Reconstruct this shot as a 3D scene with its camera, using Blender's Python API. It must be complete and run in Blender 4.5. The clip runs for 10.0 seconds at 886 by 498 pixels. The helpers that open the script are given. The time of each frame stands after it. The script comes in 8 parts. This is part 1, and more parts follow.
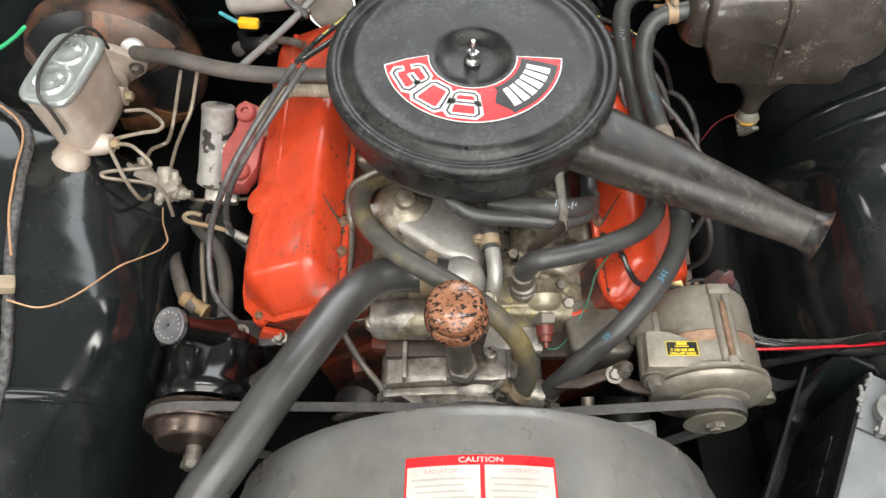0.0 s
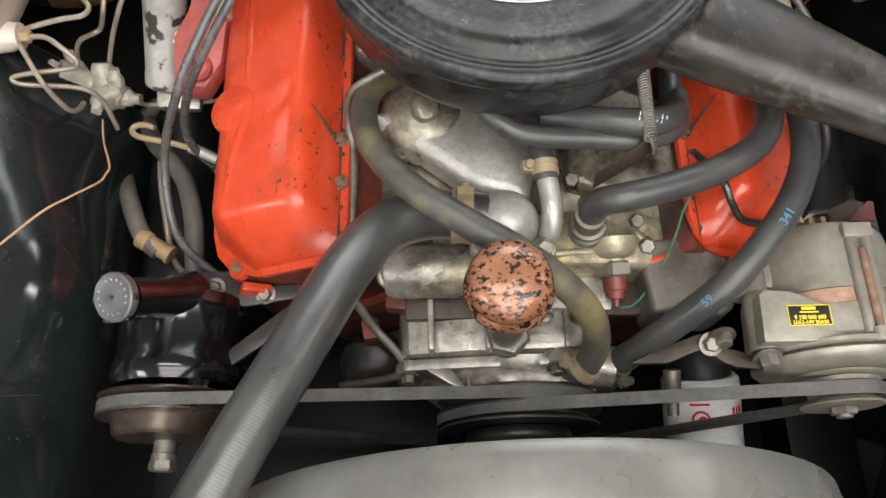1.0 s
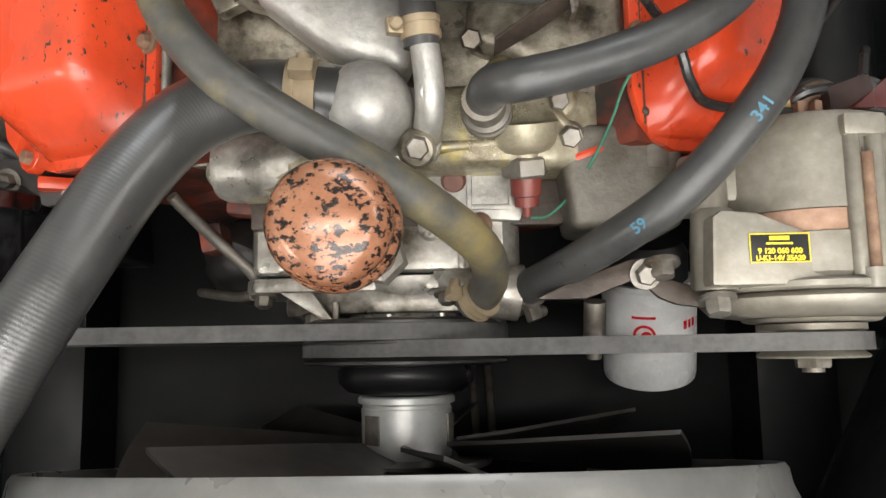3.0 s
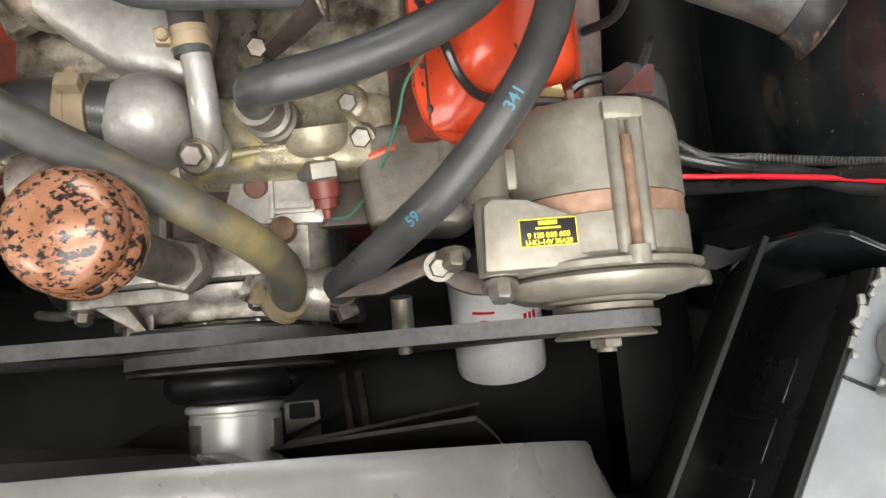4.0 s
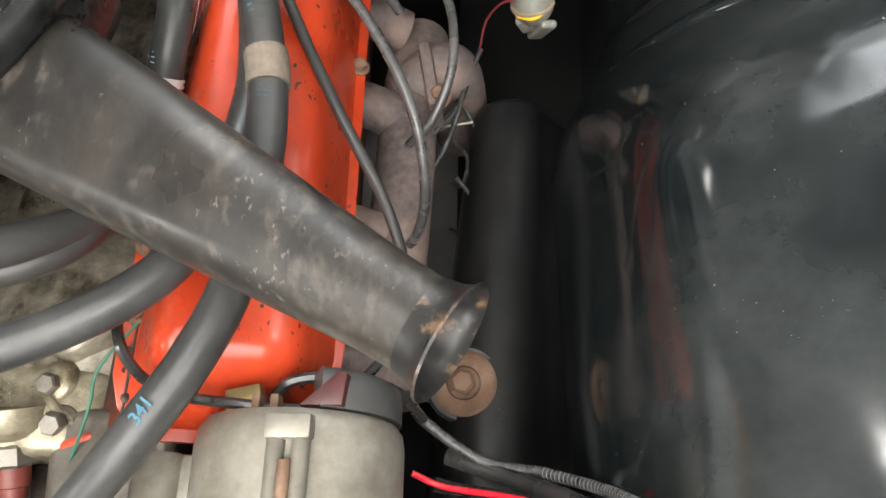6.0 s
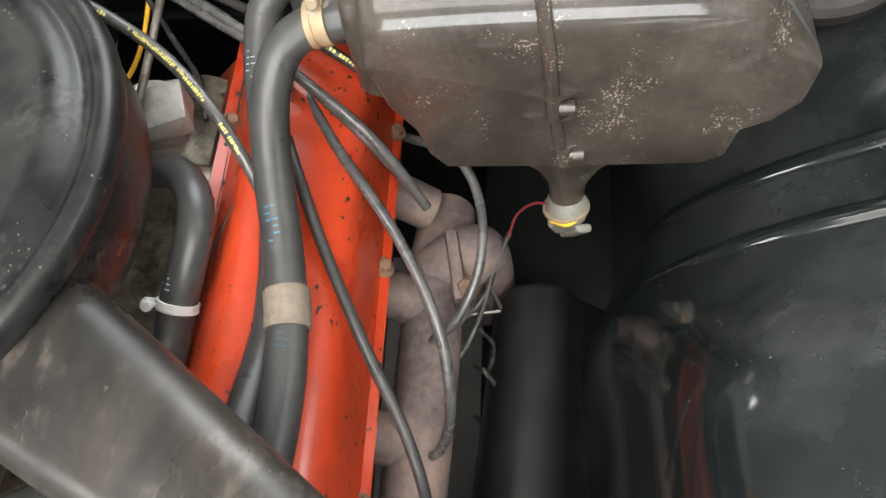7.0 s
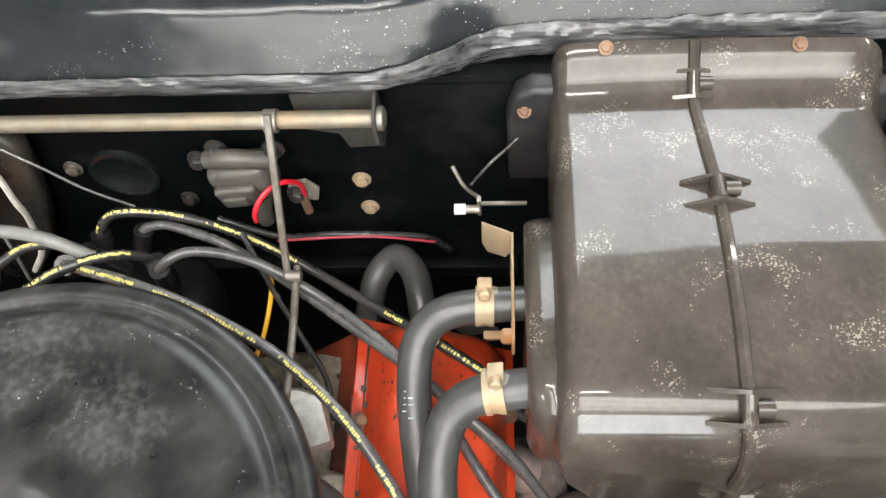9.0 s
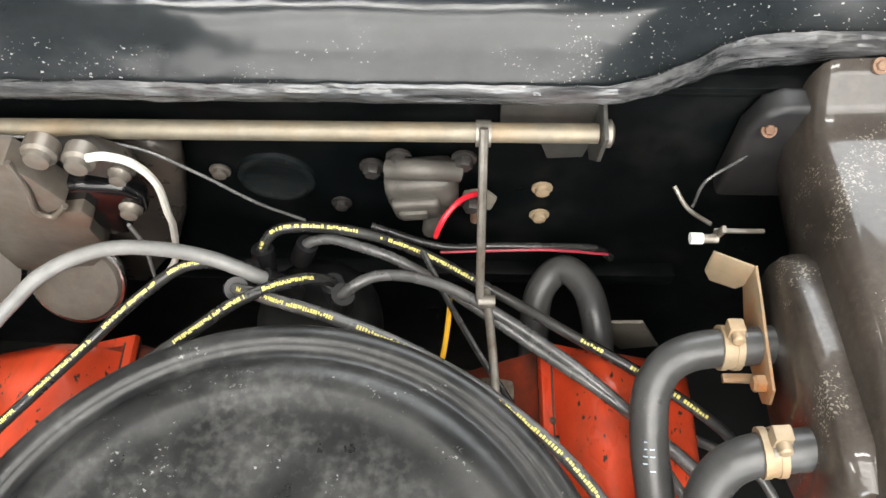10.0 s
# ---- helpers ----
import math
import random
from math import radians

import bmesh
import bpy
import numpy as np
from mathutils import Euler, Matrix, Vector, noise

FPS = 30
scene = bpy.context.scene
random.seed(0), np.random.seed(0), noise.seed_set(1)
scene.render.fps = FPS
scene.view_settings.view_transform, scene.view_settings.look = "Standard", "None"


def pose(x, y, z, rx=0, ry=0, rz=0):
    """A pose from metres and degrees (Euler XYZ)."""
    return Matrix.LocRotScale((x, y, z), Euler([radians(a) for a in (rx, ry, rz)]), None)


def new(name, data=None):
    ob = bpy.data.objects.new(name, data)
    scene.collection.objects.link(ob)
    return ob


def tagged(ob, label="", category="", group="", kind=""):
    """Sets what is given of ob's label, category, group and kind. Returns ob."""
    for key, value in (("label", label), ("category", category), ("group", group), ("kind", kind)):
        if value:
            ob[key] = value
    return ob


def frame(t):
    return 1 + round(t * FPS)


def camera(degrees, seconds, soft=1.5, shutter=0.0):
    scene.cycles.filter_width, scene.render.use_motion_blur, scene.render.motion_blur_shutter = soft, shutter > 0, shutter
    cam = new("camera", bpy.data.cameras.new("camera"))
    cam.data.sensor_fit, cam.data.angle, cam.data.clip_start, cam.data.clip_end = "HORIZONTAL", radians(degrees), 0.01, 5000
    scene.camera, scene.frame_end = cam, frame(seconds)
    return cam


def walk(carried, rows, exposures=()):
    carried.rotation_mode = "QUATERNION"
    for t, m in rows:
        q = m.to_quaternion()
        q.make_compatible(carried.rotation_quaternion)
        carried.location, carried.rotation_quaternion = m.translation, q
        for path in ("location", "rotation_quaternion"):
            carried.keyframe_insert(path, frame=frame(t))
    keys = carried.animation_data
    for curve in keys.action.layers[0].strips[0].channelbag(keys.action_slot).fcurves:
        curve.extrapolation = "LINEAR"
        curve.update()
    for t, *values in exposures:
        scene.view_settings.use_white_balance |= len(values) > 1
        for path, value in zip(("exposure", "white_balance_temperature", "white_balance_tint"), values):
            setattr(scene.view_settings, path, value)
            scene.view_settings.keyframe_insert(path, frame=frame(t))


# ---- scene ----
cam = camera(60.0, 10.0)
METRES, EYE, TILT, LEAN, TURN = 1.55, 1.62, -57.5, 0.0, 0.0
ROWS = [
    (0.0, 0.0, 0.0, 0.0, 0.0, 0.0, 0.0),
    (0.5, -0.0191, 0.096, 0.033, -0.23, -4.93, 0.68),
    (1.0, -0.0243, 0.1632, 0.0439, -0.48, -10.66, 1.3),
    (1.5, -0.0161, 0.2293, 0.0539, -0.23, -16.74, 0.75),
    (2.0, 0.0047, 0.2768, 0.0666, 1.19, -22.29, 0.15),
    (3.5, 0.0793, 0.2948, 0.056, -1.54, -25.28, 2.52),
    (4.0, 0.1245, 0.283, 0.0484, -3.37, -23.97, 3.46),
    (4.5, 0.1848, 0.2828, 0.0521, -1.18, -22.31, 1.25),
    (5.0, 0.2363, 0.2966, 0.0507, 0.93, -19.54, -0.02),
    (5.5, 0.2693, 0.3187, 0.0474, 3.24, -14.36, 0.99),
    (6.0, 0.2928, 0.3421, 0.071, 5.55, -9.32, 2.11),
    (7.5, 0.2769, 0.3766, 0.1735, 7.01, -2.73, 0.72),
    (8.0, 0.2638, 0.3666, 0.1991, 5.4, 0.16, 0.33),
    (8.5, 0.2446, 0.3468, 0.233, 4.52, 1.36, 0.15),
    (9.0, 0.2013, 0.3629, 0.2676, 3.74, -0.19, 0.17),
    (9.5, 0.1481, 0.3901, 0.3023, 2.31, -2.68, 0.05),
    (10.0, 0.0826, 0.3966, 0.3039, 0.8, -4.36, -0.77),
]
walk(cam, [(t, pose(0, 0, EYE, TILT, LEAN, TURN) @ pose(METRES * x, METRES * y, METRES * z, 90 + pitch, roll, yaw)) for t, x, y, z, yaw, pitch, roll in ROWS],
     [(0.0, -0.60), (1.0, -0.70), (2.0, -0.68), (3.5, -0.42), (4.5, -0.34), (5.5, -0.11), (6.2, -0.04), (7.5, 0.10), (8.5, 0.10), (10.0, 0.10)])

# ---- light ----
world = bpy.data.worlds.new("garage_world")
scene.world = world
world.use_nodes = True
world.node_tree.nodes["Background"].inputs[0].default_value = (0.85, 0.92, 1.0, 1)
world.node_tree.nodes["Background"].inputs[1].default_value = 0.25
GROUND, CEIL = 0.15, 3.1
# unseen ceiling lamps; the bank at (-3.1, -1.1) is added to light the wall boards
BATTENS = ((0.5, -0.95, 2.8, 1.8, 146), (-0.2, 0.35, 1.5, 0.16, 24), (0.0, -2.80, 3.2, 1.5, 105), (-3.1, -1.1, 1.3, 0.9, 78), (-3.1, 2.75, 0.5, 0.22, 5), (3.1, 1.1, 1.3, 0.25, 30), (3.1, 2.7, 1.3, 0.25, 26))
for lx, ly, lw, ll, power in BATTENS:
    lamp = bpy.data.lights.new("tube_light", "AREA")
    lamp.shape, lamp.size, lamp.size_y, lamp.energy, lamp.color = "RECTANGLE", lw, ll, power, (1.0, 0.97, 0.92)
    lo = new("tube_light", lamp)
    lo.matrix_world = pose(lx, ly, CEIL - 0.09)
# broad soft front light, added unseen behind the camera as if from an open door
door_light = bpy.data.lights.new("added_door_light", "AREA")
door_light.shape, door_light.size, door_light.size_y, door_light.energy, door_light.color = "RECTANGLE", 3.4, 2.0, 300, (0.95, 0.98, 1.0)
new("added_door_light", door_light).matrix_world = pose(0.3, -5.28, GROUND + 1.3, 90, 0, 0)
scene.view_settings.exposure = 0.0

# ---- materials ----
def pbr(name, c1, c2, rough=0.5, metal=0.0, scale=60.0, bump=0.1, dirt=None, dirt_amount=0.5, dirt_scale=9.0, coat=0.0, rough_var=0.1, spots=None, spot_scale=120.0, spot_amount=0.62, stretch=(1, 1, 1), random_tone=0.0, spec=0.5, dirt_soft=0.25, spot_soft=0.06, mottle=0.12, flecks=None, fleck_scale=900.0, fleck_amount=0.66, fleck_soft=0.05, dents=0.0, dent_scale=9.0, coat_rough=0.12):
    m = bpy.data.materials.new(name)
    m.use_nodes = True
    t = m.node_tree
    n, l = t.nodes, t.links
    b = n["Principled BSDF"]
    co = n.new("ShaderNodeTexCoord")
    mp = n.new("ShaderNodeMapping")
    mp.inputs["Scale"].default_value = stretch
    l.new(co.outputs["Object"], mp.inputs["Vector"])

    def noisy(s, detail=6.0, r=0.6):
        x = n.new("ShaderNodeTexNoise")
        x.inputs["Scale"].default_value, x.inputs["Detail"].default_value, x.inputs["Roughness"].default_value = s, detail, r
        l.new(mp.outputs[0], x.inputs["Vector"])
        return x

    def blend(fac, a, c):
        x = n.new("ShaderNodeMix")
        x.data_type = "RGBA"
        l.new(fac, x.inputs[0])
        for sock, v in ((x.inputs[6], a), (x.inputs[7], c)):
            if hasattr(v, "is_output"):
                l.new(v, sock)
            else:
                sock.default_value = (*v, 1)
        return x.outputs[2]

    def ramp(sock, lo, hi):
        x = n.new("ShaderNodeMapRange")
        x.inputs[1].default_value, x.inputs[2].default_value = lo, hi
        l.new(sock, x.inputs[0])
        return x.outputs[0]

    fine = noisy(scale)
    colour = blend(ramp(fine.outputs["Fac"], 0.3, 0.7), c1, c2)
    if dirt:
        big = noisy(dirt_scale, 8.0, 0.65)
        mask = ramp(big.outputs["Fac"], 1.0 - dirt_amount - dirt_soft / 2, 1.0 - dirt_amount + dirt_soft / 2)
        colour = blend(mask, colour, dirt)
    if spots:
        sp = noisy(spot_scale, 3.0, 0.5)
        big2 = noisy(14.0, 2.0, 0.5)
        add = n.new("ShaderNodeMath")
        add.operation = "MULTIPLY"
        l.new(sp.outputs["Fac"], add.inputs[0])
        l.new(ramp(big2.outputs["Fac"], 0.2, 0.55), add.inputs[1])
        colour = blend(ramp(add.outputs[0], spot_amount, spot_amount + spot_soft), colour, spots)
    if flecks:
        fk = noisy(fleck_scale, 2.0, 0.5)
        area = noisy(22.0, 5.0, 0.7)
        mul = n.new("ShaderNodeMath")
        mul.operation = "MULTIPLY"
        l.new(fk.outputs["Fac"], mul.inputs[0])
        l.new(ramp(area.outputs["Fac"], 0.25, 0.62), mul.inputs[1])
        colour = blend(ramp(mul.outputs[0], fleck_amount, fleck_amount + fleck_soft), colour, flecks)
    if mottle:
        cloud = noisy(16.0, 9.0, 0.72)
        tone = n.new("ShaderNodeMapRange")
        tone.inputs[1].default_value, tone.inputs[2].default_value = 0.28, 0.72
        tone.inputs[3].default_value, tone.inputs[4].default_value = 1 - mottle * 1.6, 1 + mottle * 1.6
        l.new(cloud.outputs["Fac"], tone.inputs[0])
        hv = n.new("ShaderNodeHueSaturation")
        l.new(tone.outputs[0], hv.inputs["Value"])
        l.new(colour, hv.inputs["Color"])
        colour = hv.outputs[0]
    if random_tone:
        oi = n.new("ShaderNodeObjectInfo")
        hs = n.new("ShaderNodeHueSaturation")
        l.new(ramp(oi.outputs["Random"], 0, 1), hs.inputs["Value"])
        hs.inputs["Value"].default_value = 1
        mr = n.new("ShaderNodeMapRange")
        mr.inputs[3].default_value, mr.inputs[4].default_value = 1 - random_tone, 1 + random_tone
        l.new(oi.outputs["Random"], mr.inputs[0])
        l.new(mr.outputs[0], hs.inputs["Value"])
        l.new(colour, hs.inputs["Color"])
        colour = hs.outputs[0]
    l.new(colour, b.inputs["Base Color"])
    rn = noisy(scale * 0.35, 4.0)
    mr = n.new("ShaderNodeMapRange")
    mr.inputs[1].default_value, mr.inputs[2].default_value = 0.3, 0.7
    mr.inputs[3].default_value, mr.inputs[4].default_value = max(0.02, rough - rough_var), min(1, rough + rough_var)
    l.new(rn.outputs["Fac"], mr.inputs[0])
    l.new(mr.outputs[0], b.inputs["Roughness"])
    b.inputs["Metallic"].default_value = metal
    b.inputs["Specular IOR Level"].default_value = spec
    b.inputs["Coat Weight"].default_value = coat
    b.inputs["Coat Roughness"].default_value = coat_rough
    if bump:
        bp = n.new("ShaderNodeBump")
        bp.inputs["Strength"].default_value = bump
        bp.inputs["Distance"].default_value = 0.002
        l.new(fine.outputs["Fac"], bp.inputs["Height"])
        l.new(bp.outputs[0], b.inputs["Normal"])
        if dents:
            wide = noisy(dent_scale, 1.5, 0.4)
            b2 = n.new("ShaderNodeBump")
            b2.inputs["Strength"].default_value = 1.0
            b2.inputs["Distance"].default_value = dents
            l.new(wide.outputs["Fac"], b2.inputs["Height"])
            l.new(b2.outputs[0], bp.inputs["Normal"])
    return m


def glow(name, colour, strength):
    m = bpy.data.materials.new(name)
    m.use_nodes = True
    b = m.node_tree.nodes["Principled BSDF"]
    b.inputs["Emission Color"].default_value, b.inputs["Emission Strength"].default_value = (*colour, 1), strength
    return m


M_ORANGE = pbr("orange_enamel", (0.56, 0.052, 0.016), (0.66, 0.070, 0.022), 0.30, 0, 25, 0.09, (0.25, 0.045, 0.020), 0.37, 15, coat=0.3, spots=(0.03, 0.022, 0.02), spot_scale=210, spot_amount=0.635, spot_soft=0.03, stretch=(1.0, 0.6, 1.0), mottle=0.12, flecks=(0.075, 0.05, 0.03), fleck_scale=260, fleck_amount=0.63, fleck_soft=0.05, dents=0.003, dent_scale=16)
# a darker, more mottled orange than the rocker covers' enamel
M_BLOCK = pbr("dark_orange_iron", (0.20, 0.035, 0.016), (0.34, 0.05, 0.02), 0.5, 0, 40, 0.3, (0.025, 0.02, 0.017), 0.52, 14)
M_BLACKPAINT = pbr("black_body_gloss", (0.0075, 0.0098, 0.0104), (0.0105, 0.0135, 0.0142), 0.15, 0, 12, 0.02, (0.020, 0.023, 0.023), 0.38, 5, coat=0.12, coat_rough=0.08, rough_var=0.05, spots=(0.25, 0.26, 0.26), spot_scale=500, spot_amount=0.70, spot_soft=0.02, dents=0.0025, dent_scale=13)
M_DUSTYPAINT = pbr("dusty_black_body_paint", (0.0075, 0.0098, 0.0104), (0.0105, 0.0135, 0.0142), 0.11, 0, 12, 0.02, (0.036, 0.040, 0.040), 0.44, 6, coat=0.30, coat_rough=0.07, rough_var=0.06, dirt_soft=0.30, spots=(0.25, 0.26, 0.26), spot_scale=500, spot_amount=0.72, spot_soft=0.02, dents=0.002, dent_scale=13)
M_COWL = pbr("weathered_cowl_paint", (0.008, 0.0105, 0.012), (0.015, 0.018, 0.020), 0.15, 0, 30, 0.08, (0.034, 0.036, 0.038), 0.38, 11, coat=0.1, rough_var=0.08, spots=(0.30, 0.30, 0.29), spot_scale=520, spot_amount=0.66, spot_soft=0.05, flecks=(0.28, 0.28, 0.27), fleck_scale=1100, fleck_amount=0.655, stretch=(0.6, 1, 1), dents=0.0016, dent_scale=30, spec=0.32)
M_SEALER = pbr("glossy_sealer", (0.012, 0.013, 0.014), (0.07, 0.072, 0.075), 0.14, 0, 120, 1.0, (0.14, 0.14, 0.14), 0.43, 90, coat=0.5, stretch=(0.18, 1, 1), dents=0.004, dent_scale=150)
M_TOWER = pbr("satin_black_tower", (0.007, 0.0073, 0.0076), (0.011, 0.0115, 0.012), 0.40, 0, 40, 0.10, (0.018, 0.0175, 0.017), 0.40, 12, spec=0.4, flecks=(0.10, 0.10, 0.095), fleck_amount=0.64)
M_DARK = pbr("underbody_black", (0.003, 0.0035, 0.0037), (0.006, 0.0065, 0.0065), 0.55, 0, 40, 0.1, spec=0.3)
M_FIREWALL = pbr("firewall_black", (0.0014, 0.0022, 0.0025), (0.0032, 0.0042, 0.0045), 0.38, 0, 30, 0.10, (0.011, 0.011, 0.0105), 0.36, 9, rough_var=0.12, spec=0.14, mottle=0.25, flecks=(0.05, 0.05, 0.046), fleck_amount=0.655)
M_BLACKSATIN = pbr("black_satin_metal", (0.010, 0.010, 0.011), (0.02, 0.02, 0.02), 0.45, 0, 40, 0.12, (0.035, 0.032, 0.03), 0.35, 8)
M_ACBLACK = pbr("air_cleaner_black", (0.0065, 0.0070, 0.0072), (0.011, 0.0115, 0.0117), 0.34, 0, 90, 0.05, (0.026, 0.026, 0.025), 0.48, 30, rough_var=0.08, spots=(0.062, 0.062, 0.059), spot_scale=170, spot_amount=0.42, spot_soft=0.45, spec=0.36, mottle=0.25, flecks=(0.17, 0.17, 0.16), fleck_scale=420, fleck_amount=0.595, fleck_soft=0.10)
M_SNORKEL = pbr("snorkel_black", (0.015, 0.0138, 0.0126), (0.024, 0.0222, 0.0202), 0.35, 0, 60, 0.12, (0.048, 0.041, 0.034), 0.46, 18, rough_var=0.12, spots=(0.080, 0.069, 0.058), spot_scale=130, spot_amount=0.47, spot_soft=0.22, mottle=0.36, flecks=(0.105, 0.09, 0.077), fleck_scale=360, fleck_amount=0.60, fleck_soft=0.10, stretch=(1.0, 0.55, 1.0))
M_MOUTH = pbr("worn_snorkel_lip", (0.016, 0.0155, 0.015), (0.026, 0.025, 0.024), 0.34, 0, 60, 0.10, (0.17, 0.105, 0.065), 0.40, 60, rough_var=0.1, dirt_soft=0.10, mottle=0.2)
M_RUBBER = pbr("hose_rubber", (0.032, 0.033, 0.033), (0.050, 0.051, 0.051), 0.36, 0, 140, 0.10, (0.072, 0.070, 0.067), 0.42, 22, rough_var=0.10, mottle=0.18, dirt_soft=0.5, flecks=(0.11, 0.105, 0.096), fleck_scale=600, fleck_amount=0.66)
M_RUBBERG = pbr("aged_grey_rubber", (0.060, 0.058, 0.052), (0.088, 0.085, 0.074), 0.46, 0, 90, 0.15, (0.21, 0.165, 0.065), 0.40, 15, mottle=0.2)
M_RIBBED = pbr("ribbed_hose_rubber", (0.030, 0.030, 0.029), (0.044, 0.044, 0.043), 0.33, 0, 90, 0.05, (0.058, 0.057, 0.055), 0.42, 16, rough_var=0.06, spec=0.9, coat=0.35, coat_rough=0.30, mottle=0.12, dirt_soft=0.6)
M_HOSEGREY = pbr("faded_grey_hose", (0.075, 0.068, 0.062), (0.105, 0.096, 0.088), 0.48, 0, 90, 0.1, (0.15, 0.125, 0.09), 0.35, 16)
M_BELT = pbr("belt_rubber", (0.062, 0.060, 0.058), (0.10, 0.097, 0.094), 0.6, 0, 160, 0.12, (0.13, 0.125, 0.12), 0.4, 30)
M_ALU = pbr("cast_aluminium", (0.34, 0.32, 0.285), (0.50, 0.475, 0.43), 0.36, 0.55, 90, 0.45, (0.085, 0.065, 0.042), 0.46, 24, rough_var=0.15, mottle=0.22, spots=(0.05, 0.04, 0.03), spot_scale=70, spot_amount=0.60, spot_soft=0.10)
M_ALUB = pbr("bright_aluminium", (0.42, 0.41, 0.385), (0.53, 0.52, 0.49), 0.42, 0.5, 150, 0.40, (0.29, 0.265, 0.22), 0.40, 28, mottle=0.16, dirt_soft=0.4, dents=0.002, dent_scale=40)
M_ALUGREASE = pbr("greasy_cast_aluminium", (0.28, 0.245, 0.19), (0.42, 0.385, 0.31), 0.34, 0.45, 90, 0.55, (0.06, 0.047, 0.03), 0.49, 26, spots=(0.03, 0.024, 0.018), spot_scale=55, spot_amount=0.57, spot_soft=0.12, mottle=0.25)
M_ALUYEL = pbr("stained_cast_aluminium", (0.30, 0.265, 0.185), (0.50, 0.455, 0.34), 0.34, 0.35, 70, 0.55, (0.095, 0.072, 0.035), 0.45, 34, spots=(0.46, 0.37, 0.10), spot_scale=48, spot_amount=0.55, spot_soft=0.16, mottle=0.25, flecks=(0.62, 0.58, 0.42), fleck_scale=420, fleck_amount=0.60)
M_BRACKET = pbr("dull_grey_casting", (0.15, 0.137, 0.115), (0.23, 0.21, 0.18), 0.45, 0.35, 90, 0.4, (0.075, 0.062, 0.043), 0.43, 22, mottle=0.22)
M_DARKRUST = pbr("dark_rusty_strip", (0.065, 0.050, 0.040), (0.10, 0.076, 0.060), 0.5, 0.3, 110, 0.3, (0.04, 0.03, 0.025), 0.45, 40)
M_CRUST = pbr("pale_crust", (0.50, 0.44, 0.24), (0.66, 0.62, 0.48), 0.8, 0, 160, 0.8)
M_ALT = pbr("alternator_alloy", (0.25, 0.23, 0.192), (0.335, 0.312, 0.265), 0.42, 0.35, 80, 0.25, (0.17, 0.15, 0.115), 0.42, 18, mottle=0.14)
M_LAMIN = pbr("rusty_laminations", (0.30, 0.17, 0.11), (0.42, 0.27, 0.19), 0.6, 0.2, 150, 0.2, (0.2, 0.12, 0.08), 0.4, 20)
M_STEEL = pbr("zinc_steel", (0.20, 0.185, 0.16), (0.31, 0.29, 0.26), 0.50, 0.7, 90, 0.15, (0.13, 0.10, 0.07), 0.42, 40)
M_BRIGHT = pbr("polished_steel", (0.66, 0.66, 0.66), (0.75, 0.75, 0.75), 0.2, 1.0, 60, 0.04)
M_TANZINC = pbr("yellow_zinc", (0.30, 0.235, 0.15), (0.38, 0.30, 0.20), 0.55, 0.25, 90, 0.12, (0.36, 0.20, 0.09), 0.38, 22)
M_RUST = pbr("rusty_steel", (0.20, 0.12, 0.08), (0.32, 0.21, 0.14), 0.75, 0.2, 110, 0.4, (0.12, 0.06, 0.035), 0.45, 30)
M_CASTIRON = pbr("manifold_cast_iron", (0.15, 0.12, 0.115), (0.24, 0.195, 0.185), 0.6, 0.25, 130, 0.5, (0.30, 0.215, 0.18), 0.42, 18, mottle=0.25)
M_COPPERCAP = pbr("worn_copper_cap", (0.24, 0.095, 0.047), (0.36, 0.17, 0.098), 0.24, 0.2, 60, 0.10, (0.020, 0.014, 0.012), 0.455, 250, rough_var=0.10, dirt_soft=0.05, stretch=(0.75, 1.05, 1.0), spots=(0.02, 0.014, 0.012), spot_scale=100, spot_amount=0.55, spot_soft=0.03, coat=0.3, mottle=0.22)
M_BRONZE = pbr("bronzed_pulley", (0.085, 0.062, 0.050), (0.135, 0.10, 0.08), 0.32, 0.7, 60, 0.08, (0.05, 0.038, 0.032), 0.42, 18, mottle=0.2)
M_DARKSTEEL = pbr("dark_pulley_steel", (0.035, 0.033, 0.032), (0.065, 0.06, 0.057), 0.4, 0.35, 70, 0.1)
M_PLASTIC = pbr("dusty_black_plastic", (0.036, 0.0298, 0.0246), (0.051, 0.0425, 0.035), 0.36, 0, 170, 0.06, (0.050, 0.0418, 0.0345), 0.46, 16, rough_var=0.06, spots=(0.062, 0.052, 0.043), spot_scale=260, spot_amount=0.48, spot_soft=0.25, mottle=0.26, flecks=(0.21, 0.187, 0.152), fleck_scale=620, fleck_amount=0.525, fleck_soft=0.09, coat=0.64, coat_rough=0.06, spec=0.22)
M_SHROUD = pbr("grey_shroud_paint", (0.13, 0.13, 0.126), (0.17, 0.17, 0.165), 0.30, 0.25, 40, 0.06, (0.20, 0.19, 0.172), 0.42, 9, rough_var=0.08, mottle=0.14, dirt_soft=0.6)
M_BATTERY = pbr("grey_battery_lid", (0.155, 0.166, 0.176), (0.19, 0.20, 0.21), 0.42, 0, 50, 0.05, (0.13, 0.137, 0.144), 0.38, 14, mottle=0.1)
M_BLACKPLASTIC = pbr("black_plastic", (0.010, 0.010, 0.011), (0.018, 0.018, 0.019), 0.32, 0, 60, 0.05)
M_LEAD = pbr("battery_lead", (0.17, 0.17, 0.165), (0.25, 0.25, 0.24), 0.5, 0.35, 90, 0.4, (0.36, 0.36, 0.345), 0.38, 40)
M_BRASS = pbr("brass", (0.58, 0.42, 0.18), (0.68, 0.52, 0.26), 0.35, 0.9, 60, 0.06, (0.35, 0.25, 0.12), 0.3, 30)
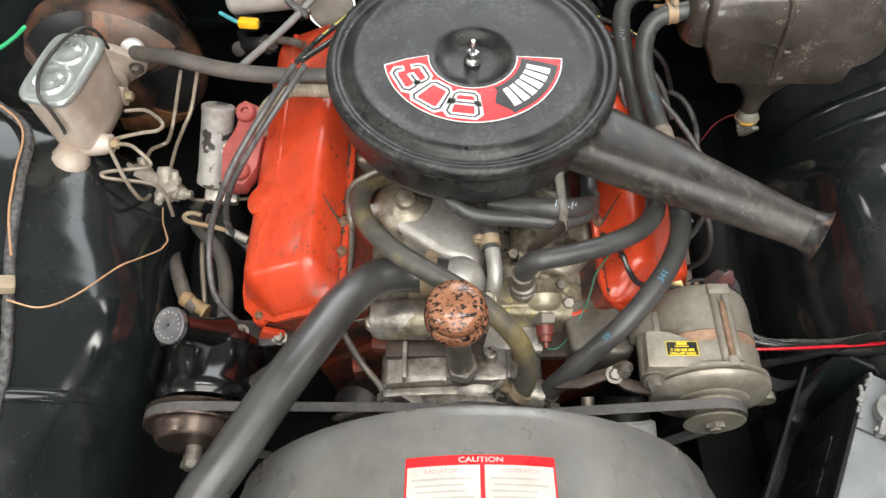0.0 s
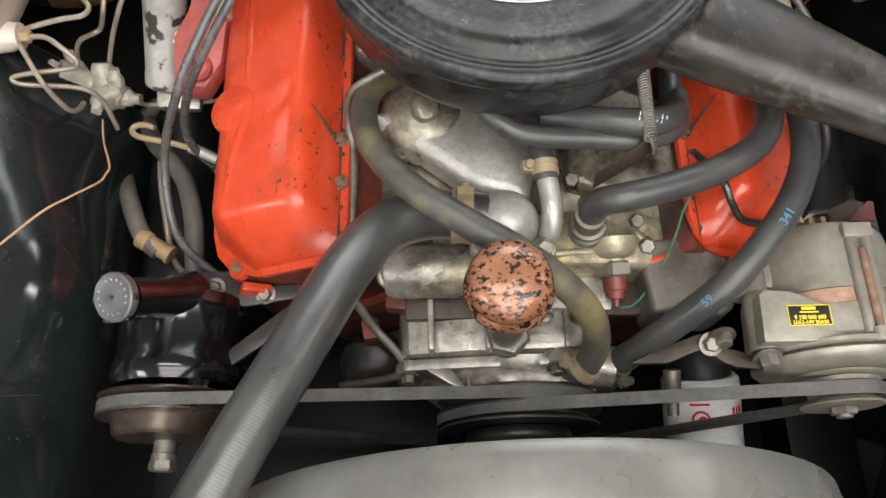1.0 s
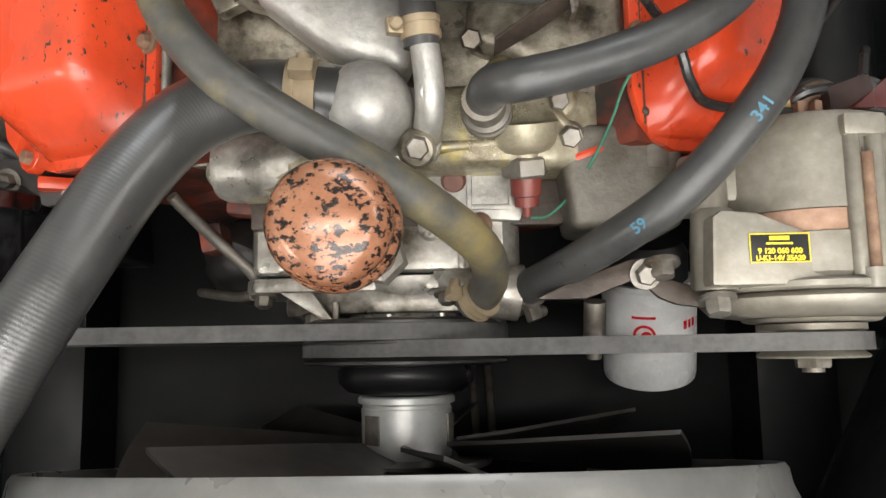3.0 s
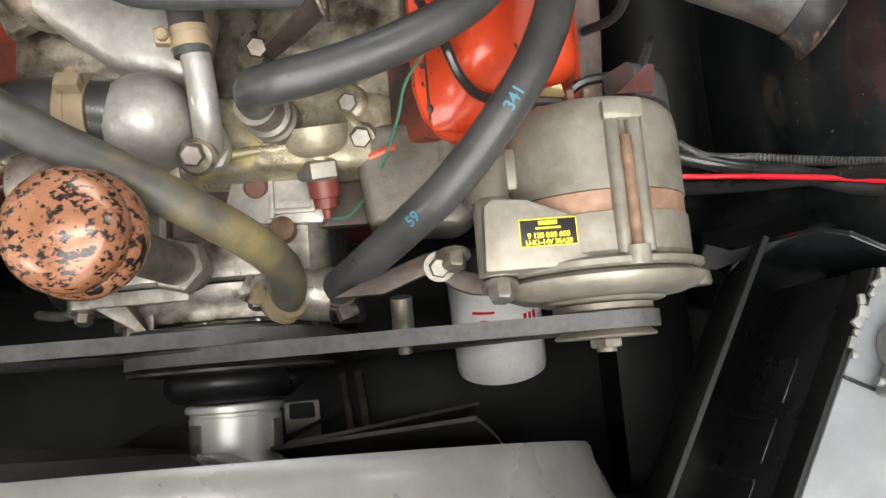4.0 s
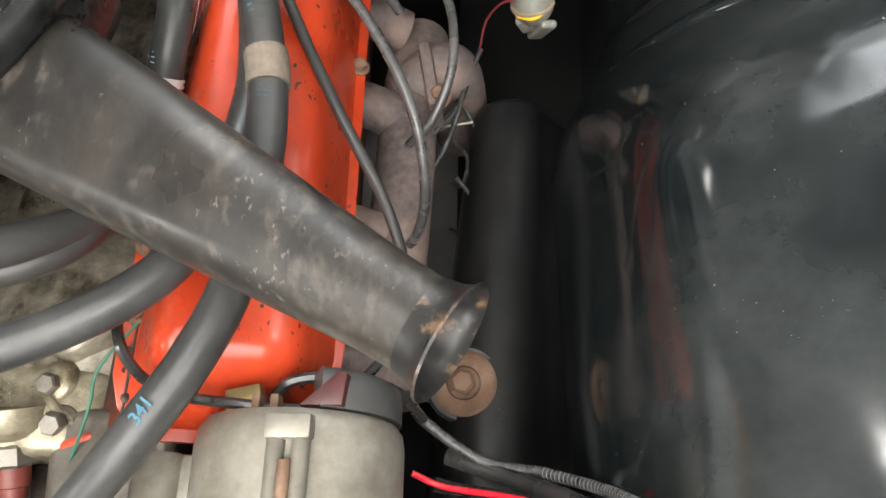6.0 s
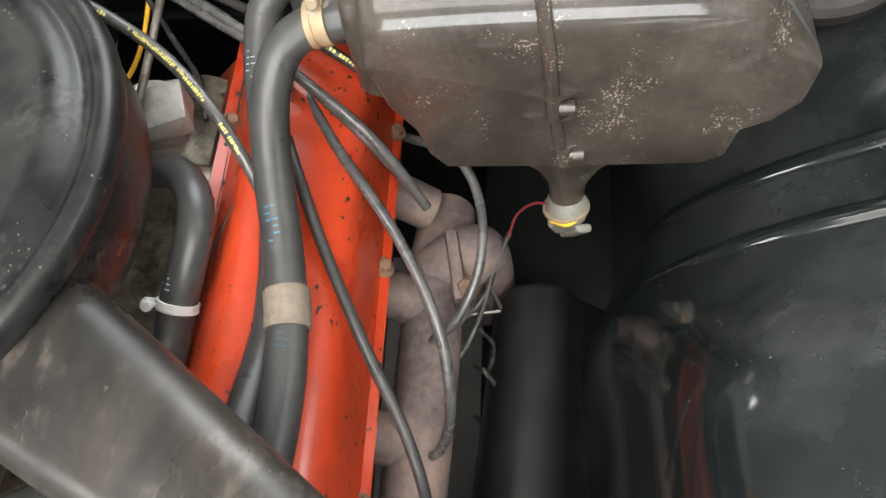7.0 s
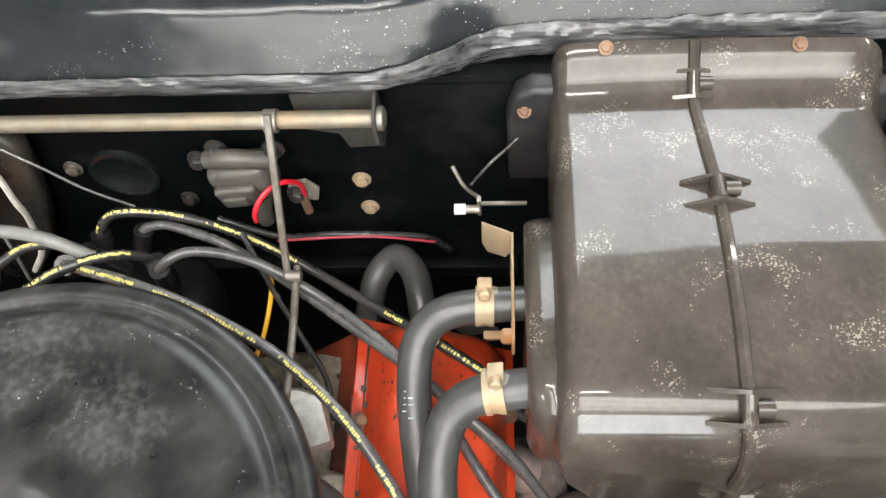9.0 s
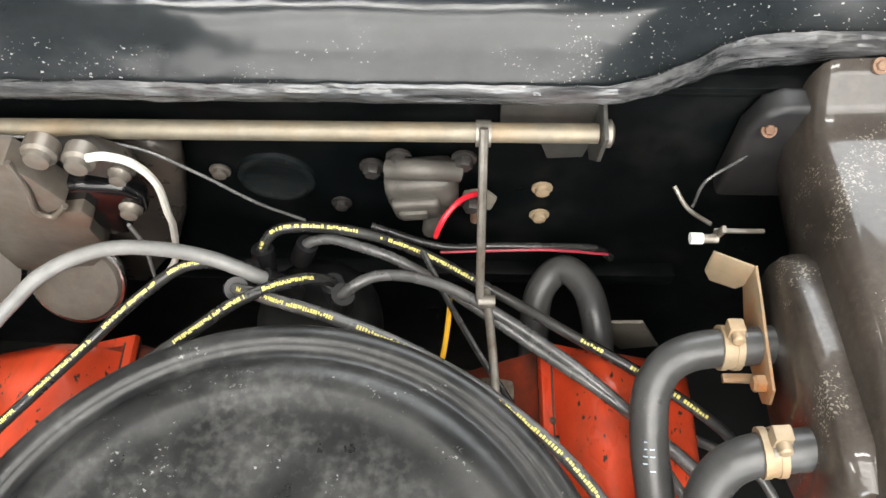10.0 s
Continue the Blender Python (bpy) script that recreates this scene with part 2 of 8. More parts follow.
M_RED = pbr("decal_red", (0.62, 0.012, 0.016), (0.68, 0.015, 0.02), 0.3, 0, 40, 0.02)
M_WHITE = pbr("decal_white", (0.66, 0.66, 0.64), (0.74, 0.74, 0.72), 0.35, 0, 40, 0.02)
M_BLACKINK = pbr("decal_black", (0.008, 0.008, 0.008), (0.012, 0.012, 0.012), 0.35, 0, 40, 0.02)
M_LABEL = pbr("yellowed_label", (0.46, 0.44, 0.40), (0.52, 0.50, 0.455), 0.4, 0, 40, 0.02, (0.40, 0.37, 0.32), 0.35, 30)
M_FADEDINK = pbr("faded_pale_print", (0.50, 0.36, 0.34), (0.58, 0.45, 0.42), 0.5, 0, 300, 0.02)
M_FADEDHEAD = pbr("faded_red_print", (0.40, 0.27, 0.26), (0.46, 0.34, 0.32), 0.5, 0, 300, 0.02)
M_GREYINK = pbr("faint_grey_print", (0.33, 0.31, 0.29), (0.40, 0.38, 0.35), 0.5, 0, 40, 0.02)
M_YELLOW = pbr("print_yellow", (0.80, 0.60, 0.03), (0.86, 0.66, 0.05), 0.4, 0, 60, 0.02)
M_LEADTEXT = pbr("worn_yellow_print", (0.66, 0.58, 0.12), (0.80, 0.72, 0.24), 0.5, 0, 300, 0.05)
M_BLUEINK = pbr("blue_print", (0.03, 0.13, 0.21), (0.06, 0.20, 0.28), 0.5, 0, 200, 0.02)
M_WIRERED = pbr("red_wire", (0.62, 0.015, 0.03), (0.72, 0.02, 0.04), 0.35, 0, 80, 0.03)
M_WIREBLK = pbr("black_wire", (0.022, 0.022, 0.022), (0.034, 0.034, 0.033), 0.27, 0, 80, 0.1, (0.05, 0.049, 0.047), 0.40, 30, spec=0.7)
M_WIREGRY = pbr("grey_wire", (0.060, 0.060, 0.060), (0.10, 0.10, 0.10), 0.27, 0, 80, 0.08, (0.12, 0.118, 0.112), 0.40, 40, spec=0.7)
M_WIREPALE = pbr("pale_grey_wire", (0.17, 0.17, 0.165), (0.23, 0.23, 0.225), 0.38, 0, 80, 0.06)
M_WIREGRN = pbr("green_wire", (0.03, 0.14, 0.09), (0.05, 0.19, 0.12), 0.45, 0, 80, 0.03)
M_WIREORG = pbr("orange_wire", (0.44, 0.23, 0.11), (0.54, 0.32, 0.18), 0.45, 0, 80, 0.03)
M_WIREYEL = pbr("yellow_wire", (0.80, 0.42, 0.01), (0.86, 0.48, 0.02), 0.4, 0, 80, 0.03)
M_WIREWHT = pbr("white_wire", (0.62, 0.60, 0.54), (0.70, 0.68, 0.62), 0.45, 0, 80, 0.03)
M_LOOM = pbr("taped_loom", (0.014, 0.014, 0.015), (0.17, 0.17, 0.17), 0.34, 0, 150, 0.3)
M_FILTER = pbr("filter_white", (0.80, 0.80, 0.79), (0.86, 0.86, 0.85), 0.3, 0, 40, 0.02, (0.62, 0.60, 0.56), 0.22, 14)
M_MASTER = pbr("master_cast", (0.44, 0.36, 0.29), (0.52, 0.44, 0.37), 0.42, 0.15, 70, 0.15, (0.60, 0.53, 0.46), 0.40, 14)
M_BOOSTER = pbr("booster_rust_black", (0.016, 0.015, 0.015), (0.03, 0.028, 0.027), 0.3, 0.1, 40, 0.1, (0.16, 0.075, 0.042), 0.43, 14, mottle=0.25)
M_CONCRETE = pbr("concrete", (0.42, 0.41, 0.39), (0.50, 0.49, 0.47), 0.7, 0, 20, 0.15, (0.34, 0.33, 0.31), 0.4, 2)
M_WALLWHITE = pbr("white_wall", (0.78, 0.79, 0.78), (0.84, 0.85, 0.84), 0.7, 0, 8, 0.05)
M_CEIL = pbr("ceiling_board", (0.36, 0.36, 0.36), (0.4, 0.4, 0.4), 0.8, 0, 8, 0.05)
M_WALLGREY = pbr("grey_wall", (0.60, 0.61, 0.61), (0.66, 0.67, 0.67), 0.7, 0, 8, 0.05)
M_SKYLIGHT = glow("skylight_sheet", (0.93, 0.97, 1.0), 7.5)
M_TUBE = glow("light_tube", (1.0, 0.98, 0.95), 6.0)
M_PUMP = pbr("gloss_black_pump", (0.0035, 0.0035, 0.004), (0.006, 0.006, 0.0065), 0.16, 0, 60, 0.08, (0.012, 0.011, 0.010), 0.35, 20, coat=0.3)
# for the unseen east wall, darkened to weaken reflections in the left guard
M_WALLDIM = pbr("dim_wall", (0.16, 0.165, 0.17), (0.21, 0.215, 0.22), 0.7, 0, 8, 0.05)
M_TANRUST = pbr("rusting_yellow_zinc", (0.30, 0.225, 0.14), (0.40, 0.31, 0.20), 0.5, 0.25, 90, 0.15, (0.34, 0.13, 0.035), 0.44, 45)
M_ORANGEBOARD = pbr("orange_board", (0.66, 0.33, 0.04), (0.72, 0.38, 0.06), 0.6, 0, 8, 0.05)
M_FAN = pbr("fan_paint", (0.048, 0.043, 0.039), (0.070, 0.064, 0.058), 0.45, 0.1, 40, 0.08)
M_HUB = pbr("machined_alloy_hub", (0.72, 0.72, 0.70), (0.80, 0.80, 0.78), 0.38, 0.55, 60, 0.06, (0.45, 0.43, 0.40), 0.35, 30)

# ---- builders ----
EX = 0.037  # the engine's middle plane


def cat(pts, n=40):
    """Points along a smooth curve through pts."""
    p = [Vector(a) for a in pts]
    if len(p) == 2:
        return [p[0].lerp(p[1], i / (n - 1)) for i in range(n)]
    q = [2 * p[0] - p[1], *p, 2 * p[-1] - p[-2]]
    out = []
    for k in range(n):
        u = k / (n - 1) * (len(p) - 1)
        i = min(int(u), len(p) - 2)
        f = u - i
        a, b, c, d = q[i:i + 4]
        out.append(0.5 * ((2 * b) + (c - a) * f + (2 * a - 5 * b + 4 * c - d) * f * f + (3 * b - 3 * c + d - a) * f ** 3))
    return out


def basis(axis):
    w = Vector(axis).normalized()
    u = w.orthogonal().normalized()
    return u, w.cross(u), w


def rings_bm(rings, cap=True, closed=False):
    bm = bmesh.new()
    vs = [[bm.verts.new(v) for v in r] for r in rings]
    k = len(vs[0])
    pairs = list(zip(vs[:-1], vs[1:])) + ([(vs[-1], vs[0])] if closed else [])
    for a, b in pairs:
        for i in range(k):
            bm.faces.new((a[i], a[(i + 1) % k], b[(i + 1) % k], b[i]))
    if cap and not closed:
        bm.faces.new(vs[0][::-1])
        bm.faces.new(vs[-1])
    bmesh.ops.recalc_face_normals(bm, faces=bm.faces)
    return bm


def even(path, gap):
    """The same line with points at equal distances."""
    out, left = [path[0]], gap
    for a, b in zip(path[:-1], path[1:]):
        d = (b - a).length
        while d > left:
            a = a + (b - a) * (left / d)
            d -= left
            out.append(a)
            left = gap
        left -= d
    return out


def tube_bm(pts, r, seg=14, steps=0, ridges=0.0, wob=0.0, pitch=0.0036):
    path = cat(pts, steps or max(10, 7 * len(pts)))
    if ridges:
        path = even(path, pitch / 4)
    w = (path[1] - path[0]).normalized()
    u = w.orthogonal().normalized()
    rings = []
    for i, p in enumerate(path):
        nxt = path[min(i + 1, len(path) - 1)] - path[max(i - 1, 0)]
        nw = nxt.normalized()
        u = (u - nw * u.dot(nw)).normalized()
        v = nw.cross(u)
        f = i / (len(path) - 1)
        rr = r[0] + (r[1] - r[0]) * f if isinstance(r, tuple) else r
        rr *= 1 + ridges * (0.0, 0.5, 1.0, 0.5)[i % 4] + wob * noise.noise(p * 25)
        rings.append([p + (u * math.cos(a) + v * math.sin(a)) * rr for a in (2 * math.pi * j / seg for j in range(seg))])
    return rings_bm(rings)


def lathe_bm(profile, at=(0, 0, 0), axis=(0, 0, 1), seg=48):
    """Turns (radius, height) pairs round an axis."""
    u, v, w = basis(axis)
    at = Vector(at)
    bm = bmesh.new()
    rows = []
    for r, h in profile:
        if r < 1e-6:
            rows.append([bm.verts.new(at + w * h)])
        else:
            rows.append([bm.verts.new(at + w * h + (u * math.cos(a) + v * math.sin(a)) * r) for a in (2 * math.pi * j / seg for j in range(seg))])
    for a, b in zip(rows[:-1], rows[1:]):
        for i in range(seg):
            j = (i + 1) % seg
            if len(a) == 1 and len(b) == 1:
                continue
            if len(a) == 1:
                bm.faces.new((a[0], b[j], b[i]))
            elif len(b) == 1:
                bm.faces.new((a[i], a[j], b[0]))
            else:
                bm.faces.new((a[i], a[j], b[j], b[i]))
    if len(rows[0]) > 1:
        bm.faces.new(rows[0][::-1])
    if len(rows[-1]) > 1:
        bm.faces.new(rows[-1])
    bmesh.ops.recalc_face_normals(bm, faces=bm.faces)
    return bm


def bevelled(bm, w, segs=2):
    if w:
        bmesh.ops.bevel(bm, geom=list(bm.edges), offset=w, segments=segs, affect="EDGES", profile=0.6, clamp_overlap=True)
    return bm


def box_bm(size, at=(0, 0, 0), rot=(0, 0, 0), bevel=0.003, segs=2):
    bm = bmesh.new()
    bmesh.ops.create_cube(bm, size=1)
    bmesh.ops.scale(bm, vec=size, verts=bm.verts)
    bevelled(bm, bevel, segs)
    bm.transform(pose(*at, *rot))
    return bm


def prism_bm(poly, h0, h1, to=lambda u, v, h: (u, h, v), bevel=0.002, segs=2):
    """A flat outline drawn out between h0 and h1; to() turns (u, v, h) into a place."""
    bm = bmesh.new()
    a = [bm.verts.new(to(u, v, h0)) for u, v in poly]
    b = [bm.verts.new(to(u, v, h1)) for u, v in poly]
    k = len(poly)
    for i in range(k):
        bm.faces.new((a[i], a[(i + 1) % k], b[(i + 1) % k], b[i]))
    bm.faces.new(a[::-1])
    bm.faces.new(b)
    bmesh.ops.recalc_face_normals(bm, faces=bm.faces)
    return bevelled(bm, bevel, segs)


def merged(*bms):
    out = bmesh.new()
    for b in bms:
        me = bpy.data.meshes.new("tmp")
        b.to_mesh(me)
        b.free()
        out.from_mesh(me)
        bpy.data.meshes.remove(me)
    return out


def mesh_of(name, bm, material, origin=(0, 0, 0), sharp=38):
    bm.transform(Matrix.Translation(-Vector(origin)))
    me = bpy.data.meshes.new(name)
    bm.to_mesh(me)
    bm.free()
    me.materials.append(material)
    me.polygons.foreach_set("use_smooth", [True] * len(me.polygons))
    me.set_sharp_from_angle(angle=radians(sharp))
    return me


def thing(name, at, label, category, group="", kind=""):
    ob = new(name)
    ob.empty_display_size = 0.02
    ob.location = at
    return tagged(ob, label, category, group, kind)


def solo(name, bm, material, label, category, group="", kind="", sharp=38):
    c = Vector((0, 0, 0))
    for v in bm.verts:
        c += v.co
    c /= len(bm.verts)
    ob = new(name, mesh_of(name, bm, material, c, sharp))
    ob.location = c
    return tagged(ob, label, category, group, kind)


def origin_of(ob):
    c = Vector(ob.location)
    while ob.parent:
        ob = ob.parent
        c += ob.location
    return c


def part(name, bm, material, parent, label="", sharp=38):
    ob = new(name, mesh_of(name, bm, material, origin_of(parent), sharp))
    ob.parent = parent
    return tagged(ob, label)


def text_bm(words, size, depth=0.0002, bold=0.0):
    cu = bpy.data.curves.new("words", "FONT")
    cu.body, cu.size, cu.extrude, cu.align_x, cu.align_y, cu.offset = words, size, depth, "CENTER", "CENTER", bold
    ob = new("words", cu)
    dg = bpy.context.evaluated_depsgraph_get()
    me = bpy.data.meshes.new_from_object(ob.evaluated_get(dg))
    bpy.data.objects.remove(ob)
    bpy.data.curves.remove(cu)
    bm = bmesh.new()
    bm.from_mesh(me)
    bpy.data.meshes.remove(me)
    return bm


def bolt(parent, at, axis, r=0.007, h=0.006, material=None, name="bolt", washer=True):
    axis = Vector(axis).normalized()
    head = lathe_bm([(0, 0), (r, 0), (r, h * 0.8), (r * 0.82, h), (0, h)], at, axis, 6)
    if washer:
        head = merged(head, lathe_bm([(0, -0.0015), (r * 1.45, -0.0015), (r * 1.45, 0.0008), (0, 0.0008)], at, axis, 18))
    return part(name, head, material or M_STEEL, parent)


def clamp_bm(at, axis, r, width=0.012, screw=(0, 0, 1)):
    at, w, s = Vector(at), Vector(axis).normalized(), Vector(screw).normalized()
    band = lathe_bm([(r, -width / 2), (r + 0.0014, -width / 2), (r + 0.0014, -width / 6), (r + 0.0006, -width / 6), (r + 0.0006, width / 6), (r + 0.0014, width / 6), (r + 0.0014, width / 2), (r, width / 2)], at, w, 28)
    side = w.cross(s)
    lug = box_bm((0.010, width * 0.8, 0.010), bevel=0.0015)
    m = Matrix((side, w, s)).transposed().to_4x4()
    lug.transform(Matrix.Translation(at + s * (r + 0.005)) @ m)
    scr = lathe_bm([(0, 0), (0.0042, 0), (0.0042, 0.006), (0.003, 0.0072), (0, 0.0072)], at + s * (r + 0.005) + side * 0.004, side, 10)
    return merged(band, lug, scr)


def wire(name, pts, r, material, label, category="wire", seg=8):
    return solo(name, tube_bm(pts, r, seg), material, label, category)


def bars_on(pts_fn, rows):
    """Flat bars, each from (u0, u1, v0, v1), laid by pts_fn(u, v, lift)."""
    bm = bmesh.new()
    for u0, u1, v0, v1 in rows:
        n = max(1, int(abs(u1 - u0) / 0.004))
        for k in range(n):
            a, b = u0 + (u1 - u0) * k / n, u0 + (u1 - u0) * (k + 1) / n
            bm.faces.new([bm.verts.new(pts_fn(*c)) for c in ((a, v0), (b, v0), (b, v1), (a, v1))])
    bmesh.ops.remove_doubles(bm, verts=bm.verts, dist=1e-6)
    bmesh.ops.recalc_face_normals(bm, faces=bm.faces)
    return bm

# ---- the garage ----
def slab(name, size, at, material, label, category):
    ob = new(name, mesh_of(name, box_bm(size, bevel=0), material))
    ob.location = at
    return tagged(ob, label, category, kind="structure")


slab("ground", (9, 12, 0.1), (0, 0.5, GROUND - 0.05), M_CONCRETE, "worn pale concrete garage floor under the car", "floor")
# walls and ceiling stay out of view; their tones are set for reflections
slab("wall_east", (0.1, 12, 3.2), (4.5, 0.5, GROUND + 1.5), M_WALLDIM, "plain grey garage wall", "wall")
slab("wall_west", (0.1, 12, 3.2), (-4.5, 0.5, GROUND + 1.5), M_WALLGREY, "plain grey garage wall", "wall")
slab("wall_north", (9, 0.1, 3.2), (0, 5.2, GROUND + 1.5), M_WALLWHITE, "plain white garage wall", "wall")
slab("wall_south", (9, 0.1, 3.2), (0, -5.4, GROUND + 1.5), M_WALLGREY, "plain grey garage wall", "wall")
# unseen white panel backing the added front light
tagged(slab("door_1", (3.6, 0.02, 2.2), (0.3, -5.33, GROUND + 1.3), M_WALLWHITE, "pale panel standing in for an unseen garage door", "door"), kind="structure")
slab("ceiling", (9, 12, 0.1), (0, 0.5, CEIL + 0.05), M_CEIL, "plain grey garage ceiling", "ceiling")


def batten(at, length, along_y):
    f = thing("batten_light", (at[0], at[1], CEIL), "unseen white fluorescent batten light placed on the ceiling", "ceiling light", "ceiling lights")
    s = (0.14, length, 0.05) if along_y else (length, 0.14, 0.05)
    part("body", box_bm(s, (at[0], at[1], CEIL - 0.025), bevel=0.006), M_WHITE, f)
    for o in (-0.035, 0.035):
        a = Vector((at[0] + (o if along_y else 0), at[1] + (0 if along_y else o), CEIL - 0.064))
        d = Vector((0, 1, 0)) if along_y else Vector((1, 0, 0))
        part("tube", lathe_bm([(0, -length / 2 + 0.02), (0.013, -length / 2 + 0.02), (0.013, length / 2 - 0.02), (0, length / 2 - 0.02)], a, d, 12), M_TUBE, f, "glowing white tube")


for lx, ly, lw, ll, power in BATTENS:
    deep = min(lw, ll)
    for off in ((-deep / 2.6, 0.0, deep / 2.6) if deep > 0.6 else (0.0,)):
        batten((lx, ly + off), max(lw, ll), ll > lw)

slab("skylight", (2.7, 2.55, 0.02), (0.85, 3.82, CEIL - 0.012), M_SKYLIGHT, "bright translucent skylight sheet in the ceiling", "skylight")

# unseen boards, added so the right guard mirrors pale and orange patches
for name, y, z, w, h, m, lab in (("wall_board", 0.85, 2.13, 1.05, 0.80, M_WALLWHITE, "pale board fixed on the garage wall"), ("wall_board", 0.85, 2.79, 1.05, 0.50, M_ORANGEBOARD, "orange-yellow board fixed high on the garage wall")):
    tagged(slab(name, (0.03, w, h), (-4.43, y, z), m, lab, "board"), kind="thing")
# ---- the car's body round the engine bay ----
body = thing("car_body", (EX, 1.06, GROUND), "glossy black painted steel engine bay of an old car", "car body", kind="structure")


GUARD_FAR = [(0.43, 0.15), (0.435, 0.45), (0.44, 0.58), (0.448, 0.64), (0.465, 0.69), (0.50, 0.735), (0.545, 0.77), (0.60, 0.80), (0.65, 0.825), (0.70, 0.85), (0.74, 0.86), (0.76, 0.89), (0.80, 0.895)]
GUARD_NEAR = [(0.452, 0.15), (0.452, 0.45), (0.453, 0.59), (0.460, 0.665), (0.474, 0.727), (0.498, 0.775), (0.532, 0.808), (0.576, 0.836), (0.622, 0.860), (0.68, 0.888), (0.735, 0.902), (0.76, 0.93), (0.80, 0.935)]


def ease(f):
    f = min(1, max(0, f))
    return f * f * (3 - 2 * f)


def guard_at(side, y, i, lift=0.0):
    """A place on the inner guard: i counts along its profile from the floor to the wing's edge."""
    k = min(int(i), len(GUARD_FAR) - 2)
    f = i - k
    b = ease((y - 0.62) / 0.16) if side > 0 else 1.0
    d, z = [(1 - b) * (GUARD_NEAR[k][c] * (1 - f) + GUARD_NEAR[k + 1][c] * f) + b * (GUARD_FAR[k][c] * (1 - f) + GUARD_FAR[k + 1][c] * f) for c in (0, 1)]
    widen = (0.05 if side > 0 else 0.20) * ease((y - 0.70) / 0.15) + (0.06 if side > 0 else 0.0) * ease((0.38 - y) / 0.12)
    d += widen * min(1, max(0, (1.0 - d) / 0.4)) - 0.008 * math.exp(-((y - 0.55) / 0.22) ** 2 - ((z - 0.72) / 0.12) ** 2)
    z += 0.02 * math.exp(-((y - 0.6) / 0.25) ** 2) * ease((z - 0.70) / 0.1)
    if side < 0:
        d -= 0.022 * math.exp(-((y - 0.47) / 0.19) ** 2) * ease((z - 0.5) / 0.2) * ease((0.81 - z) / 0.07)
    wave = (0.005 if side > 0 else 0.011) * noise.noise(Vector((y * (5.5 if side > 0 else 7.5), z * 7 + d * 5, side * 3.0)))
    return Vector((EX + side * (d - wave - lift * 0.6), y, z + wave + lift * 0.8))


def guard_bm(side):
    """The inner guard: a wheel arch sheet whose profile swells along the car."""
    rings = [[guard_at(side, -0.25 + 1.36 * j / 60, i / 2) for i in range(2 * len(GUARD_NEAR) - 1)] for j in range(61)]
    bm = bmesh.new()
    vs = [[bm.verts.new(v) for v in r] for r in rings]
    for a, b in zip(vs[:-1], vs[1:]):
        for i in range(len(a) - 1):
            bm.faces.new((a[i], a[i + 1], b[i + 1], b[i]))
    bmesh.ops.recalc_face_normals(bm, faces=bm.faces)
    g = bmesh.ops.extrude_face_region(bm, geom=list(bm.faces))
    bmesh.ops.translate(bm, vec=(side * 0.004, 0, -0.002), verts=[v for v in g["geom"] if isinstance(v, bmesh.types.BMVert)])
    bmesh.ops.recalc_face_normals(bm, faces=bm.faces)
    return bm


part("inner_guard", guard_bm(1), M_DUSTYPAINT, body, sharp=60)
part("inner_guard", guard_bm(-1), M_BLACKPAINT, body, sharp=60)
# pressed ribs over the guards
for side, y0, lean, i0, i1 in ((1, 0.815, -0.012, 3.5, 10), (1, 0.748, -0.004, 4.5, 10.5), (-1, 0.36, -0.06, 4, 9)):
    part("guard_rib", tube_bm([guard_at(side, y0 + lean * k / 9, i0 + (i1 - i0) * k / 9, -0.010 + 0.007 * min(1.0, k / 3)) for k in range(10)], 0.0095, 14, 60), M_BLACKPAINT, body)
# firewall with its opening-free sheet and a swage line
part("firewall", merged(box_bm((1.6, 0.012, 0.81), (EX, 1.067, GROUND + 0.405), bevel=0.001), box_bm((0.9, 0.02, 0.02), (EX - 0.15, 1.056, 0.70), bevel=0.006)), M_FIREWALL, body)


def cowl_bm():
    rings = []
    for i in range(81):
        x = EX - 0.8 + 1.6 * i / 80
        s = 1 / (1 + math.exp(-(x - 0.282) / 0.022))
        e = 0.043 * s
        wob = 0.0012 * noise.noise(Vector((x * 60, 0, 0)))
        y0 = 1.043 + e + wob
        zb = 0.012 * s
        out = [(y0 + 0.012, 0.958), (y0 + 0.002, 0.960), (y0 - 0.002, 0.966 + wob), (y0, 0.973), (y0 + 0.006, 0.981), (y0 + 0.017, 0.994), (y0 + 0.028, 1.006), (y0 + 0.037, 1.0135), (y0 + 0.048, 1.018), (y0 + 0.065, 1.020), (y0 + 0.09, 1.0205), (1.28, 1.022), (1.45, 1.03), (1.45, 1.0), (1.2, 0.985)]
        rings.append([Vector((x, y, z)) for y, z in out])
    return rings_bm(rings)


part("cowl", cowl_bm(), M_COWL, body, sharp=70)


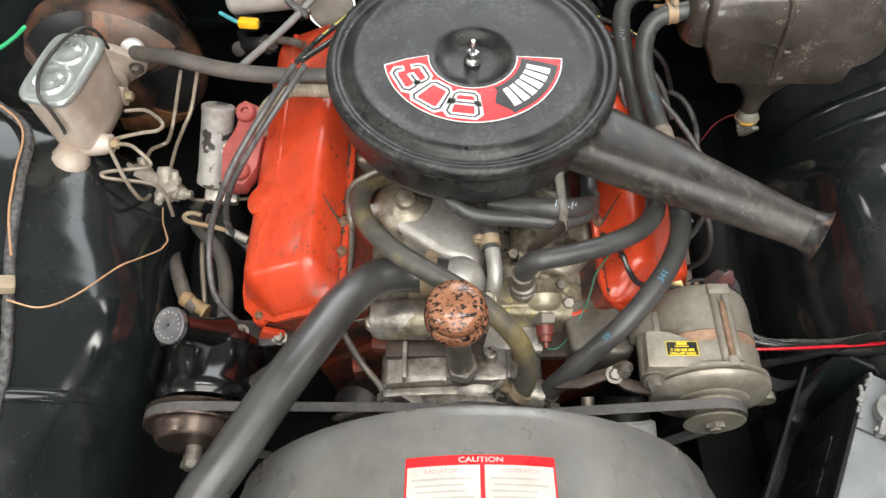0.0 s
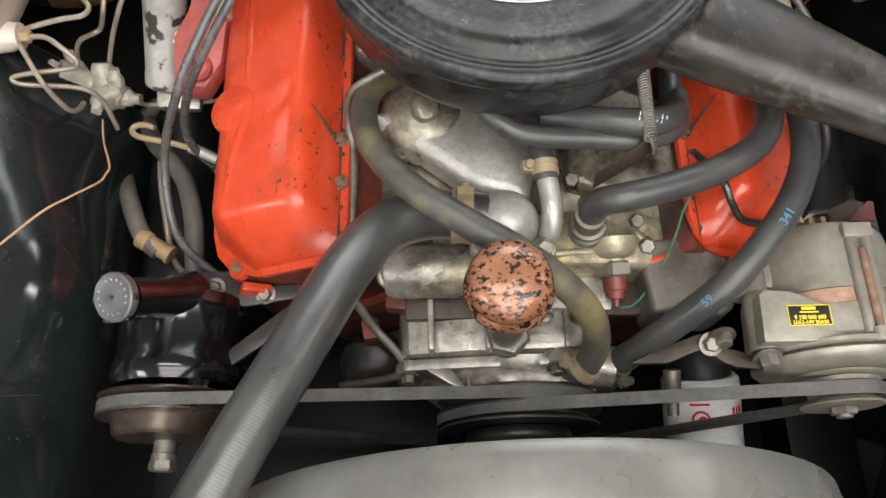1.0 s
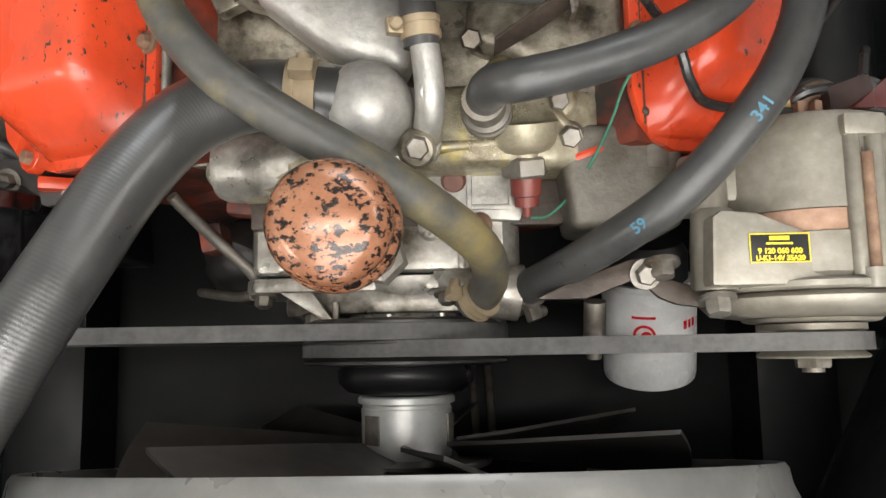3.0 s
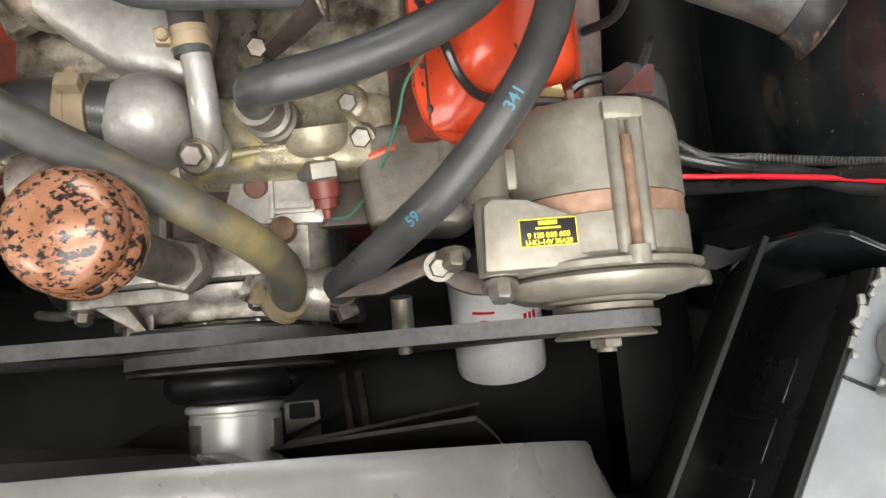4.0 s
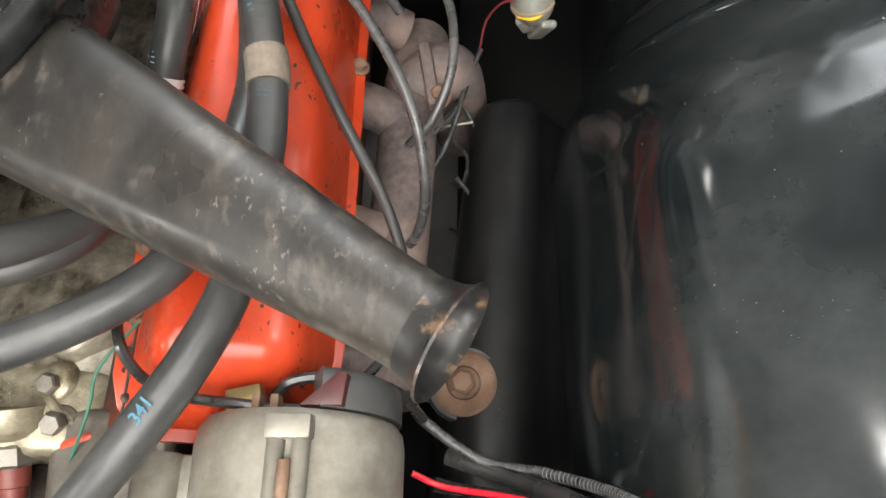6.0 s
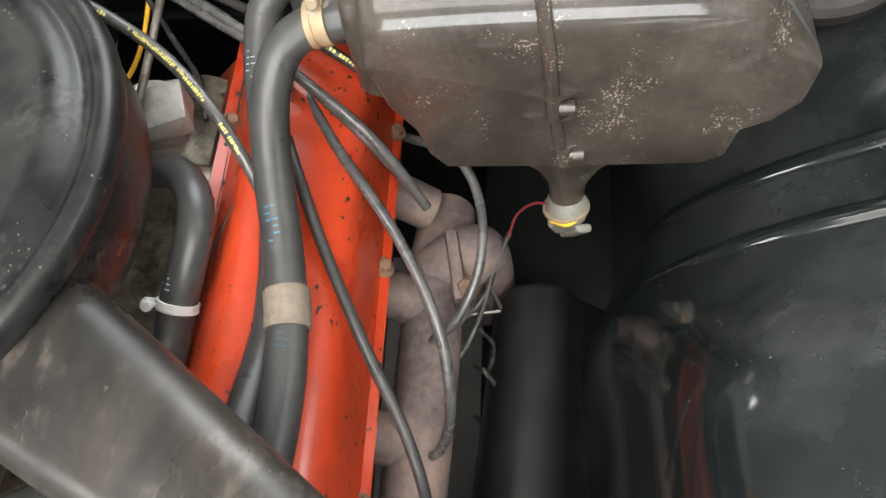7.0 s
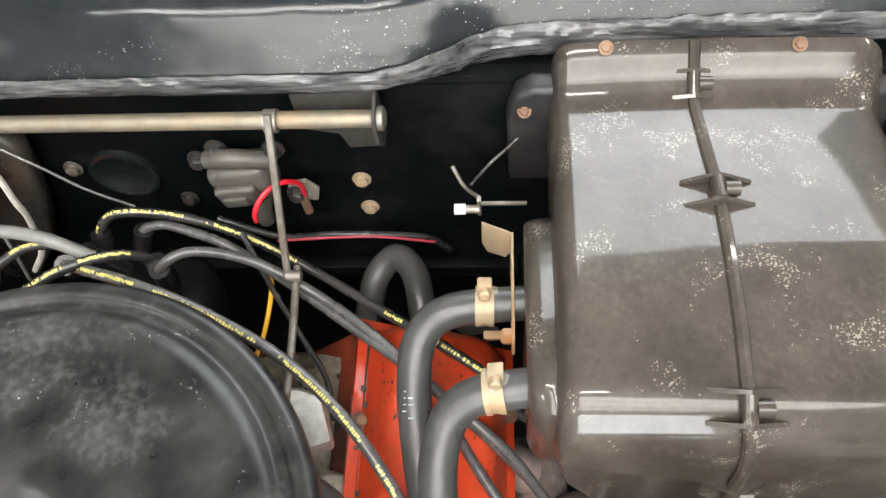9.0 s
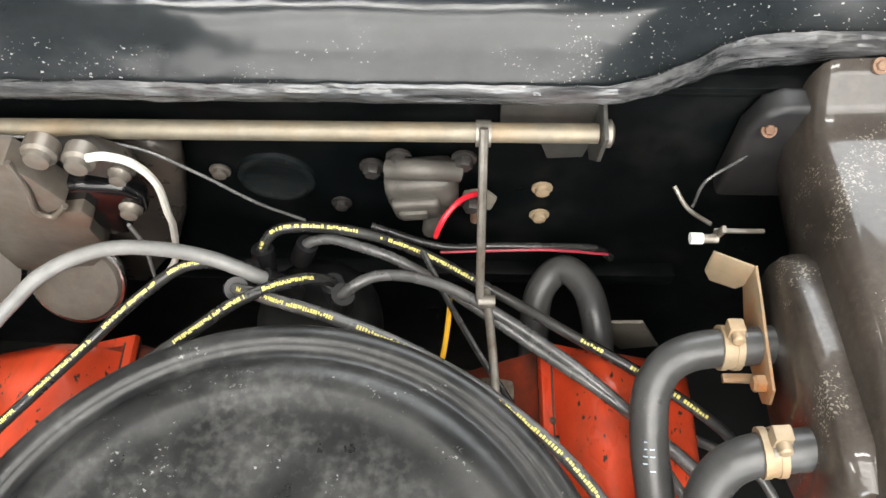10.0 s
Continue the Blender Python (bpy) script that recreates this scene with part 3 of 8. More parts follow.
def sealer_bm():
    """The brushed-on seam sealer along the cowl's edge: a flat crinkled bead."""
    path = even(cat([(EX - 0.78, 1.0425, 0.971), (-0.2, 1.0425, 0.971), (0.0, 1.0425, 0.9712), (0.2, 1.0425, 0.9715), (0.245, 1.048, 0.972), (0.28, 1.063, 0.973), (0.32, 1.079, 0.974), (0.45, 1.0845, 0.975), (0.6, 1.0865, 0.975), (0.8, 1.0865, 0.975)], 260), 0.0018)
    rings = []
    for p in path:
        row = []
        for k in range(14):
            a = 2 * math.pi * k / 14
            f = 1 + 0.42 * noise.noise(Vector((p.x * 15, math.sin(a) * 3.4, math.cos(a) * 3.4))) + 0.22 * noise.noise(Vector((p.x * 70, math.sin(a) * 6, 7.0)))
            row.append(p + Vector((0, math.cos(a) * (0.0030 + 0.0022 * ease((p.x - 0.22) / 0.1)) * f + 0.0006, math.sin(a) * (0.0078 + 0.004 * ease((p.x - 0.22) / 0.1)) * f + 0.001)))
        rings.append(row)
    return rings_bm(rings)


part("cowl_seam_sealer", sealer_bm(), M_SEALER, body, "crinkled glossy seam sealer")
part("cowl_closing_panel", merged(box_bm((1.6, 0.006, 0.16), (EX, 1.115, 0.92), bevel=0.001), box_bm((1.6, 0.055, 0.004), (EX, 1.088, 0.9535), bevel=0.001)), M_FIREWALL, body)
part("crossmember", box_bm((0.90, 0.46, 0.10), (EX, 0.33, 0.33), bevel=0.02), M_DARK, body)
part("crossmember", box_bm((0.96, 0.07, 0.12), (EX, 0.12, 0.42), bevel=0.015), M_DARK, body)
for s in (1, -1):
    part("chassis_rail", box_bm((0.09, 1.25, 0.12), (EX + s * 0.40, 0.44, 0.40), bevel=0.015), M_DARK, body)
    part("suspension_tower", prism_bm([(0.315, 0.36), (0.325, 0.52), (0.336, 0.58), (0.352, 0.604), (0.372, 0.612), (0.395, 0.612), (0.415, 0.604), (0.43, 0.58), (0.50, 0.52), (0.50, 0.36)], 0.42, 0.80, to=lambda u, v, h, s=s: (EX + s * (u + 0.16 * max(0, h - 0.56) * (0.5 - u) / 0.18), h, v), bevel=0.014, segs=3), M_TOWER, body)
part("lower_panel", box_bm((0.30, 0.42, 0.02), (0.535, 0.87, 0.50), (0, -8, 0), bevel=0.004), M_DARK, body)
part("lower_panel", box_bm((0.34, 0.42, 0.02), (-0.50, 0.87, 0.48), (0, 8, 0), bevel=0.004), M_DARK, body)
part("radiator_support", merged(box_bm((1.5, 0.04, 0.06), (EX, 0.02, 0.90), bevel=0.01), box_bm((1.5, 0.03, 0.10), (EX, 0.02, 0.30), bevel=0.01), box_bm((0.12, 0.04, 0.75), (EX - 0.45, 0.02, 0.53), bevel=0.008), box_bm((0.12, 0.04, 0.75), (EX + 0.45, 0.02, 0.53), bevel=0.008)), M_BLACKPAINT, body)

mount = thing("suspension_mount", (0.405, 0.523, 0.612), "rusty suspension mount with a large washer and bolt", "mount")
part("washer", lathe_bm([(0, 0), (0.025, 0), (0.027, 0.002), (0.027, 0.006), (0.023, 0.009), (0.014, 0.009), (0.013, 0.006), (0, 0.006)], (0.405, 0.523, 0.609), (0, -0.15, 1), 32), M_RUST, mount)
part("bolt", lathe_bm([(0, 0), (0.0105, 0), (0.0105, 0.010), (0.008, 0.012), (0, 0.012)], (0.405, 0.522, 0.618), (0, -0.15, 1), 6), M_RUST, mount)
part("rubber_bush", lathe_bm([(0, -0.012), (0.031, -0.012), (0.033, -0.004), (0.030, 0.0), (0, 0.0)], (0.405, 0.523, 0.609), (0, -0.15, 1), 32), M_RUBBER, mount)

# ---- the engine ----
engine = thing("engine_block", (EX, 0.68, 0.395), "orange painted cast iron engine block with alloy front cover", "engine block")
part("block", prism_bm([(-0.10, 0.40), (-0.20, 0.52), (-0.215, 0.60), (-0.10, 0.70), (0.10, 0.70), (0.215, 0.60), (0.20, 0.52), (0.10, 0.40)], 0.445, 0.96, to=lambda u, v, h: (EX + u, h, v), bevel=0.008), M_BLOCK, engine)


def head_bm(s):
    return prism_bm([(0.075, 0.69), (0.165, 0.775), (0.285, 0.708), (0.27, 0.60), (0.20, 0.57)], 0.455, 0.95, to=lambda u, v, h: (EX + s * u, h, v), bevel=0.006)


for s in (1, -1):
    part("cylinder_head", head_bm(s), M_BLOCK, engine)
# front cover with its flange, ribs and bolts
part("front_cover", merged(
    prism_bm([(-0.118, 0.60), (-0.118, 0.69), (-0.108, 0.715), (-0.05, 0.725), (0.03, 0.728), (0.075, 0.735), (0.088, 0.72), (0.092, 0.60)], 0.375, 0.455, to=lambda u, v, h: (EX + u, h, v), bevel=0.006),
    prism_bm([(-0.122, 0.60), (-0.122, 0.688), (-0.112, 0.705), (-0.05, 0.712), (0.03, 0.72), (0.07, 0.732), (0.096, 0.715), (0.098, 0.60)], 0.362, 0.3735, to=lambda u, v, h: (EX + u, h, v), bevel=0.003)), M_ALU, engine, "grey cast alloy front cover")
for u in (-0.085, -0.03, 0.045):
    part("rib", box_bm((0.006, 0.05, 0.03), (EX + u, 0.40, 0.722), bevel=0.002), M_ALU, engine)
for u in (-0.05, -0.01, 0.03):
    part("rib", box_bm((0.005, 0.02, 0.03), (EX + u, 0.345, 0.695), bevel=0.002), M_ALU, engine)
part("pump_body", merged(
    prism_bm([(-0.075, 0.56), (-0.098, 0.66), (-0.06, 0.70), (-0.02, 0.716), (0.05, 0.716), (0.10, 0.69), (0.10, 0.56)], 0.345, 0.363, to=lambda u, v, h: (EX + u, h, v), bevel=0.005),
    lathe_bm([(0, 0), (0.05, 0), (0.045, 0.02), (0.03, 0.03), (0, 0.03)], (EX, 0.363, 0.66), (0, -1, 0), 32),
    tube_bm([(0.07, 0.372, 0.70), (0.10, 0.362, 0.715), (0.125, 0.358, 0.715)], 0.021, 16)), M_ALU, engine, "grey alloy water pump body")
for x, y, z in ((-0.072, 0.360, 0.687), (0.071, 0.358, 0.726), (0.005, 0.360, 0.70), (-0.03, 0.345, 0.70), (0.105, 0.345, 0.70)):
    bolt(engine, (x, y, z), (0, -1, 0.3), 0.0068, 0.008)
for x in (0.04, 0.075):
    part("stud_boss", lathe_bm([(0, 0), (0.009, 0), (0.009, 0.022), (0.006, 0.024), (0, 0.024)], (x + 0.02, 0.405, 0.725), (0, 0, 1), 16), M_RUST if x > 0.05 else M_ALU, engine)

manifold = thing("intake_manifold", (EX, 0.65, 0.70), "greasy cast aluminium intake manifold between the rocker covers", "manifold")
part("floor_casting", prism_bm([(-0.155, 0.735), (-0.11, 0.752), (-0.03, 0.742), (0.06, 0.752), (0.125, 0.762), (0.158, 0.745), (0.10, 0.69), (-0.10, 0.69)], 0.452, 0.93, to=lambda u, v, h: (EX + u, h, v), bevel=0.006), M_ALUGREASE, manifold)
# front water passage
part("water_passage", merged(
    prism_bm([(-0.125, 0.70), (-0.12, 0.742), (-0.06, 0.752), (0.0, 0.765), (0.05, 0.775), (0.11, 0.772), (0.145, 0.755), (0.14, 0.70)], 0.441, 0.500, to=lambda u, v, h: (EX + u, h, v), bevel=0.011, segs=3),
    tube_bm([(-0.07, 0.445, 0.745), (-0.01, 0.445, 0.757), (0.04, 0.447, 0.767)], 0.022, 16)), M_ALUYEL, manifold)
part("runner", prism_bm([(-0.125, 0.60), (-0.02, 0.515), (0.03, 0.50), (0.045, 0.56), (0.03, 0.60), (-0.05, 0.62)], 0.75, 0.795, to=lambda u, v, h: (EX + u - 0.02, v, h), bevel=0.014, segs=3), M_ALUB, manifold, "clean bright alloy runner")
part("runner", prism_bm([(0.05, 0.53), (0.12, 0.50), (0.16, 0.53), (0.16, 0.62), (0.06, 0.66)], 0.74, 0.775, to=lambda u, v, h: (EX + u, v, h), bevel=0.012, segs=3), M_ALUGREASE, manifold)
part("runner", prism_bm([(-0.16, 0.68), (-0.05, 0.66), (-0.05, 0.80), (-0.16, 0.82)], 0.74, 0.785, to=lambda u, v, h: (EX + u, v, h), bevel=0.012, segs=3), M_ALUGREASE, manifold)
part("runner", prism_bm([(0.05, 0.72), (0.165, 0.70), (0.165, 0.82), (0.05, 0.84)], 0.74, 0.785, to=lambda u, v, h: (EX + u, v, h), bevel=0.012, segs=3), M_ALUGREASE, manifold)
# fuel pump-like casting ahead of the carburettor
part("breather_casting", merged(
    lathe_bm([(0, 0), (0.046, 0), (0.048, 0.01), (0.044, 0.022), (0.03, 0.034), (0.014, 0.038), (0, 0.038)], (-0.048, 0.602, 0.765), (0.1, -0.1, 1), 28),
    lathe_bm([(0, 0), (0.013, 0), (0.013, 0.012), (0.009, 0.015), (0, 0.015)], (-0.050, 0.595, 0.800), (0.1, -0.1, 1), 14),
    box_bm((0.07, 0.03, 0.014), (-0.06, 0.58, 0.768), (0, 0, 25), bevel=0.004)), M_ALUGREASE, manifold)
for x, y, z in ((0.090, 0.530, 0.776), (-0.083, 0.566, 0.762), (0.157, 0.462, 0.768), (0.054, 0.444, 0.815), (-0.087, 0.445, 0.755)):
    bolt(manifold, (x, y, z), (0.1, -0.45, 1), 0.0078, 0.008, M_STEEL, washer=False)
for x, y, z in ((0.157, 0.462, 0.762), (0.054, 0.444, 0.808), (-0.087, 0.445, 0.748)):
    part("boss", lathe_bm([(0, -0.03), (0.0125, -0.03), (0.0125, 0.0), (0.010, 0.003), (0, 0.003)], (x, y, z), (0.1, -0.45, 1), 20), M_ALUGREASE, manifold)
for x, y, z, r in ((0.126, 0.452, 0.772, 0.012), (0.150, 0.486, 0.769, 0.0125), (0.070, 0.452, 0.766, 0.011), (-0.035, 0.448, 0.754, 0.012), (0.115, 0.507, 0.769, 0.011), (-0.105, 0.472, 0.755, 0.012)):
    part("casting_boss", lathe_bm([(0, -0.03), (r * 1.5, -0.03), (r * 1.2, -0.006), (r, 0.0), (r * 0.8, 0.0015), (0, 0.0015)], (x, y, z), (0.05, -0.25, 1), 22), M_ALUYEL, manifold)
for x, y, z in ((0.150, 0.486, 0.771), (0.115, 0.507, 0.771)):
    bolt(manifold, (x, y, z), (0.05, -0.25, 1), 0.0072, 0.007, M_STEEL, washer=False)
for x0, y0, x1, y1, z in ((0.03, 0.452, 0.12, 0.458, 0.770), (-0.115, 0.470, -0.03, 0.458, 0.753), (0.128, 0.500, 0.160, 0.465, 0.765)):
    part("casting_rib", tube_bm([(x0, y0, z), ((x0 + x1) / 2, (y0 + y1) / 2, z + 0.002), (x1, y1, z)], 0.0042, 10), M_ALUYEL, manifold)
part("valley_gasket", box_bm((0.23, 0.034, 0.012), (EX + 0.005, 0.424, 0.722), bevel=0.003), M_DARKRUST, manifold, "dark red-brown oily gasket strip")
part("paint_chip", box_bm((0.022, 0.006, 0.016), (0.171, 0.451, 0.757), (0, 0, 20), bevel=0.003), M_ORANGE, manifold, "leftover patch of orange paint")

# thermostat housing with its hose neck and bypass elbow
thermo = thing("thermostat_housing", (0.02, 0.472, 0.79), "smooth grey alloy thermostat housing with an elbow pipe", "thermostat housing")
part("dome", merged(
    lathe_bm([(0, -0.03), (0.031, -0.03), (0.031, -0.005), (0.029, 0.008), (0.023, 0.019), (0.013, 0.026), (0, 0.028)], (0.022, 0.472, 0.808), (0, 0, 1), 32),
    tube_bm([(0.022, 0.473, 0.808), (-0.02, 0.482, 0.808)], 0.0225, 20)), M_ALUB, thermo)
part("flange", prism_bm([(-0.03, -0.018), (0.0, -0.034), (0.045, -0.030), (0.05, -0.018), (0.035, 0.02), (0.0, 0.032), (-0.03, 0.02)], 0.774, 0.786, to=lambda u, v, h: (0.020 + u, 0.472 + v, h), bevel=0.004), M_ALUB, thermo)
part("elbow", merged(tube_bm([(0.056, 0.455, 0.775), (0.060, 0.458, 0.80), (0.063, 0.470, 0.817), (0.062, 0.492, 0.823), (0.058, 0.522, 0.828)], 0.0095, 16), lathe_bm([(0, 0), (0.0055, 0), (0.005, 0.0105), (0, 0.0108)], (0.0625, 0.478, 0.818), (0, -0.3, 1), 18), lathe_bm([(0, 0), (0.0115, 0), (0.0105, 0.022), (0.009, 0.028), (0, 0.03)], (0.058, 0.458, 0.772), (0.1, 0.15, 1), 18)), M_ALUB, thermo)

# heater outlet fitting with crust round it
outlet = thing("heater_outlet", (0.101, 0.475, 0.77), "heater pipe fitting crusted with yellow deposits", "pipe fitting")
part("spigot", lathe_bm([(0, -0.02), (0.017, -0.02), (0.017, 0.012), (0.0145, 0.014), (0.0145, 0.019), (0.0165, 0.02), (0.0165, 0.026), (0.0135, 0.028), (0.0135, 0.05), (0, 0.05)], (0.101, 0.475, 0.776), (-0.1, -0.1, 1), 24), M_STEEL, outlet)
crust = bmesh.new()
for k in range(1500):
    a, r = random.uniform(0, 6.283), 0.0145 + 0.019 * random.random() ** 2.6
    c, q = Vector((0.101 + r * math.cos(a), 0.472 + r * math.sin(a) * 0.8, 0.779 - (r - 0.014) * 0.3)), random.uniform(0.0002, 0.0007)
    v = [crust.verts.new(c + Vector(d) * q * random.uniform(0.7, 1.3)) for d in ((1, 0, 0), (-0.5, 0.87, 0), (-0.5, -0.87, 0), (0, 0, 1), (0, 0, -1))]
    for f in ((0, 1, 3), (1, 2, 3), (2, 0, 3), (1, 0, 4), (2, 1, 4), (0, 2, 4)):
        crust.faces.new([v[h] for h in f])
part("crust", crust, M_CRUST, outlet, "yellow and white powdery deposit")

sender = thing("temperature_sender", (0.126, 0.445, 0.752), "brass temperature sender with a brown tip", "sender")
SD = Vector((0.05, -1, -0.36))
part("collar", lathe_bm([(0, -0.020), (0.024, -0.020), (0.0225, -0.006), (0.0185, -0.001), (0.0135, 0.001), (0.0135, 0.004), (0, 0.004)], (0.1265, 0.453, 0.7625), SD, 28), M_ALUYEL, sender)
part("hex", lathe_bm([(0, 0.003), (0.0150, 0.003), (0.0172, 0.005), (0.0172, 0.0155), (0.0150, 0.0175), (0, 0.0175)], (0.1265, 0.453, 0.7625), SD, 6), M_STEEL, sender)
part("terminal", lathe_bm([(0, 0.0175), (0.0112, 0.0175), (0.0108, 0.030), (0.0088, 0.031), (0.0085, 0.038), (0.0035, 0.039), (0.0028, 0.046), (0, 0.046)], (0.1265, 0.453, 0.7625), SD, 24), pbr("brown_bakelite", (0.13, 0.028, 0.022), (0.19, 0.045, 0.033), 0.4, 0, 60, 0.1), sender, "dark red-brown tip")
wire("sender_wire", [(0.212, 0.52, 0.79), (0.192, 0.491, 0.790), (0.185, 0.471, 0.780), (0.176, 0.451, 0.770), (0.163, 0.429, 0.757), (0.145, 0.411, 0.747), (0.131, 0.409, 0.746)], 0.0011, M_WIREGRN, "thin green wire to the temperature sender")


# rocker covers: one function for both banks
def cover_bm(s):
    o = 0.018 if s < 0 else 0.0
    A, B, C, D = (0.171, 0.779), (0.202, 0.817), (0.276 + o, 0.786 - o * 0.45), (0.286 + o, 0.722 - o * 0.5)

    def section(y, k, cut):
        base = [Vector(A), Vector(A).lerp(Vector(D), 0.3), Vector(A).lerp(Vector(D), 0.75), Vector(D)]
        chain = [b.lerp(Vector(t), k) for b, t in zip(base, (A, B, C, D))]
        chain[2], chain[3] = chain[2].lerp(chain[1], cut), chain[3].lerp(chain[0], cut)
        pts = [chain[0], chain[0].lerp(chain[1], 0.35)]
        for i in (1, 2):
            p, q, r = chain[i - 1], chain[i], chain[i + 1]
            e, g = q + (p - q).normalized() * min(0.017, (p - q).length * 0.5), q + (r - q).normalized() * min(0.017, (r - q).length * 0.42)
            pts += [e.lerp(q, f).lerp(q.lerp(g, f), f) for f in (0.0, 0.25, 0.5, 0.75, 1.0)]
        pts += [chain[2].lerp(chain[3], 0.7), chain[3]]
        return [Vector((EX + s * p.x, y, p.y)) for p in pts]
    rings = []
    for y, k, cut in ((0.4585, 0.02, 0.36), (0.4600, 0.14, 0.34), (0.4680, 0.34, 0.27), (0.4780, 0.56, 0.18), (0.4880, 0.77, 0.10), (0.4945, 0.90, 0.05), (0.4990, 0.965, 0.025), (0.5050, 0.995, 0.01), (0.513, 1.0, 0.0), (0.55, 1.0, 0.0), (0.585, 0.985, 0.0), (0.62, 0.995, 0.0), (0.70, 1.0, 0.0), (0.80, 0.99, 0.0), (0.90, 1.0, 0.0), (0.925, 0.96, 0.0), (0.938, 0.72, 0.0), (0.944, 0.02, 0.0)):
        rings.append(section(y, k, cut))
    return rings_bm(rings)


def flange_bm(s, drop=0.0, thick=0.006, grow=0.0):
    """The cover's foot: a plate with rounded front corners."""
    o = 0.018 if s < 0 else 0.0
    a, d = Vector((0.171, 0.779)), Vector((0.286 + o, 0.722 - o * 0.5))
    u = (d - a).normalized()
    n = Vector((-u.y, u.x))
    w = (d - a).length
    lo, hi = -0.011 - grow, w + 0.008 + grow
    front, back = 0.449 - grow, 0.952 + grow
    poly = [(lo, back), (lo, front + 0.040), (lo + 0.006, front + 0.020), (lo + 0.018, front + 0.007), (lo + 0.034, front + 0.001), (hi - 0.065, front + 0.002), (hi - 0.030, front + 0.013), (hi - 0.010, front + 0.034), (hi - 0.002, front + 0.060), (hi, front + 0.085), (hi, back)]

    def to(p, y, h):
        q = a + u * p - n * (drop + h)
        return (EX + s * q.x, y, q.y)
    return prism_bm(poly, 0.0, thick, to=to, bevel=0.0015 if thick > 0.004 else 0)


for s, lab in ((-1, "chipped orange rocker cover with a round boss"), (1, "chipped orange rocker cover beside the alternator")):
    cov = thing("rocker_cover", (EX + s * 0.24, 0.70, 0.72), lab, "rocker cover", "rocker covers")
    shell = part("cover", cover_bm(s), M_ORANGE, cov, sharp=50)
    part("flange", flange_bm(s), M_ORANGE, cov)
    part("gasket", flange_bm(s, 0.0065, 0.003, -0.002), M_BLACKSATIN, cov, "dark cork gasket edge")
    part("grime_line", tube_bm([(EX + s * 0.1695, 0.466 + 0.048 * k, 0.7795) for k in range(11)], 0.0010, 6, 120, 0.0, 1.6), M_DARKRUST, cov, "line of black grime along the foot")
    nrm = (s * 0.48, 0, 0.87)
    for y in (0.53, 0.577, 0.74, 0.86):
        bolt(cov, (EX + s * 0.168, y, 0.782), nrm, 0.0055, 0.006, M_RUST)
    for y in (0.58, 0.76, 0.89):
        bolt(cov, (EX + s * (0.288 if s > 0 else 0.306), y, 0.722 if s > 0 else 0.713), nrm, 0.006, 0.006, M_RUST)
    part("ear", lathe_bm([(0, -0.006), (0.012, -0.006), (0.012, 0.001), (0.0105, 0.003), (0, 0.003)], (EX + s * (0.262 if s > 0 else 0.276), 0.466, 0.731 if s > 0 else 0.724), nrm, 20), M_ORANGE, cov)
    bolt(cov, (EX + s * (0.262 if s > 0 else 0.276), 0.465, 0.734 if s > 0 else 0.727), nrm, 0.0055, 0.006, M_RUST, washer=False)
    if s < 0:
        part("boss", lathe_bm([(0, 0.0045), (0.023, 0.0045), (0.0255, 0.0035), (0.027, 0.0), (0.027, -0.01), (0, -0.01)], (EX - 0.278, 0.615, 0.781), (-0.40, 0, 0.92), 36), M_ORANGE, cov, sharp=30)
        part("ridge", tube_bm([(EX - 0.262, 0.600, 0.7855), (EX - 0.268, 0.580, 0.7840), (EX - 0.274, 0.555, 0.7815), (EX - 0.276, 0.520, 0.7790)], 0.0065, 12), M_ORANGE, cov)
        part("ridge", tube_bm([(EX - 0.266, 0.925, 0.7860), (EX - 0.266, 0.80, 0.7860), (EX - 0.264, 0.68, 0.7865), (EX - 0.262, 0.640, 0.7855)], 0.0055, 12), M_ORANGE, cov)
    rnd = random.Random(11 + s)
    for k in range(16):
        y = 0.475 + 0.028 * k + rnd.uniform(-0.008, 0.008)
        part("grime", lathe_bm([(0, -0.002), (0.0030, -0.001), (0.0034, 0.0), (0.002, 0.0012), (0, 0.0014)], (EX + s * rnd.uniform(0.166, 0.173), y, 0.7800), nrm, 7), M_DARKRUST, cov)
    for y in (0.577, 0.74):
        part("groove", tube_bm([(EX + s * 0.172, y - 0.004, 0.7815), (EX + s * 0.183, y + 0.010, 0.7945), (EX + s * 0.196, y + 0.026, 0.8090)], (0.0022, 0.0006), 8), M_DARKRUST, cov)
    part("block_edge", box_bm((0.030, 0.010, 0.022), (EX + s * 0.262, 0.4475, 0.709), (0, -s * 25, 0), bevel=0.003), M_ORANGE, cov)

# oil filler tube and worn cap
filler = thing("oil_filler", (0.022, 0.382, 0.725), "oil filler tube with a worn copper cap", "oil filler")
part("tube", lathe_bm([(0, 0), (0.0165, 0), (0.0165, 0.012), (0.0145, 0.014), (0.014, 0.155), (0, 0.155)], (0.024, 0.383, 0.728), (-0.07, 0, 1), 24), M_STEEL, filler)
part("hex_base", lathe_bm([(0, 0), (0.021, 0), (0.021, 0.010), (0.019, 0.013), (0, 0.013)], (0.024, 0.383, 0.745), (-0.07, 0, 1), 6), M_ALU, filler)
part("cap", lathe_bm([(0, -0.008), (0.030, -0.008), (0.0345, -0.006), (0.0355, 0.0), (0.0345, 0.008), (0.0315, 0.011), (0.0325, 0.014), (0.0325, 0.022), (0.029, 0.029), (0.021, 0.033), (0.01, 0.0345), (0, 0.035)], (0.0145, 0.383, 0.885), (-0.04, -0.05, 1), 40), M_COPPERCAP, filler, "rounded copper cap with black paint worn away")

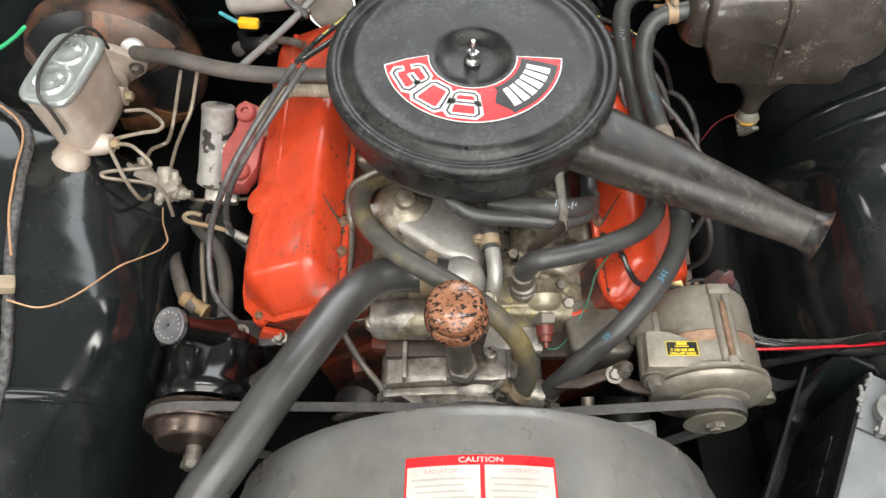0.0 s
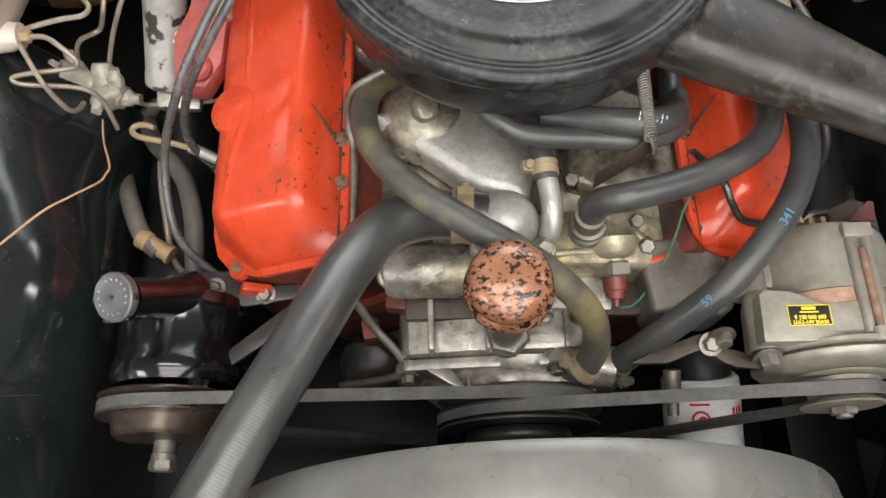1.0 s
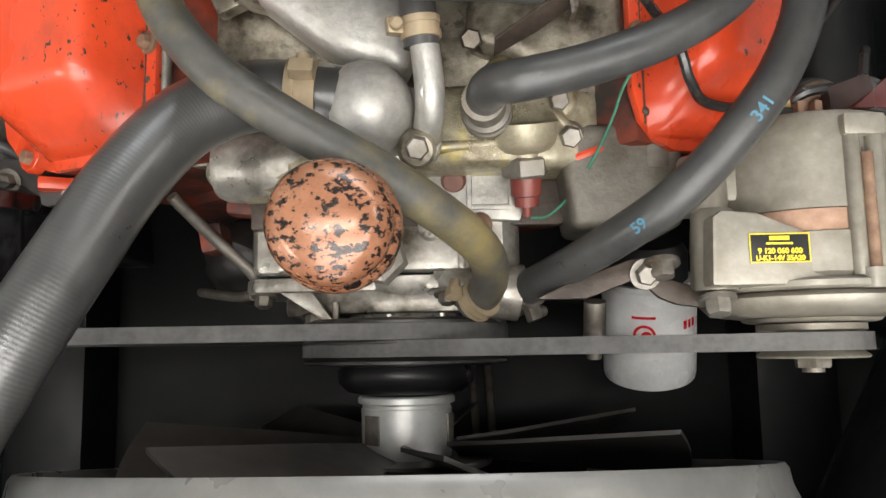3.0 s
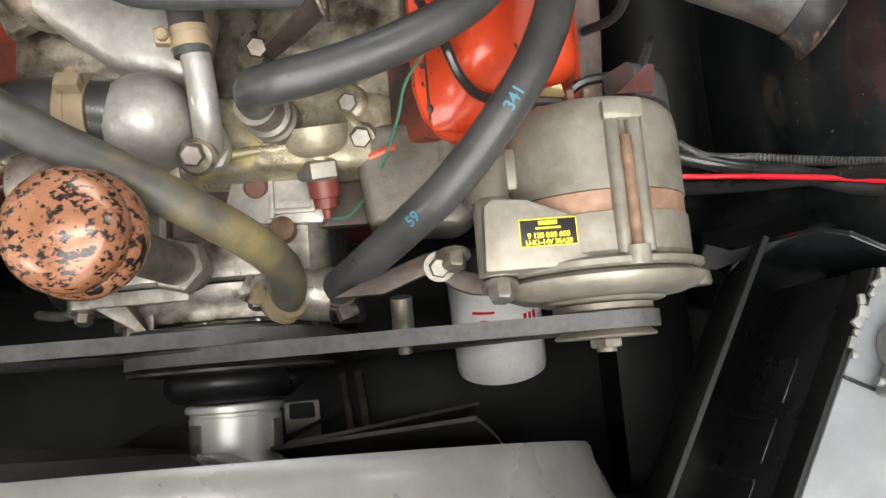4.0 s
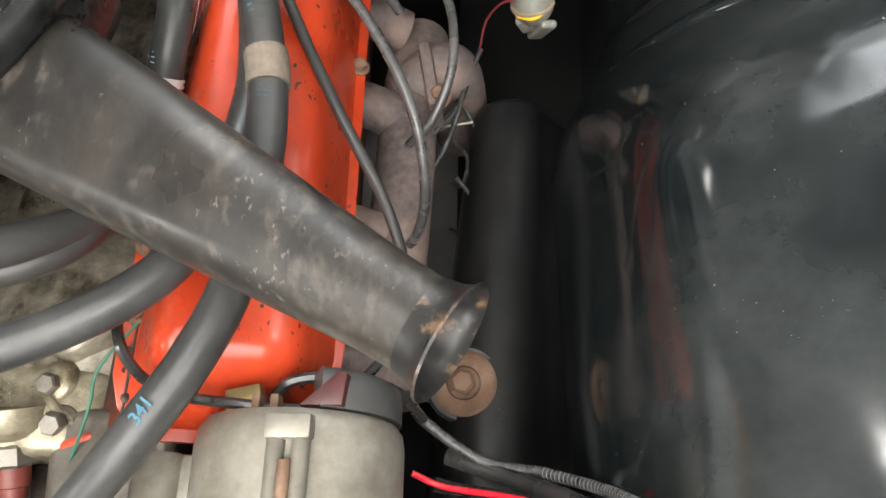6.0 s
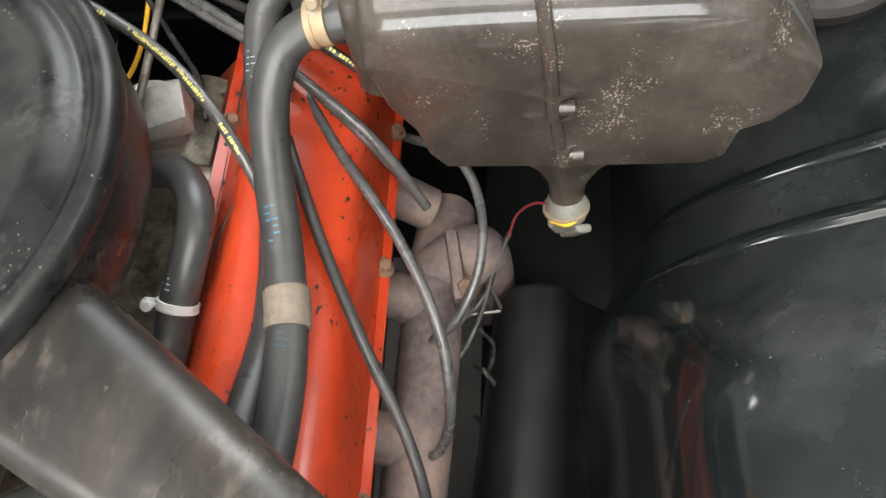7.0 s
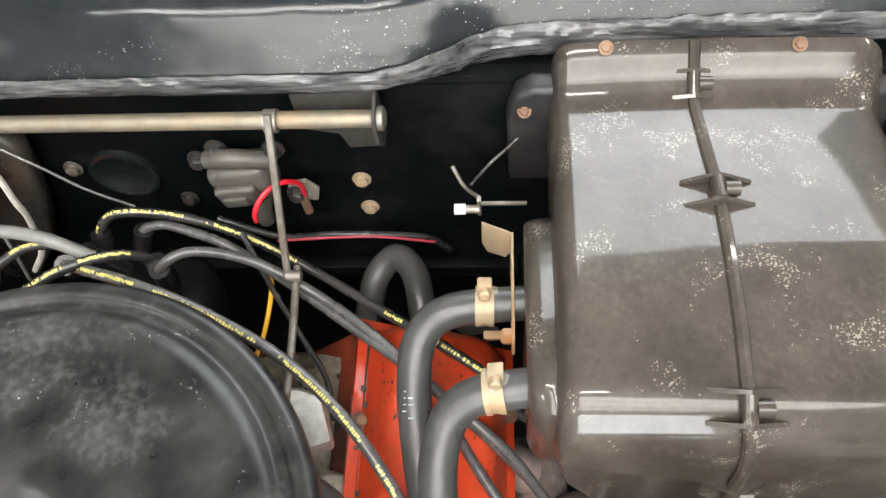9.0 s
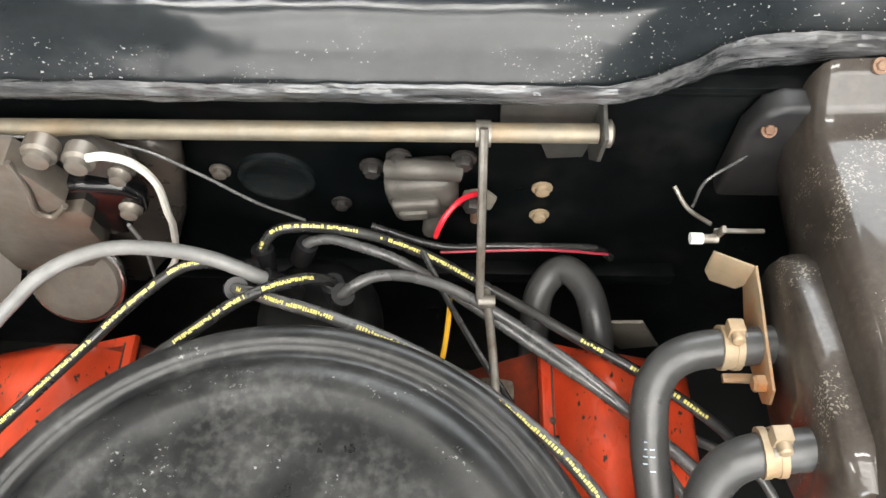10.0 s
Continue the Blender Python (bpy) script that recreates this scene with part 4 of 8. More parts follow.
# pulley, fan drive and fan
fan = thing("cooling_fan", (EX, 0.30, 0.61), "belt pulley, viscous drive and dark cooling fan", "fan")
part("pulley", lathe_bm([(0, 0), (0.077, 0), (0.080, 0.002), (0.080, 0.004), (0.069, 0.009), (0.069, 0.011), (0.080, 0.0155), (0.082, 0.017), (0.082, 0.018), (0.080, 0.0195), (0.070, 0.024), (0.070, 0.026), (0.080, 0.031), (0.080, 0.033), (0.06, 0.035), (0.05, 0.032), (0, 0.032)], (EX, 0.341, 0.668), (0, -1, 0), 56), M_DARKSTEEL, fan)
part("drive_dome", lathe_bm([(0, 0), (0.051, 0), (0.054, 0.006), (0.053, 0.014), (0.046, 0.021), (0.03, 0.024), (0, 0.024)], (EX, 0.307, 0.668), (0, -1, 0), 40), M_BLACKPLASTIC, fan, "glossy black round drive")
part("hub", lathe_bm([(0, 0), (0.0365, 0), (0.038, 0.0015), (0.038, 0.0055), (0.0345, 0.0070), (0.0345, 0.009), (0.0355, 0.010), (0.0345, 0.050), (0, 0.050)], (EX, 0.283, 0.668), (0, -1, 0), 40), M_HUB, fan, "bright alloy hub")
part("hub_plate", lathe_bm([(0, 0), (0.066, 0), (0.067, 0.002), (0.066, 0.005), (0, 0.005)], (EX, 0.236, 0.668), (0, -1, 0), 40), M_FAN, fan)
for k in range(3):
    a = k * math.pi * 2 / 3 + 0.25
    part("hub_slot", box_bm((0.016, 0.022, 0.0016), (EX + 0.0352 * math.cos(a), 0.258, 0.668 + 0.0352 * math.sin(a)), (0, -math.degrees(a) + 90, 0), bevel=0.0005), M_STEEL, fan)
for k in range(7):
    a = 2 * math.pi * k / 7 + 0.3
    bm = bmesh.new()
    rows = []
    for i in range(9):
        r = 0.04 + (0.212 - 0.04) * i / 8
        w = 0.055 + 0.05 * i / 8
        row = []
        for j in range(6):
            f = j / 5 - 0.5
            aa = a + f * w / r * 0.9 if r > 0.07 else a + f * 0.75
            row.append(bm.verts.new((EX + r * math.cos(aa), 0.243 + f * 0.030 * (0.4 + i / 8), 0.668 + r * math.sin(aa))))
        rows.append(row)
    for p, q in zip(rows[:-1], rows[1:]):
        for j in range(5):
            bm.faces.new((p[j], p[j + 1], q[j + 1], q[j]))
    g = bmesh.ops.extrude_face_region(bm, geom=list(bm.faces))
    bmesh.ops.translate(bm, vec=(0, -0.003, 0), verts=[v for v in g["geom"] if isinstance(v, bmesh.types.BMVert)])
    bmesh.ops.recalc_face_normals(bm, faces=bm.faces)
    part("blade", bm, M_FAN, fan)

crank = solo("crank_pulley", lathe_bm([(0, 0), (0.082, 0), (0.085, 0.003), (0.074, 0.010), (0.085, 0.017), (0.085, 0.020), (0.074, 0.027), (0.085, 0.034), (0.06, 0.036), (0.03, 0.02), (0, 0.02)], (EX, 0.343, 0.475), (0, -1, 0), 40), M_DARKSTEEL, "dark steel crank pulley low on the engine", "pulley")


def belt_bm(circles, y, width, thick):
    pts = [(cx + r * math.cos(a), cz + r * math.sin(a)) for cx, cz, r in circles for a in (2 * math.pi * k / 72 for k in range(72))]
    pts = sorted(set(pts))

    def half(seq):
        h = []
        for p in seq:
            while len(h) > 1 and (h[-1][0] - h[-2][0]) * (p[1] - h[-2][1]) - (h[-1][1] - h[-2][1]) * (p[0] - h[-2][0]) <= 0:
                h.pop()
            h.append(p)
        return h[:-1]
    hull = half(pts) + half(pts[::-1])
    k = len(hull)
    rings = []
    for i in range(k):
        a, b, c = Vector(hull[i - 1]), Vector(hull[i]), Vector(hull[(i + 1) % k])
        t = (c - a).normalized()
        nn = Vector((t.y, -t.x))
        i2, o2 = b, b + nn * thick
        rings.append([Vector((i2.x, y - width * 0.3, i2.y)), Vector((o2.x, y - width / 2, o2.y)), Vector((o2.x, y + width / 2, o2.y)), Vector((i2.x, y + width * 0.3, i2.y))])
    return rings_bm(rings, cap=False, closed=True)


PS = (-0.306, 0.690)
AL = (0.3160, 0.7580)
solo("drive_belt", belt_bm([(PS[0], PS[1], 0.058), (EX, 0.668, 0.073), (EX, 0.475, 0.077)], 0.331, 0.0115, 0.008), M_BELT, "grey rubber drive belt to the steering pump", "belt", "drive belts")
solo("drive_belt", belt_bm([(AL[0], AL[1], 0.030), (EX, 0.668, 0.073), (EX, 0.475, 0.077)], 0.319, 0.0115, 0.008), M_BELT, "grey rubber drive belt to the alternator", "belt", "drive belts")

# ---- air cleaner ----
AC = Vector((EX, 0.716, 0.942))
cleaner = thing("air_cleaner", (AC.x, AC.y, 0.85), "large round black air cleaner with a red decal", "air cleaner")
part("lid", lathe_bm([(0, -0.009), (0.028, -0.009), (0.038, -0.0065), (0.046, -0.0005), (0.050, 0.0012), (0.055, 0.0016), (0.128, 0.0012), (0.136, 0.0018), (0.1425, 0.0036), (0.146, 0.0042), (0.150, 0.0040), (0.155, 0.0026), (0.1595, -0.0002), (0.1615, -0.0024), (0.1635, -0.0034), (0.1685, -0.0036), (0.1700, -0.0018), (0.1715, -0.0004), (0.174, 0.0004), (0.178, 0.0002), (0.1815, -0.0018), (0.1833, -0.0055), (0.1835, -0.013), (0.182, -0.018), (0.179, -0.020), (0, -0.020)], AC, (0, 0, 1), 128), M_ACBLACK, cleaner, sharp=60)
part("pan", lathe_bm([(0, -0.0205), (0.177, -0.0205), (0.178, -0.03), (0.176, -0.06), (0.170, -0.075), (0.15, -0.088), (0.11, -0.095), (0.07, -0.097), (0, -0.097)], AC, (0, 0, 1), 96), M_ACBLACK, cleaner, sharp=60)
part("stud", lathe_bm([(0, -0.01), (0.0035, -0.01), (0.0035, 0.024), (0.0025, 0.026), (0, 0.026)], AC, (0, 0, 1), 12), M_BRIGHT, cleaner)
part("wing_nut", merged(lathe_bm([(0, -0.006), (0.011, -0.006), (0.010, -0.003), (0.007, 0.0), (0.0065, 0.008), (0, 0.008)], AC, (0, 0, 1), 16), *[box_bm((0.004, 0.009, 0.008), (AC.x + s * 0.004, AC.y, AC.z + 0.006), (0, s * 25, 35), bevel=0.0015) for s in (1, -1)]), M_BRIGHT, cleaner)


def on_lid(a, r, lift=0.0):
    """A place on the lid's flat ring, a degrees round from the car's left."""
    return Vector((AC.x + r * math.cos(radians(a)), AC.y + r * math.sin(radians(a)), AC.z + 0.0022 + lift))


def sector_bm(a0, a1, r0, r1, lift, slant=0.0):
    bm = bmesh.new()
    n = max(2, int(abs(a1 - a0) / 3))
    rows = [[bm.verts.new(on_lid(a0 + (a1 - a0) * k / n + slant * (r - r0) / (r1 - r0), r, lift)) for r in (r0, (r0 + r1) / 2, r1)] for k in range(n + 1)]
    for p, q in zip(rows[:-1], rows[1:]):
        for i in range(2):
            bm.faces.new((p[i], q[i], q[i + 1], p[i + 1]))
    bmesh.ops.recalc_face_normals(bm, faces=bm.faces)
    return bm


def lid_poly(rows, lift):
    """A flat patch on the lid between two arcs: rows of (inner angle, inner radius, outer angle, outer radius)."""
    bm = bmesh.new()
    v = [[bm.verts.new(on_lid(a, r, lift)) for a, r in ((a0, r0), ((a0 + a1) / 2, (r0 + r1) / 2), (a1, r1))] for a0, r0, a1, r1 in rows]
    for p, q in zip(v[:-1], v[1:]):
        for i in range(2):
            bm.faces.new((p[i], q[i], q[i + 1], p[i + 1]))
    bmesh.ops.recalc_face_normals(bm, faces=bm.faces)
    return bm


def arc_patch(i0, i1, o0, o1, r0, r1, lift, n=60):
    return lid_poly([(i0 + (i1 - i0) * k / n, r0, o0 + (o1 - o0) * k / n, r1) for k in range(n + 1)], lift)


decal = part("decal_border", arc_patch(179, 359, 188, 357.5, 0.0545, 0.1110, 0.0), M_WHITE, cleaner, "white edged red arc decal")
part("decal_field", arc_patch(180.5, 357.5, 189.3, 356.5, 0.0560, 0.1094, 0.0003), M_RED, decal)


def stroke_bm(paths, hw, a_mid, r_mid, lift):
    """Flat strokes of one block numeral laid round the lid's arc."""
    bm = bmesh.new()
    for path in paths:
        pts = [Vector((u * 0.033, v * 0.0375)) for u, v in path]
        left, right = [], []
        for i, p in enumerate(pts):
            d0 = (p - pts[i - 1]).normalized() if i else (pts[1] - p).normalized()
            d1 = (pts[i + 1] - p).normalized() if i < len(pts) - 1 else d0
            if path[0] == path[-1] and i in (0, len(pts) - 1):
                d0, d1 = (pts[-1] - pts[-2]).normalized(), (pts[1] - pts[0]).normalized()
            t = (d0 + d1).normalized()
            w = hw / max(0.5, t.dot(d0))
            nn = Vector((-t.y, t.x)) * w
            e = Vector((0, 0))
            if path[0] != path[-1]:
                e = -d0 * hw * 0.8 if i == 0 else (d0 * hw * 0.8 if i == len(pts) - 1 else e)
            for side, q in ((left, p + e + nn), (right, p + e - nn)):
                side.append(bm.verts.new(on_lid(a_mid + math.degrees(q.x / r_mid), r_mid - q.y, lift)))
        for i in range(len(pts) - 1):
            bm.faces.new((left[i], left[i + 1], right[i + 1], right[i]))
    bmesh.ops.recalc_face_normals(bm, faces=bm.faces)
    return bm


LOOP = [(-0.36, 0.5), (0.36, 0.5), (0.5, 0.38), (0.5, -0.38), (0.36, -0.5), (-0.36, -0.5), (-0.5, -0.38), (-0.5, 0.38), (-0.36, 0.5)]
NUMERALS = (
    (206, [[(-0.5, 0.22), (-0.5, 0.38), (-0.36, 0.5), (0.36, 0.5), (0.5, 0.38), (0.5, 0.14), (0.38, 0.02), (0.5, -0.12), (0.5, -0.38), (0.36, -0.5), (-0.36, -0.5), (-0.5, -0.38), (-0.5, -0.2)], [(-0.08, 0.02), (0.38, 0.02)]]),
    (234, [LOOP]),
    (262, [LOOP, [(-0.5, 0.04), (0.5, 0.04)]]))
for ang, paths in NUMERALS:
    part("decal_number", stroke_bm(paths, 0.0046, ang, 0.0838, 0.0006), M_WHITE, decal)
    part("decal_number_line", stroke_bm(paths, 0.0012, ang, 0.0838, 0.0009), M_BLACKINK, decal)
part("decal_flag", arc_patch(296, 355, 298, 350, 0.060, 0.106, 0.0006), M_BLACKINK, decal)
part("decal_flag_tip", lid_poly([(288, 0.081, 288, 0.085), (295, 0.066, 295, 0.100), (294.5, 0.058, 297, 0.1085), (298, 0.060, 299, 0.106)], 0.0005), M_BLACKINK, decal)
for k in range(6):
    a = 300.5 + 8.1 * k
    part("decal_bar", arc_patch(a, a + 6.2, a - 1.2, a + 5.0, 0.068, 0.098, 0.0009, 4), M_WHITE, decal)

# snorkel of the air cleaner
S0, S1 = Vector((0.170, 0.630, 0.896)), Vector((0.411, 0.479, 0.905))
sd = (S1 - S0).normalized()
sn = Vector((sd.y, -sd.x, 0)).normalized()
rings = []
for f, w, h, p in ((-0.10, 0.052, 0.026, 0.55), (0.0, 0.049, 0.027, 0.55), (0.25, 0.043, 0.027, 0.6), (0.5, 0.036, 0.026, 0.7), (0.75, 0.029, 0.0245, 0.85), (0.92, 0.0245, 0.0235, 1.0), (1.0, 0.0235, 0.0235, 1.0)):
    c = S0 + (S1 - S0) * f
    row = []
    for k in range(28):
        a = 2 * math.pi * k / 28
        ca, sa = math.cos(a), math.sin(a)
        row.append(c + sn * (w * math.copysign(abs(ca) ** p, ca)) + Vector((0, 0, h * math.copysign(abs(sa) ** p, sa))))
    rings.append(row)
snorkel = part("snorkel", rings_bm(rings), M_SNORKEL, cleaner, "tapered dusty black intake snorkel", sharp=50)
part("snorkel_mouth", lathe_bm([(0.0225, -0.004), (0.0245, -0.004), (0.0255, 0.003), (0.0280, 0.009), (0.0305, 0.011), (0.0298, 0.0122), (0.0270, 0.0105), (0.0235, 0.004), (0.0215, -0.03), (0.02, -0.031), (0.0225, -0.006)], S1 + sd * 0.002, sd, 40), M_MOUTH, cleaner, "flared mouth with a bare rusty lip")

# ---- carburettor under the air cleaner ----
carb = thing("carburettor", (EX, 0.74, 0.77), "dull alloy carburettor under the air cleaner", "carburettor")
part("base", box_bm((0.13, 0.15, 0.03), (EX, 0.735, 0.79), bevel=0.006), M_ALUGREASE, carb)
part("bowl", box_bm((0.105, 0.07, 0.05), (EX, 0.80, 0.825), bevel=0.009), M_ALU, carb)
part("bowl", box_bm((0.105, 0.06, 0.045), (EX, 0.665, 0.822), bevel=0.009), M_ALUGREASE, carb)
part("throat", lathe_bm([(0, 0), (0.058, 0), (0.055, 0.045), (0.06, 0.048), (0.06, 0.055), (0, 0.055)], (EX, 0.735, 0.80), (0, 0, 1), 32), M_ALU, carb)
part("choke_housing", merged(lathe_bm([(0, 0), (0.026, 0), (0.026, 0.022), (0.02, 0.028), (0, 0.028)], (0.155, 0.845, 0.80), (0.4, 0.2, 1), 26), box_bm((0.05, 0.04, 0.02), (0.165, 0.838, 0.822), (0, 0, 20), bevel=0.004)), M_ALUB, carb)
part("linkage", merged(box_bm((0.006, 0.06, 0.02), (0.105, 0.72, 0.80), (10, 0, 0), bevel=0.002), lathe_bm([(0, 0), (0.004, 0), (0.004, 0.05), (0, 0.05)], (0.09, 0.73, 0.80), (1, 0, 0), 10)), M_STEEL, carb)

# ---- alternator ----
alt = thing("alternator", (AL[0], 0.40, 0.69), "dusty alloy alternator with a brown band", "alternator")
back = (0, 1, 0)
ALC = Vector((AL[0], 0.0, AL[1]))


def turned(profile, seg=56):
    """The alternator's turned pieces: (radius, y)."""
    return lathe_bm(profile, ALC, (0, 1, 0), seg)


part("rear_housing", turned([(0, 0.400), (0.0640, 0.400), (0.0640, 0.446), (0.0625, 0.456), (0.058, 0.462), (0, 0.463)]), M_ALT, alt)
part("stator_band", turned([(0, 0.386), (0.0630, 0.386), (0.0630, 0.3995), (0, 0.3995)]), M_LAMIN, alt, "rust-brown laminated steel band")
part("front_housing", turned([(0, 0.358), (0.062, 0.358), (0.0645, 0.361), (0.0645, 0.3855), (0, 0.3855)]), M_ALT, alt)
part("front_flange", merged(turned([(0, 0.3505), (0.069, 0.3505), (0.071, 0.352), (0.071, 0.3555), (0.066, 0.3575), (0, 0.3575)]), lathe_bm([(0, 0), (0.013, 0), (0.014, 0.002), (0.013, 0.012), (0, 0.012)], (0.386, 0.340, 0.744), (0, 1, 0), 20)), M_ALT, alt)
part("fan_cover", turned([(0, 0.3345), (0.046, 0.3345), (0.056, 0.3355), (0.066, 0.3390), (0.0705, 0.3435), (0.0710, 0.3465), (0.068, 0.3480), (0.065, 0.350), (0, 0.350)]), M_ALT, alt)
part("fan", turned([(0, 0.3315), (0.040, 0.3315), (0.043, 0.3325), (0.044, 0.3340), (0, 0.3340)]), M_ALT, alt)
part("pulley", turned([(0, 0.308), (0.034, 0.308), (0.0355, 0.3092), (0.0345, 0.3105), (0.027, 0.316), (0.027, 0.322), (0.0345, 0.3265), (0.0345, 0.3305), (0.02, 0.3312), (0, 0.3312)], 48), M_ALT, alt)
part("pulley_nut", merged(turned([(0, 0.3015), (0.011, 0.3015), (0.012, 0.303), (0.012, 0.3075), (0, 0.3075)], 6), turned([(0, 0.2985), (0.007, 0.2985), (0.007, 0.3015), (0, 0.3015)], 18)), M_STEEL, alt)
part("rear_cap", rings_bm([[Vector((ALC.x + (r * k) * math.cos(a), y, ALC.z + (r * k) * math.sin(a))) for r, a in [(0.030, 1.15)] + [(0.0615, 1.15 - 0.17 * q) for q in range(11)] + [(0.030, -0.55)]] for y, k in ((0.463, 1.0), (0.478, 1.0), (0.484, 0.97), (0.487, 0.90))]), pbr("grey_rear_cap", (0.05, 0.05, 0.05), (0.075, 0.074, 0.072), 0.4, 0, 60, 0.1), alt, "dark grey plastic rear cap")
part("guard_tab", prism_bm([(0.328, 0.4635), (0.353, 0.4635), (0.355, 0.482), (0.350, 0.483)], 0.792, 0.814, to=lambda u, v, h: (u, v, h), bevel=0.001), pbr("maroon_plastic", (0.055, 0.014, 0.013), (0.075, 0.020, 0.019), 0.4), alt, "dark maroon plastic terminal guard")
# mounting arm that carries the maker's label
part("arm", merged(
    prism_bm([(0.232, 0.353), (0.318, 0.353), (0.318, 0.373), (0.300, 0.382), (0.262, 0.398), (0.240, 0.400), (0.234, 0.396)], 0.770, 0.8180, to=lambda u, v, h: (u, v, h), bevel=0.004),
    lathe_bm([(0, 0), (0.0135, 0), (0.0135, 0.05), (0.012, 0.052), (0, 0.052)], (0.243, 0.352, 0.792), (0, 1, 0), 24)), M_ALT, alt)
part("knuckle", merged(lathe_bm([(0, 0), (0.0155, 0), (0.0155, 0.036), (0.014, 0.038), (0, 0.038)], (0.240, 0.402, 0.785), (0, 1, 0), 24), box_bm((0.04, 0.03, 0.03), (0.262, 0.425, 0.775), bevel=0.005)), M_ALT, alt)
for u, w in ((0.327, 0.064),):
    zt = ALC.z + math.sqrt(max(0.0, 0.0645 ** 2 - (u - ALC.x) ** 2))
    part("through_bolt", merged(*[lathe_bm([(0, 0), (0.0052, 0), (0.0052, 0.094), (0.004, 0.096), (0, 0.096)], (u + o, 0.358, zt), (0, 1, 0), 14) for o in (-0.007, 0.007)], lathe_bm([(0, 0), (0.0085, 0), (0.0085, 0.012), (0, 0.012)], (u, 0.350, zt + 0.001), (0, 1, 0), 18), box_bm((0.026, 0.014, 0.012), (u, 0.450, zt), bevel=0.003)), M_ALT, alt)
    part("bolt_shank", lathe_bm([(0, 0), (0.0036, 0), (0.0036, 0.07), (0, 0.07)], (u, 0.362, zt + 0.004), (0, 1, 0), 10), M_RUST, alt)
label = part("label_plate", box_bm((0.0365, 0.0178, 0.0006), (0.2735, 0.3755, 0.8187), (0, 0, 0), bevel=0.0002), M_BLACKINK, alt, "black label with yellow print")
part("label_border", merged(*[box_bm(s, (0.2735 + x, 0.3755 + y, 0.8191), bevel=0) for s, x, y in (((0.0365, 0.0007, 0.0004), 0, 0.0086), ((0.0365, 0.0007, 0.0004), 0, -0.0086), ((0.0007, 0.0178, 0.0004), 0.0179, 0), ((0.0007, 0.0178, 0.0004), -0.0179, 0))]), M_YELLOW, label)
for words, size, y in (("9 120 060 600", 0.0046, 0.3735), ("U-K1-14V 35A20", 0.0042, 0.3692)):
    b = text_bm(words, size, 0.0001, 0.0002)
    b.transform(pose(0.2735, y, 0.8193))
    part("label_print", b, M_YELLOW, label)
part("label_bar", merged(box_bm((0.012, 0.0026, 0.0003), (0.2735, 0.3815, 0.8192), bevel=0), box_bm((0.016, 0.0012, 0.0003), (0.2735, 0.3782, 0.8192), bevel=0)), M_YELLOW, label)
part("adjuster_tab", prism_bm([(0.385, 0.352), (0.395, 0.368), (0.412, 0.362), (0.428, 0.364), (0.421, 0.355), (0.40, 0.349)], 0.752, 0.757, to=lambda u, v, h: (u, v, h), bevel=0.001), M_DARK, alt)
for at in ((0.243, 0.346, 0.792), (0.215, 0.372, 0.770)):
    bolt(alt, at, (0, -1, 0.35), 0.0085, 0.010, M_STEEL)

bracket = thing("alternator_bracket", (0.20, 0.38, 0.70), "dull cast alternator bracket bolted to the engine", "bracket")
part("casting", merged(
    prism_bm([(0.158, 0.398), (0.150, 0.462), (0.165, 0.472), (0.228, 0.474), (0.236, 0.460), (0.236, 0.402), (0.222, 0.394)], 0.70, 0.764, to=lambda u, v, h: (u, v, h), bevel=0.009, segs=3),
    tube_bm([(0.218, 0.440, 0.750), (0.218, 0.470, 0.750)], 0.016, 18)), M_BRACKET, bracket)
part("strap", prism_bm([(0.130, 0.350), (0.155, 0.362), (0.195, 0.376), (0.212, 0.378), (0.222, 0.362), (0.248, 0.355), (0.250, 0.342), (0.226, 0.345), (0.214, 0.350), (0.200, 0.363), (0.165, 0.350)], 0.757, 0.764, to=lambda u, v, h: (u, v, h), bevel=0.002), M_DARKRUST, bracket)
bolt(bracket, (0.205, 0.366, 0.766), (0, -0.3, 1), 0.0075, 0.007)
part("spacer", merged(lathe_bm([(0, 0), (0.008, 0), (0.008, 0.028), (0, 0.028)], (0.176, 0.35, 0.735), (0, -0.9, -0.3), 16), lathe_bm([(0, 0.028), (0.0055, 0.028), (0.0055, 0.042), (0, 0.042)], (0.176, 0.35, 0.735), (0, -0.9, -0.3), 12)), M_STEEL, bracket)

part("bright_plate", merged(prism_bm([(0.050, 0.412), (0.124, 0.408), (0.128, 0.420), (0.122, 0.446), (0.060, 0.446)], 0.730, 0.742, to=lambda u, v, h: (u, v, h), bevel=0.002), box_bm((0.004, 0.030, 0.004), (0.088, 0.428, 0.743), bevel=0.0012), box_bm((0.030, 0.004, 0.004), (0.104, 0.418, 0.743), bevel=0.0012), box_bm((0.004, 0.026, 0.004), (0.118, 0.430, 0.743), bevel=0.0012)), M_ALUB, engine, "clean bright alloy face behind the filler")
part("stud_boss", lathe_bm([(0, 0), (0.010, 0), (0.0095, 0.020), (0.007, 0.022), (0, 0.022)], (0.077, 0.440, 0.722), (0, -0.15, 1), 18), pbr("red_brown_boss", (0.13, 0.055, 0.04), (0.18, 0.08, 0.06), 0.5, 0.1, 90, 0.2), engine, "red-brown painted stud boss")
part("gusset", prism_bm([(-0.055, 0.362), (-0.030, 0.362), (-0.012, 0.338), (-0.018, 0.338)], 0.690, 0.712, to=lambda u, v, h: (u, v, h), bevel=0.0015), M_ALU, engine)
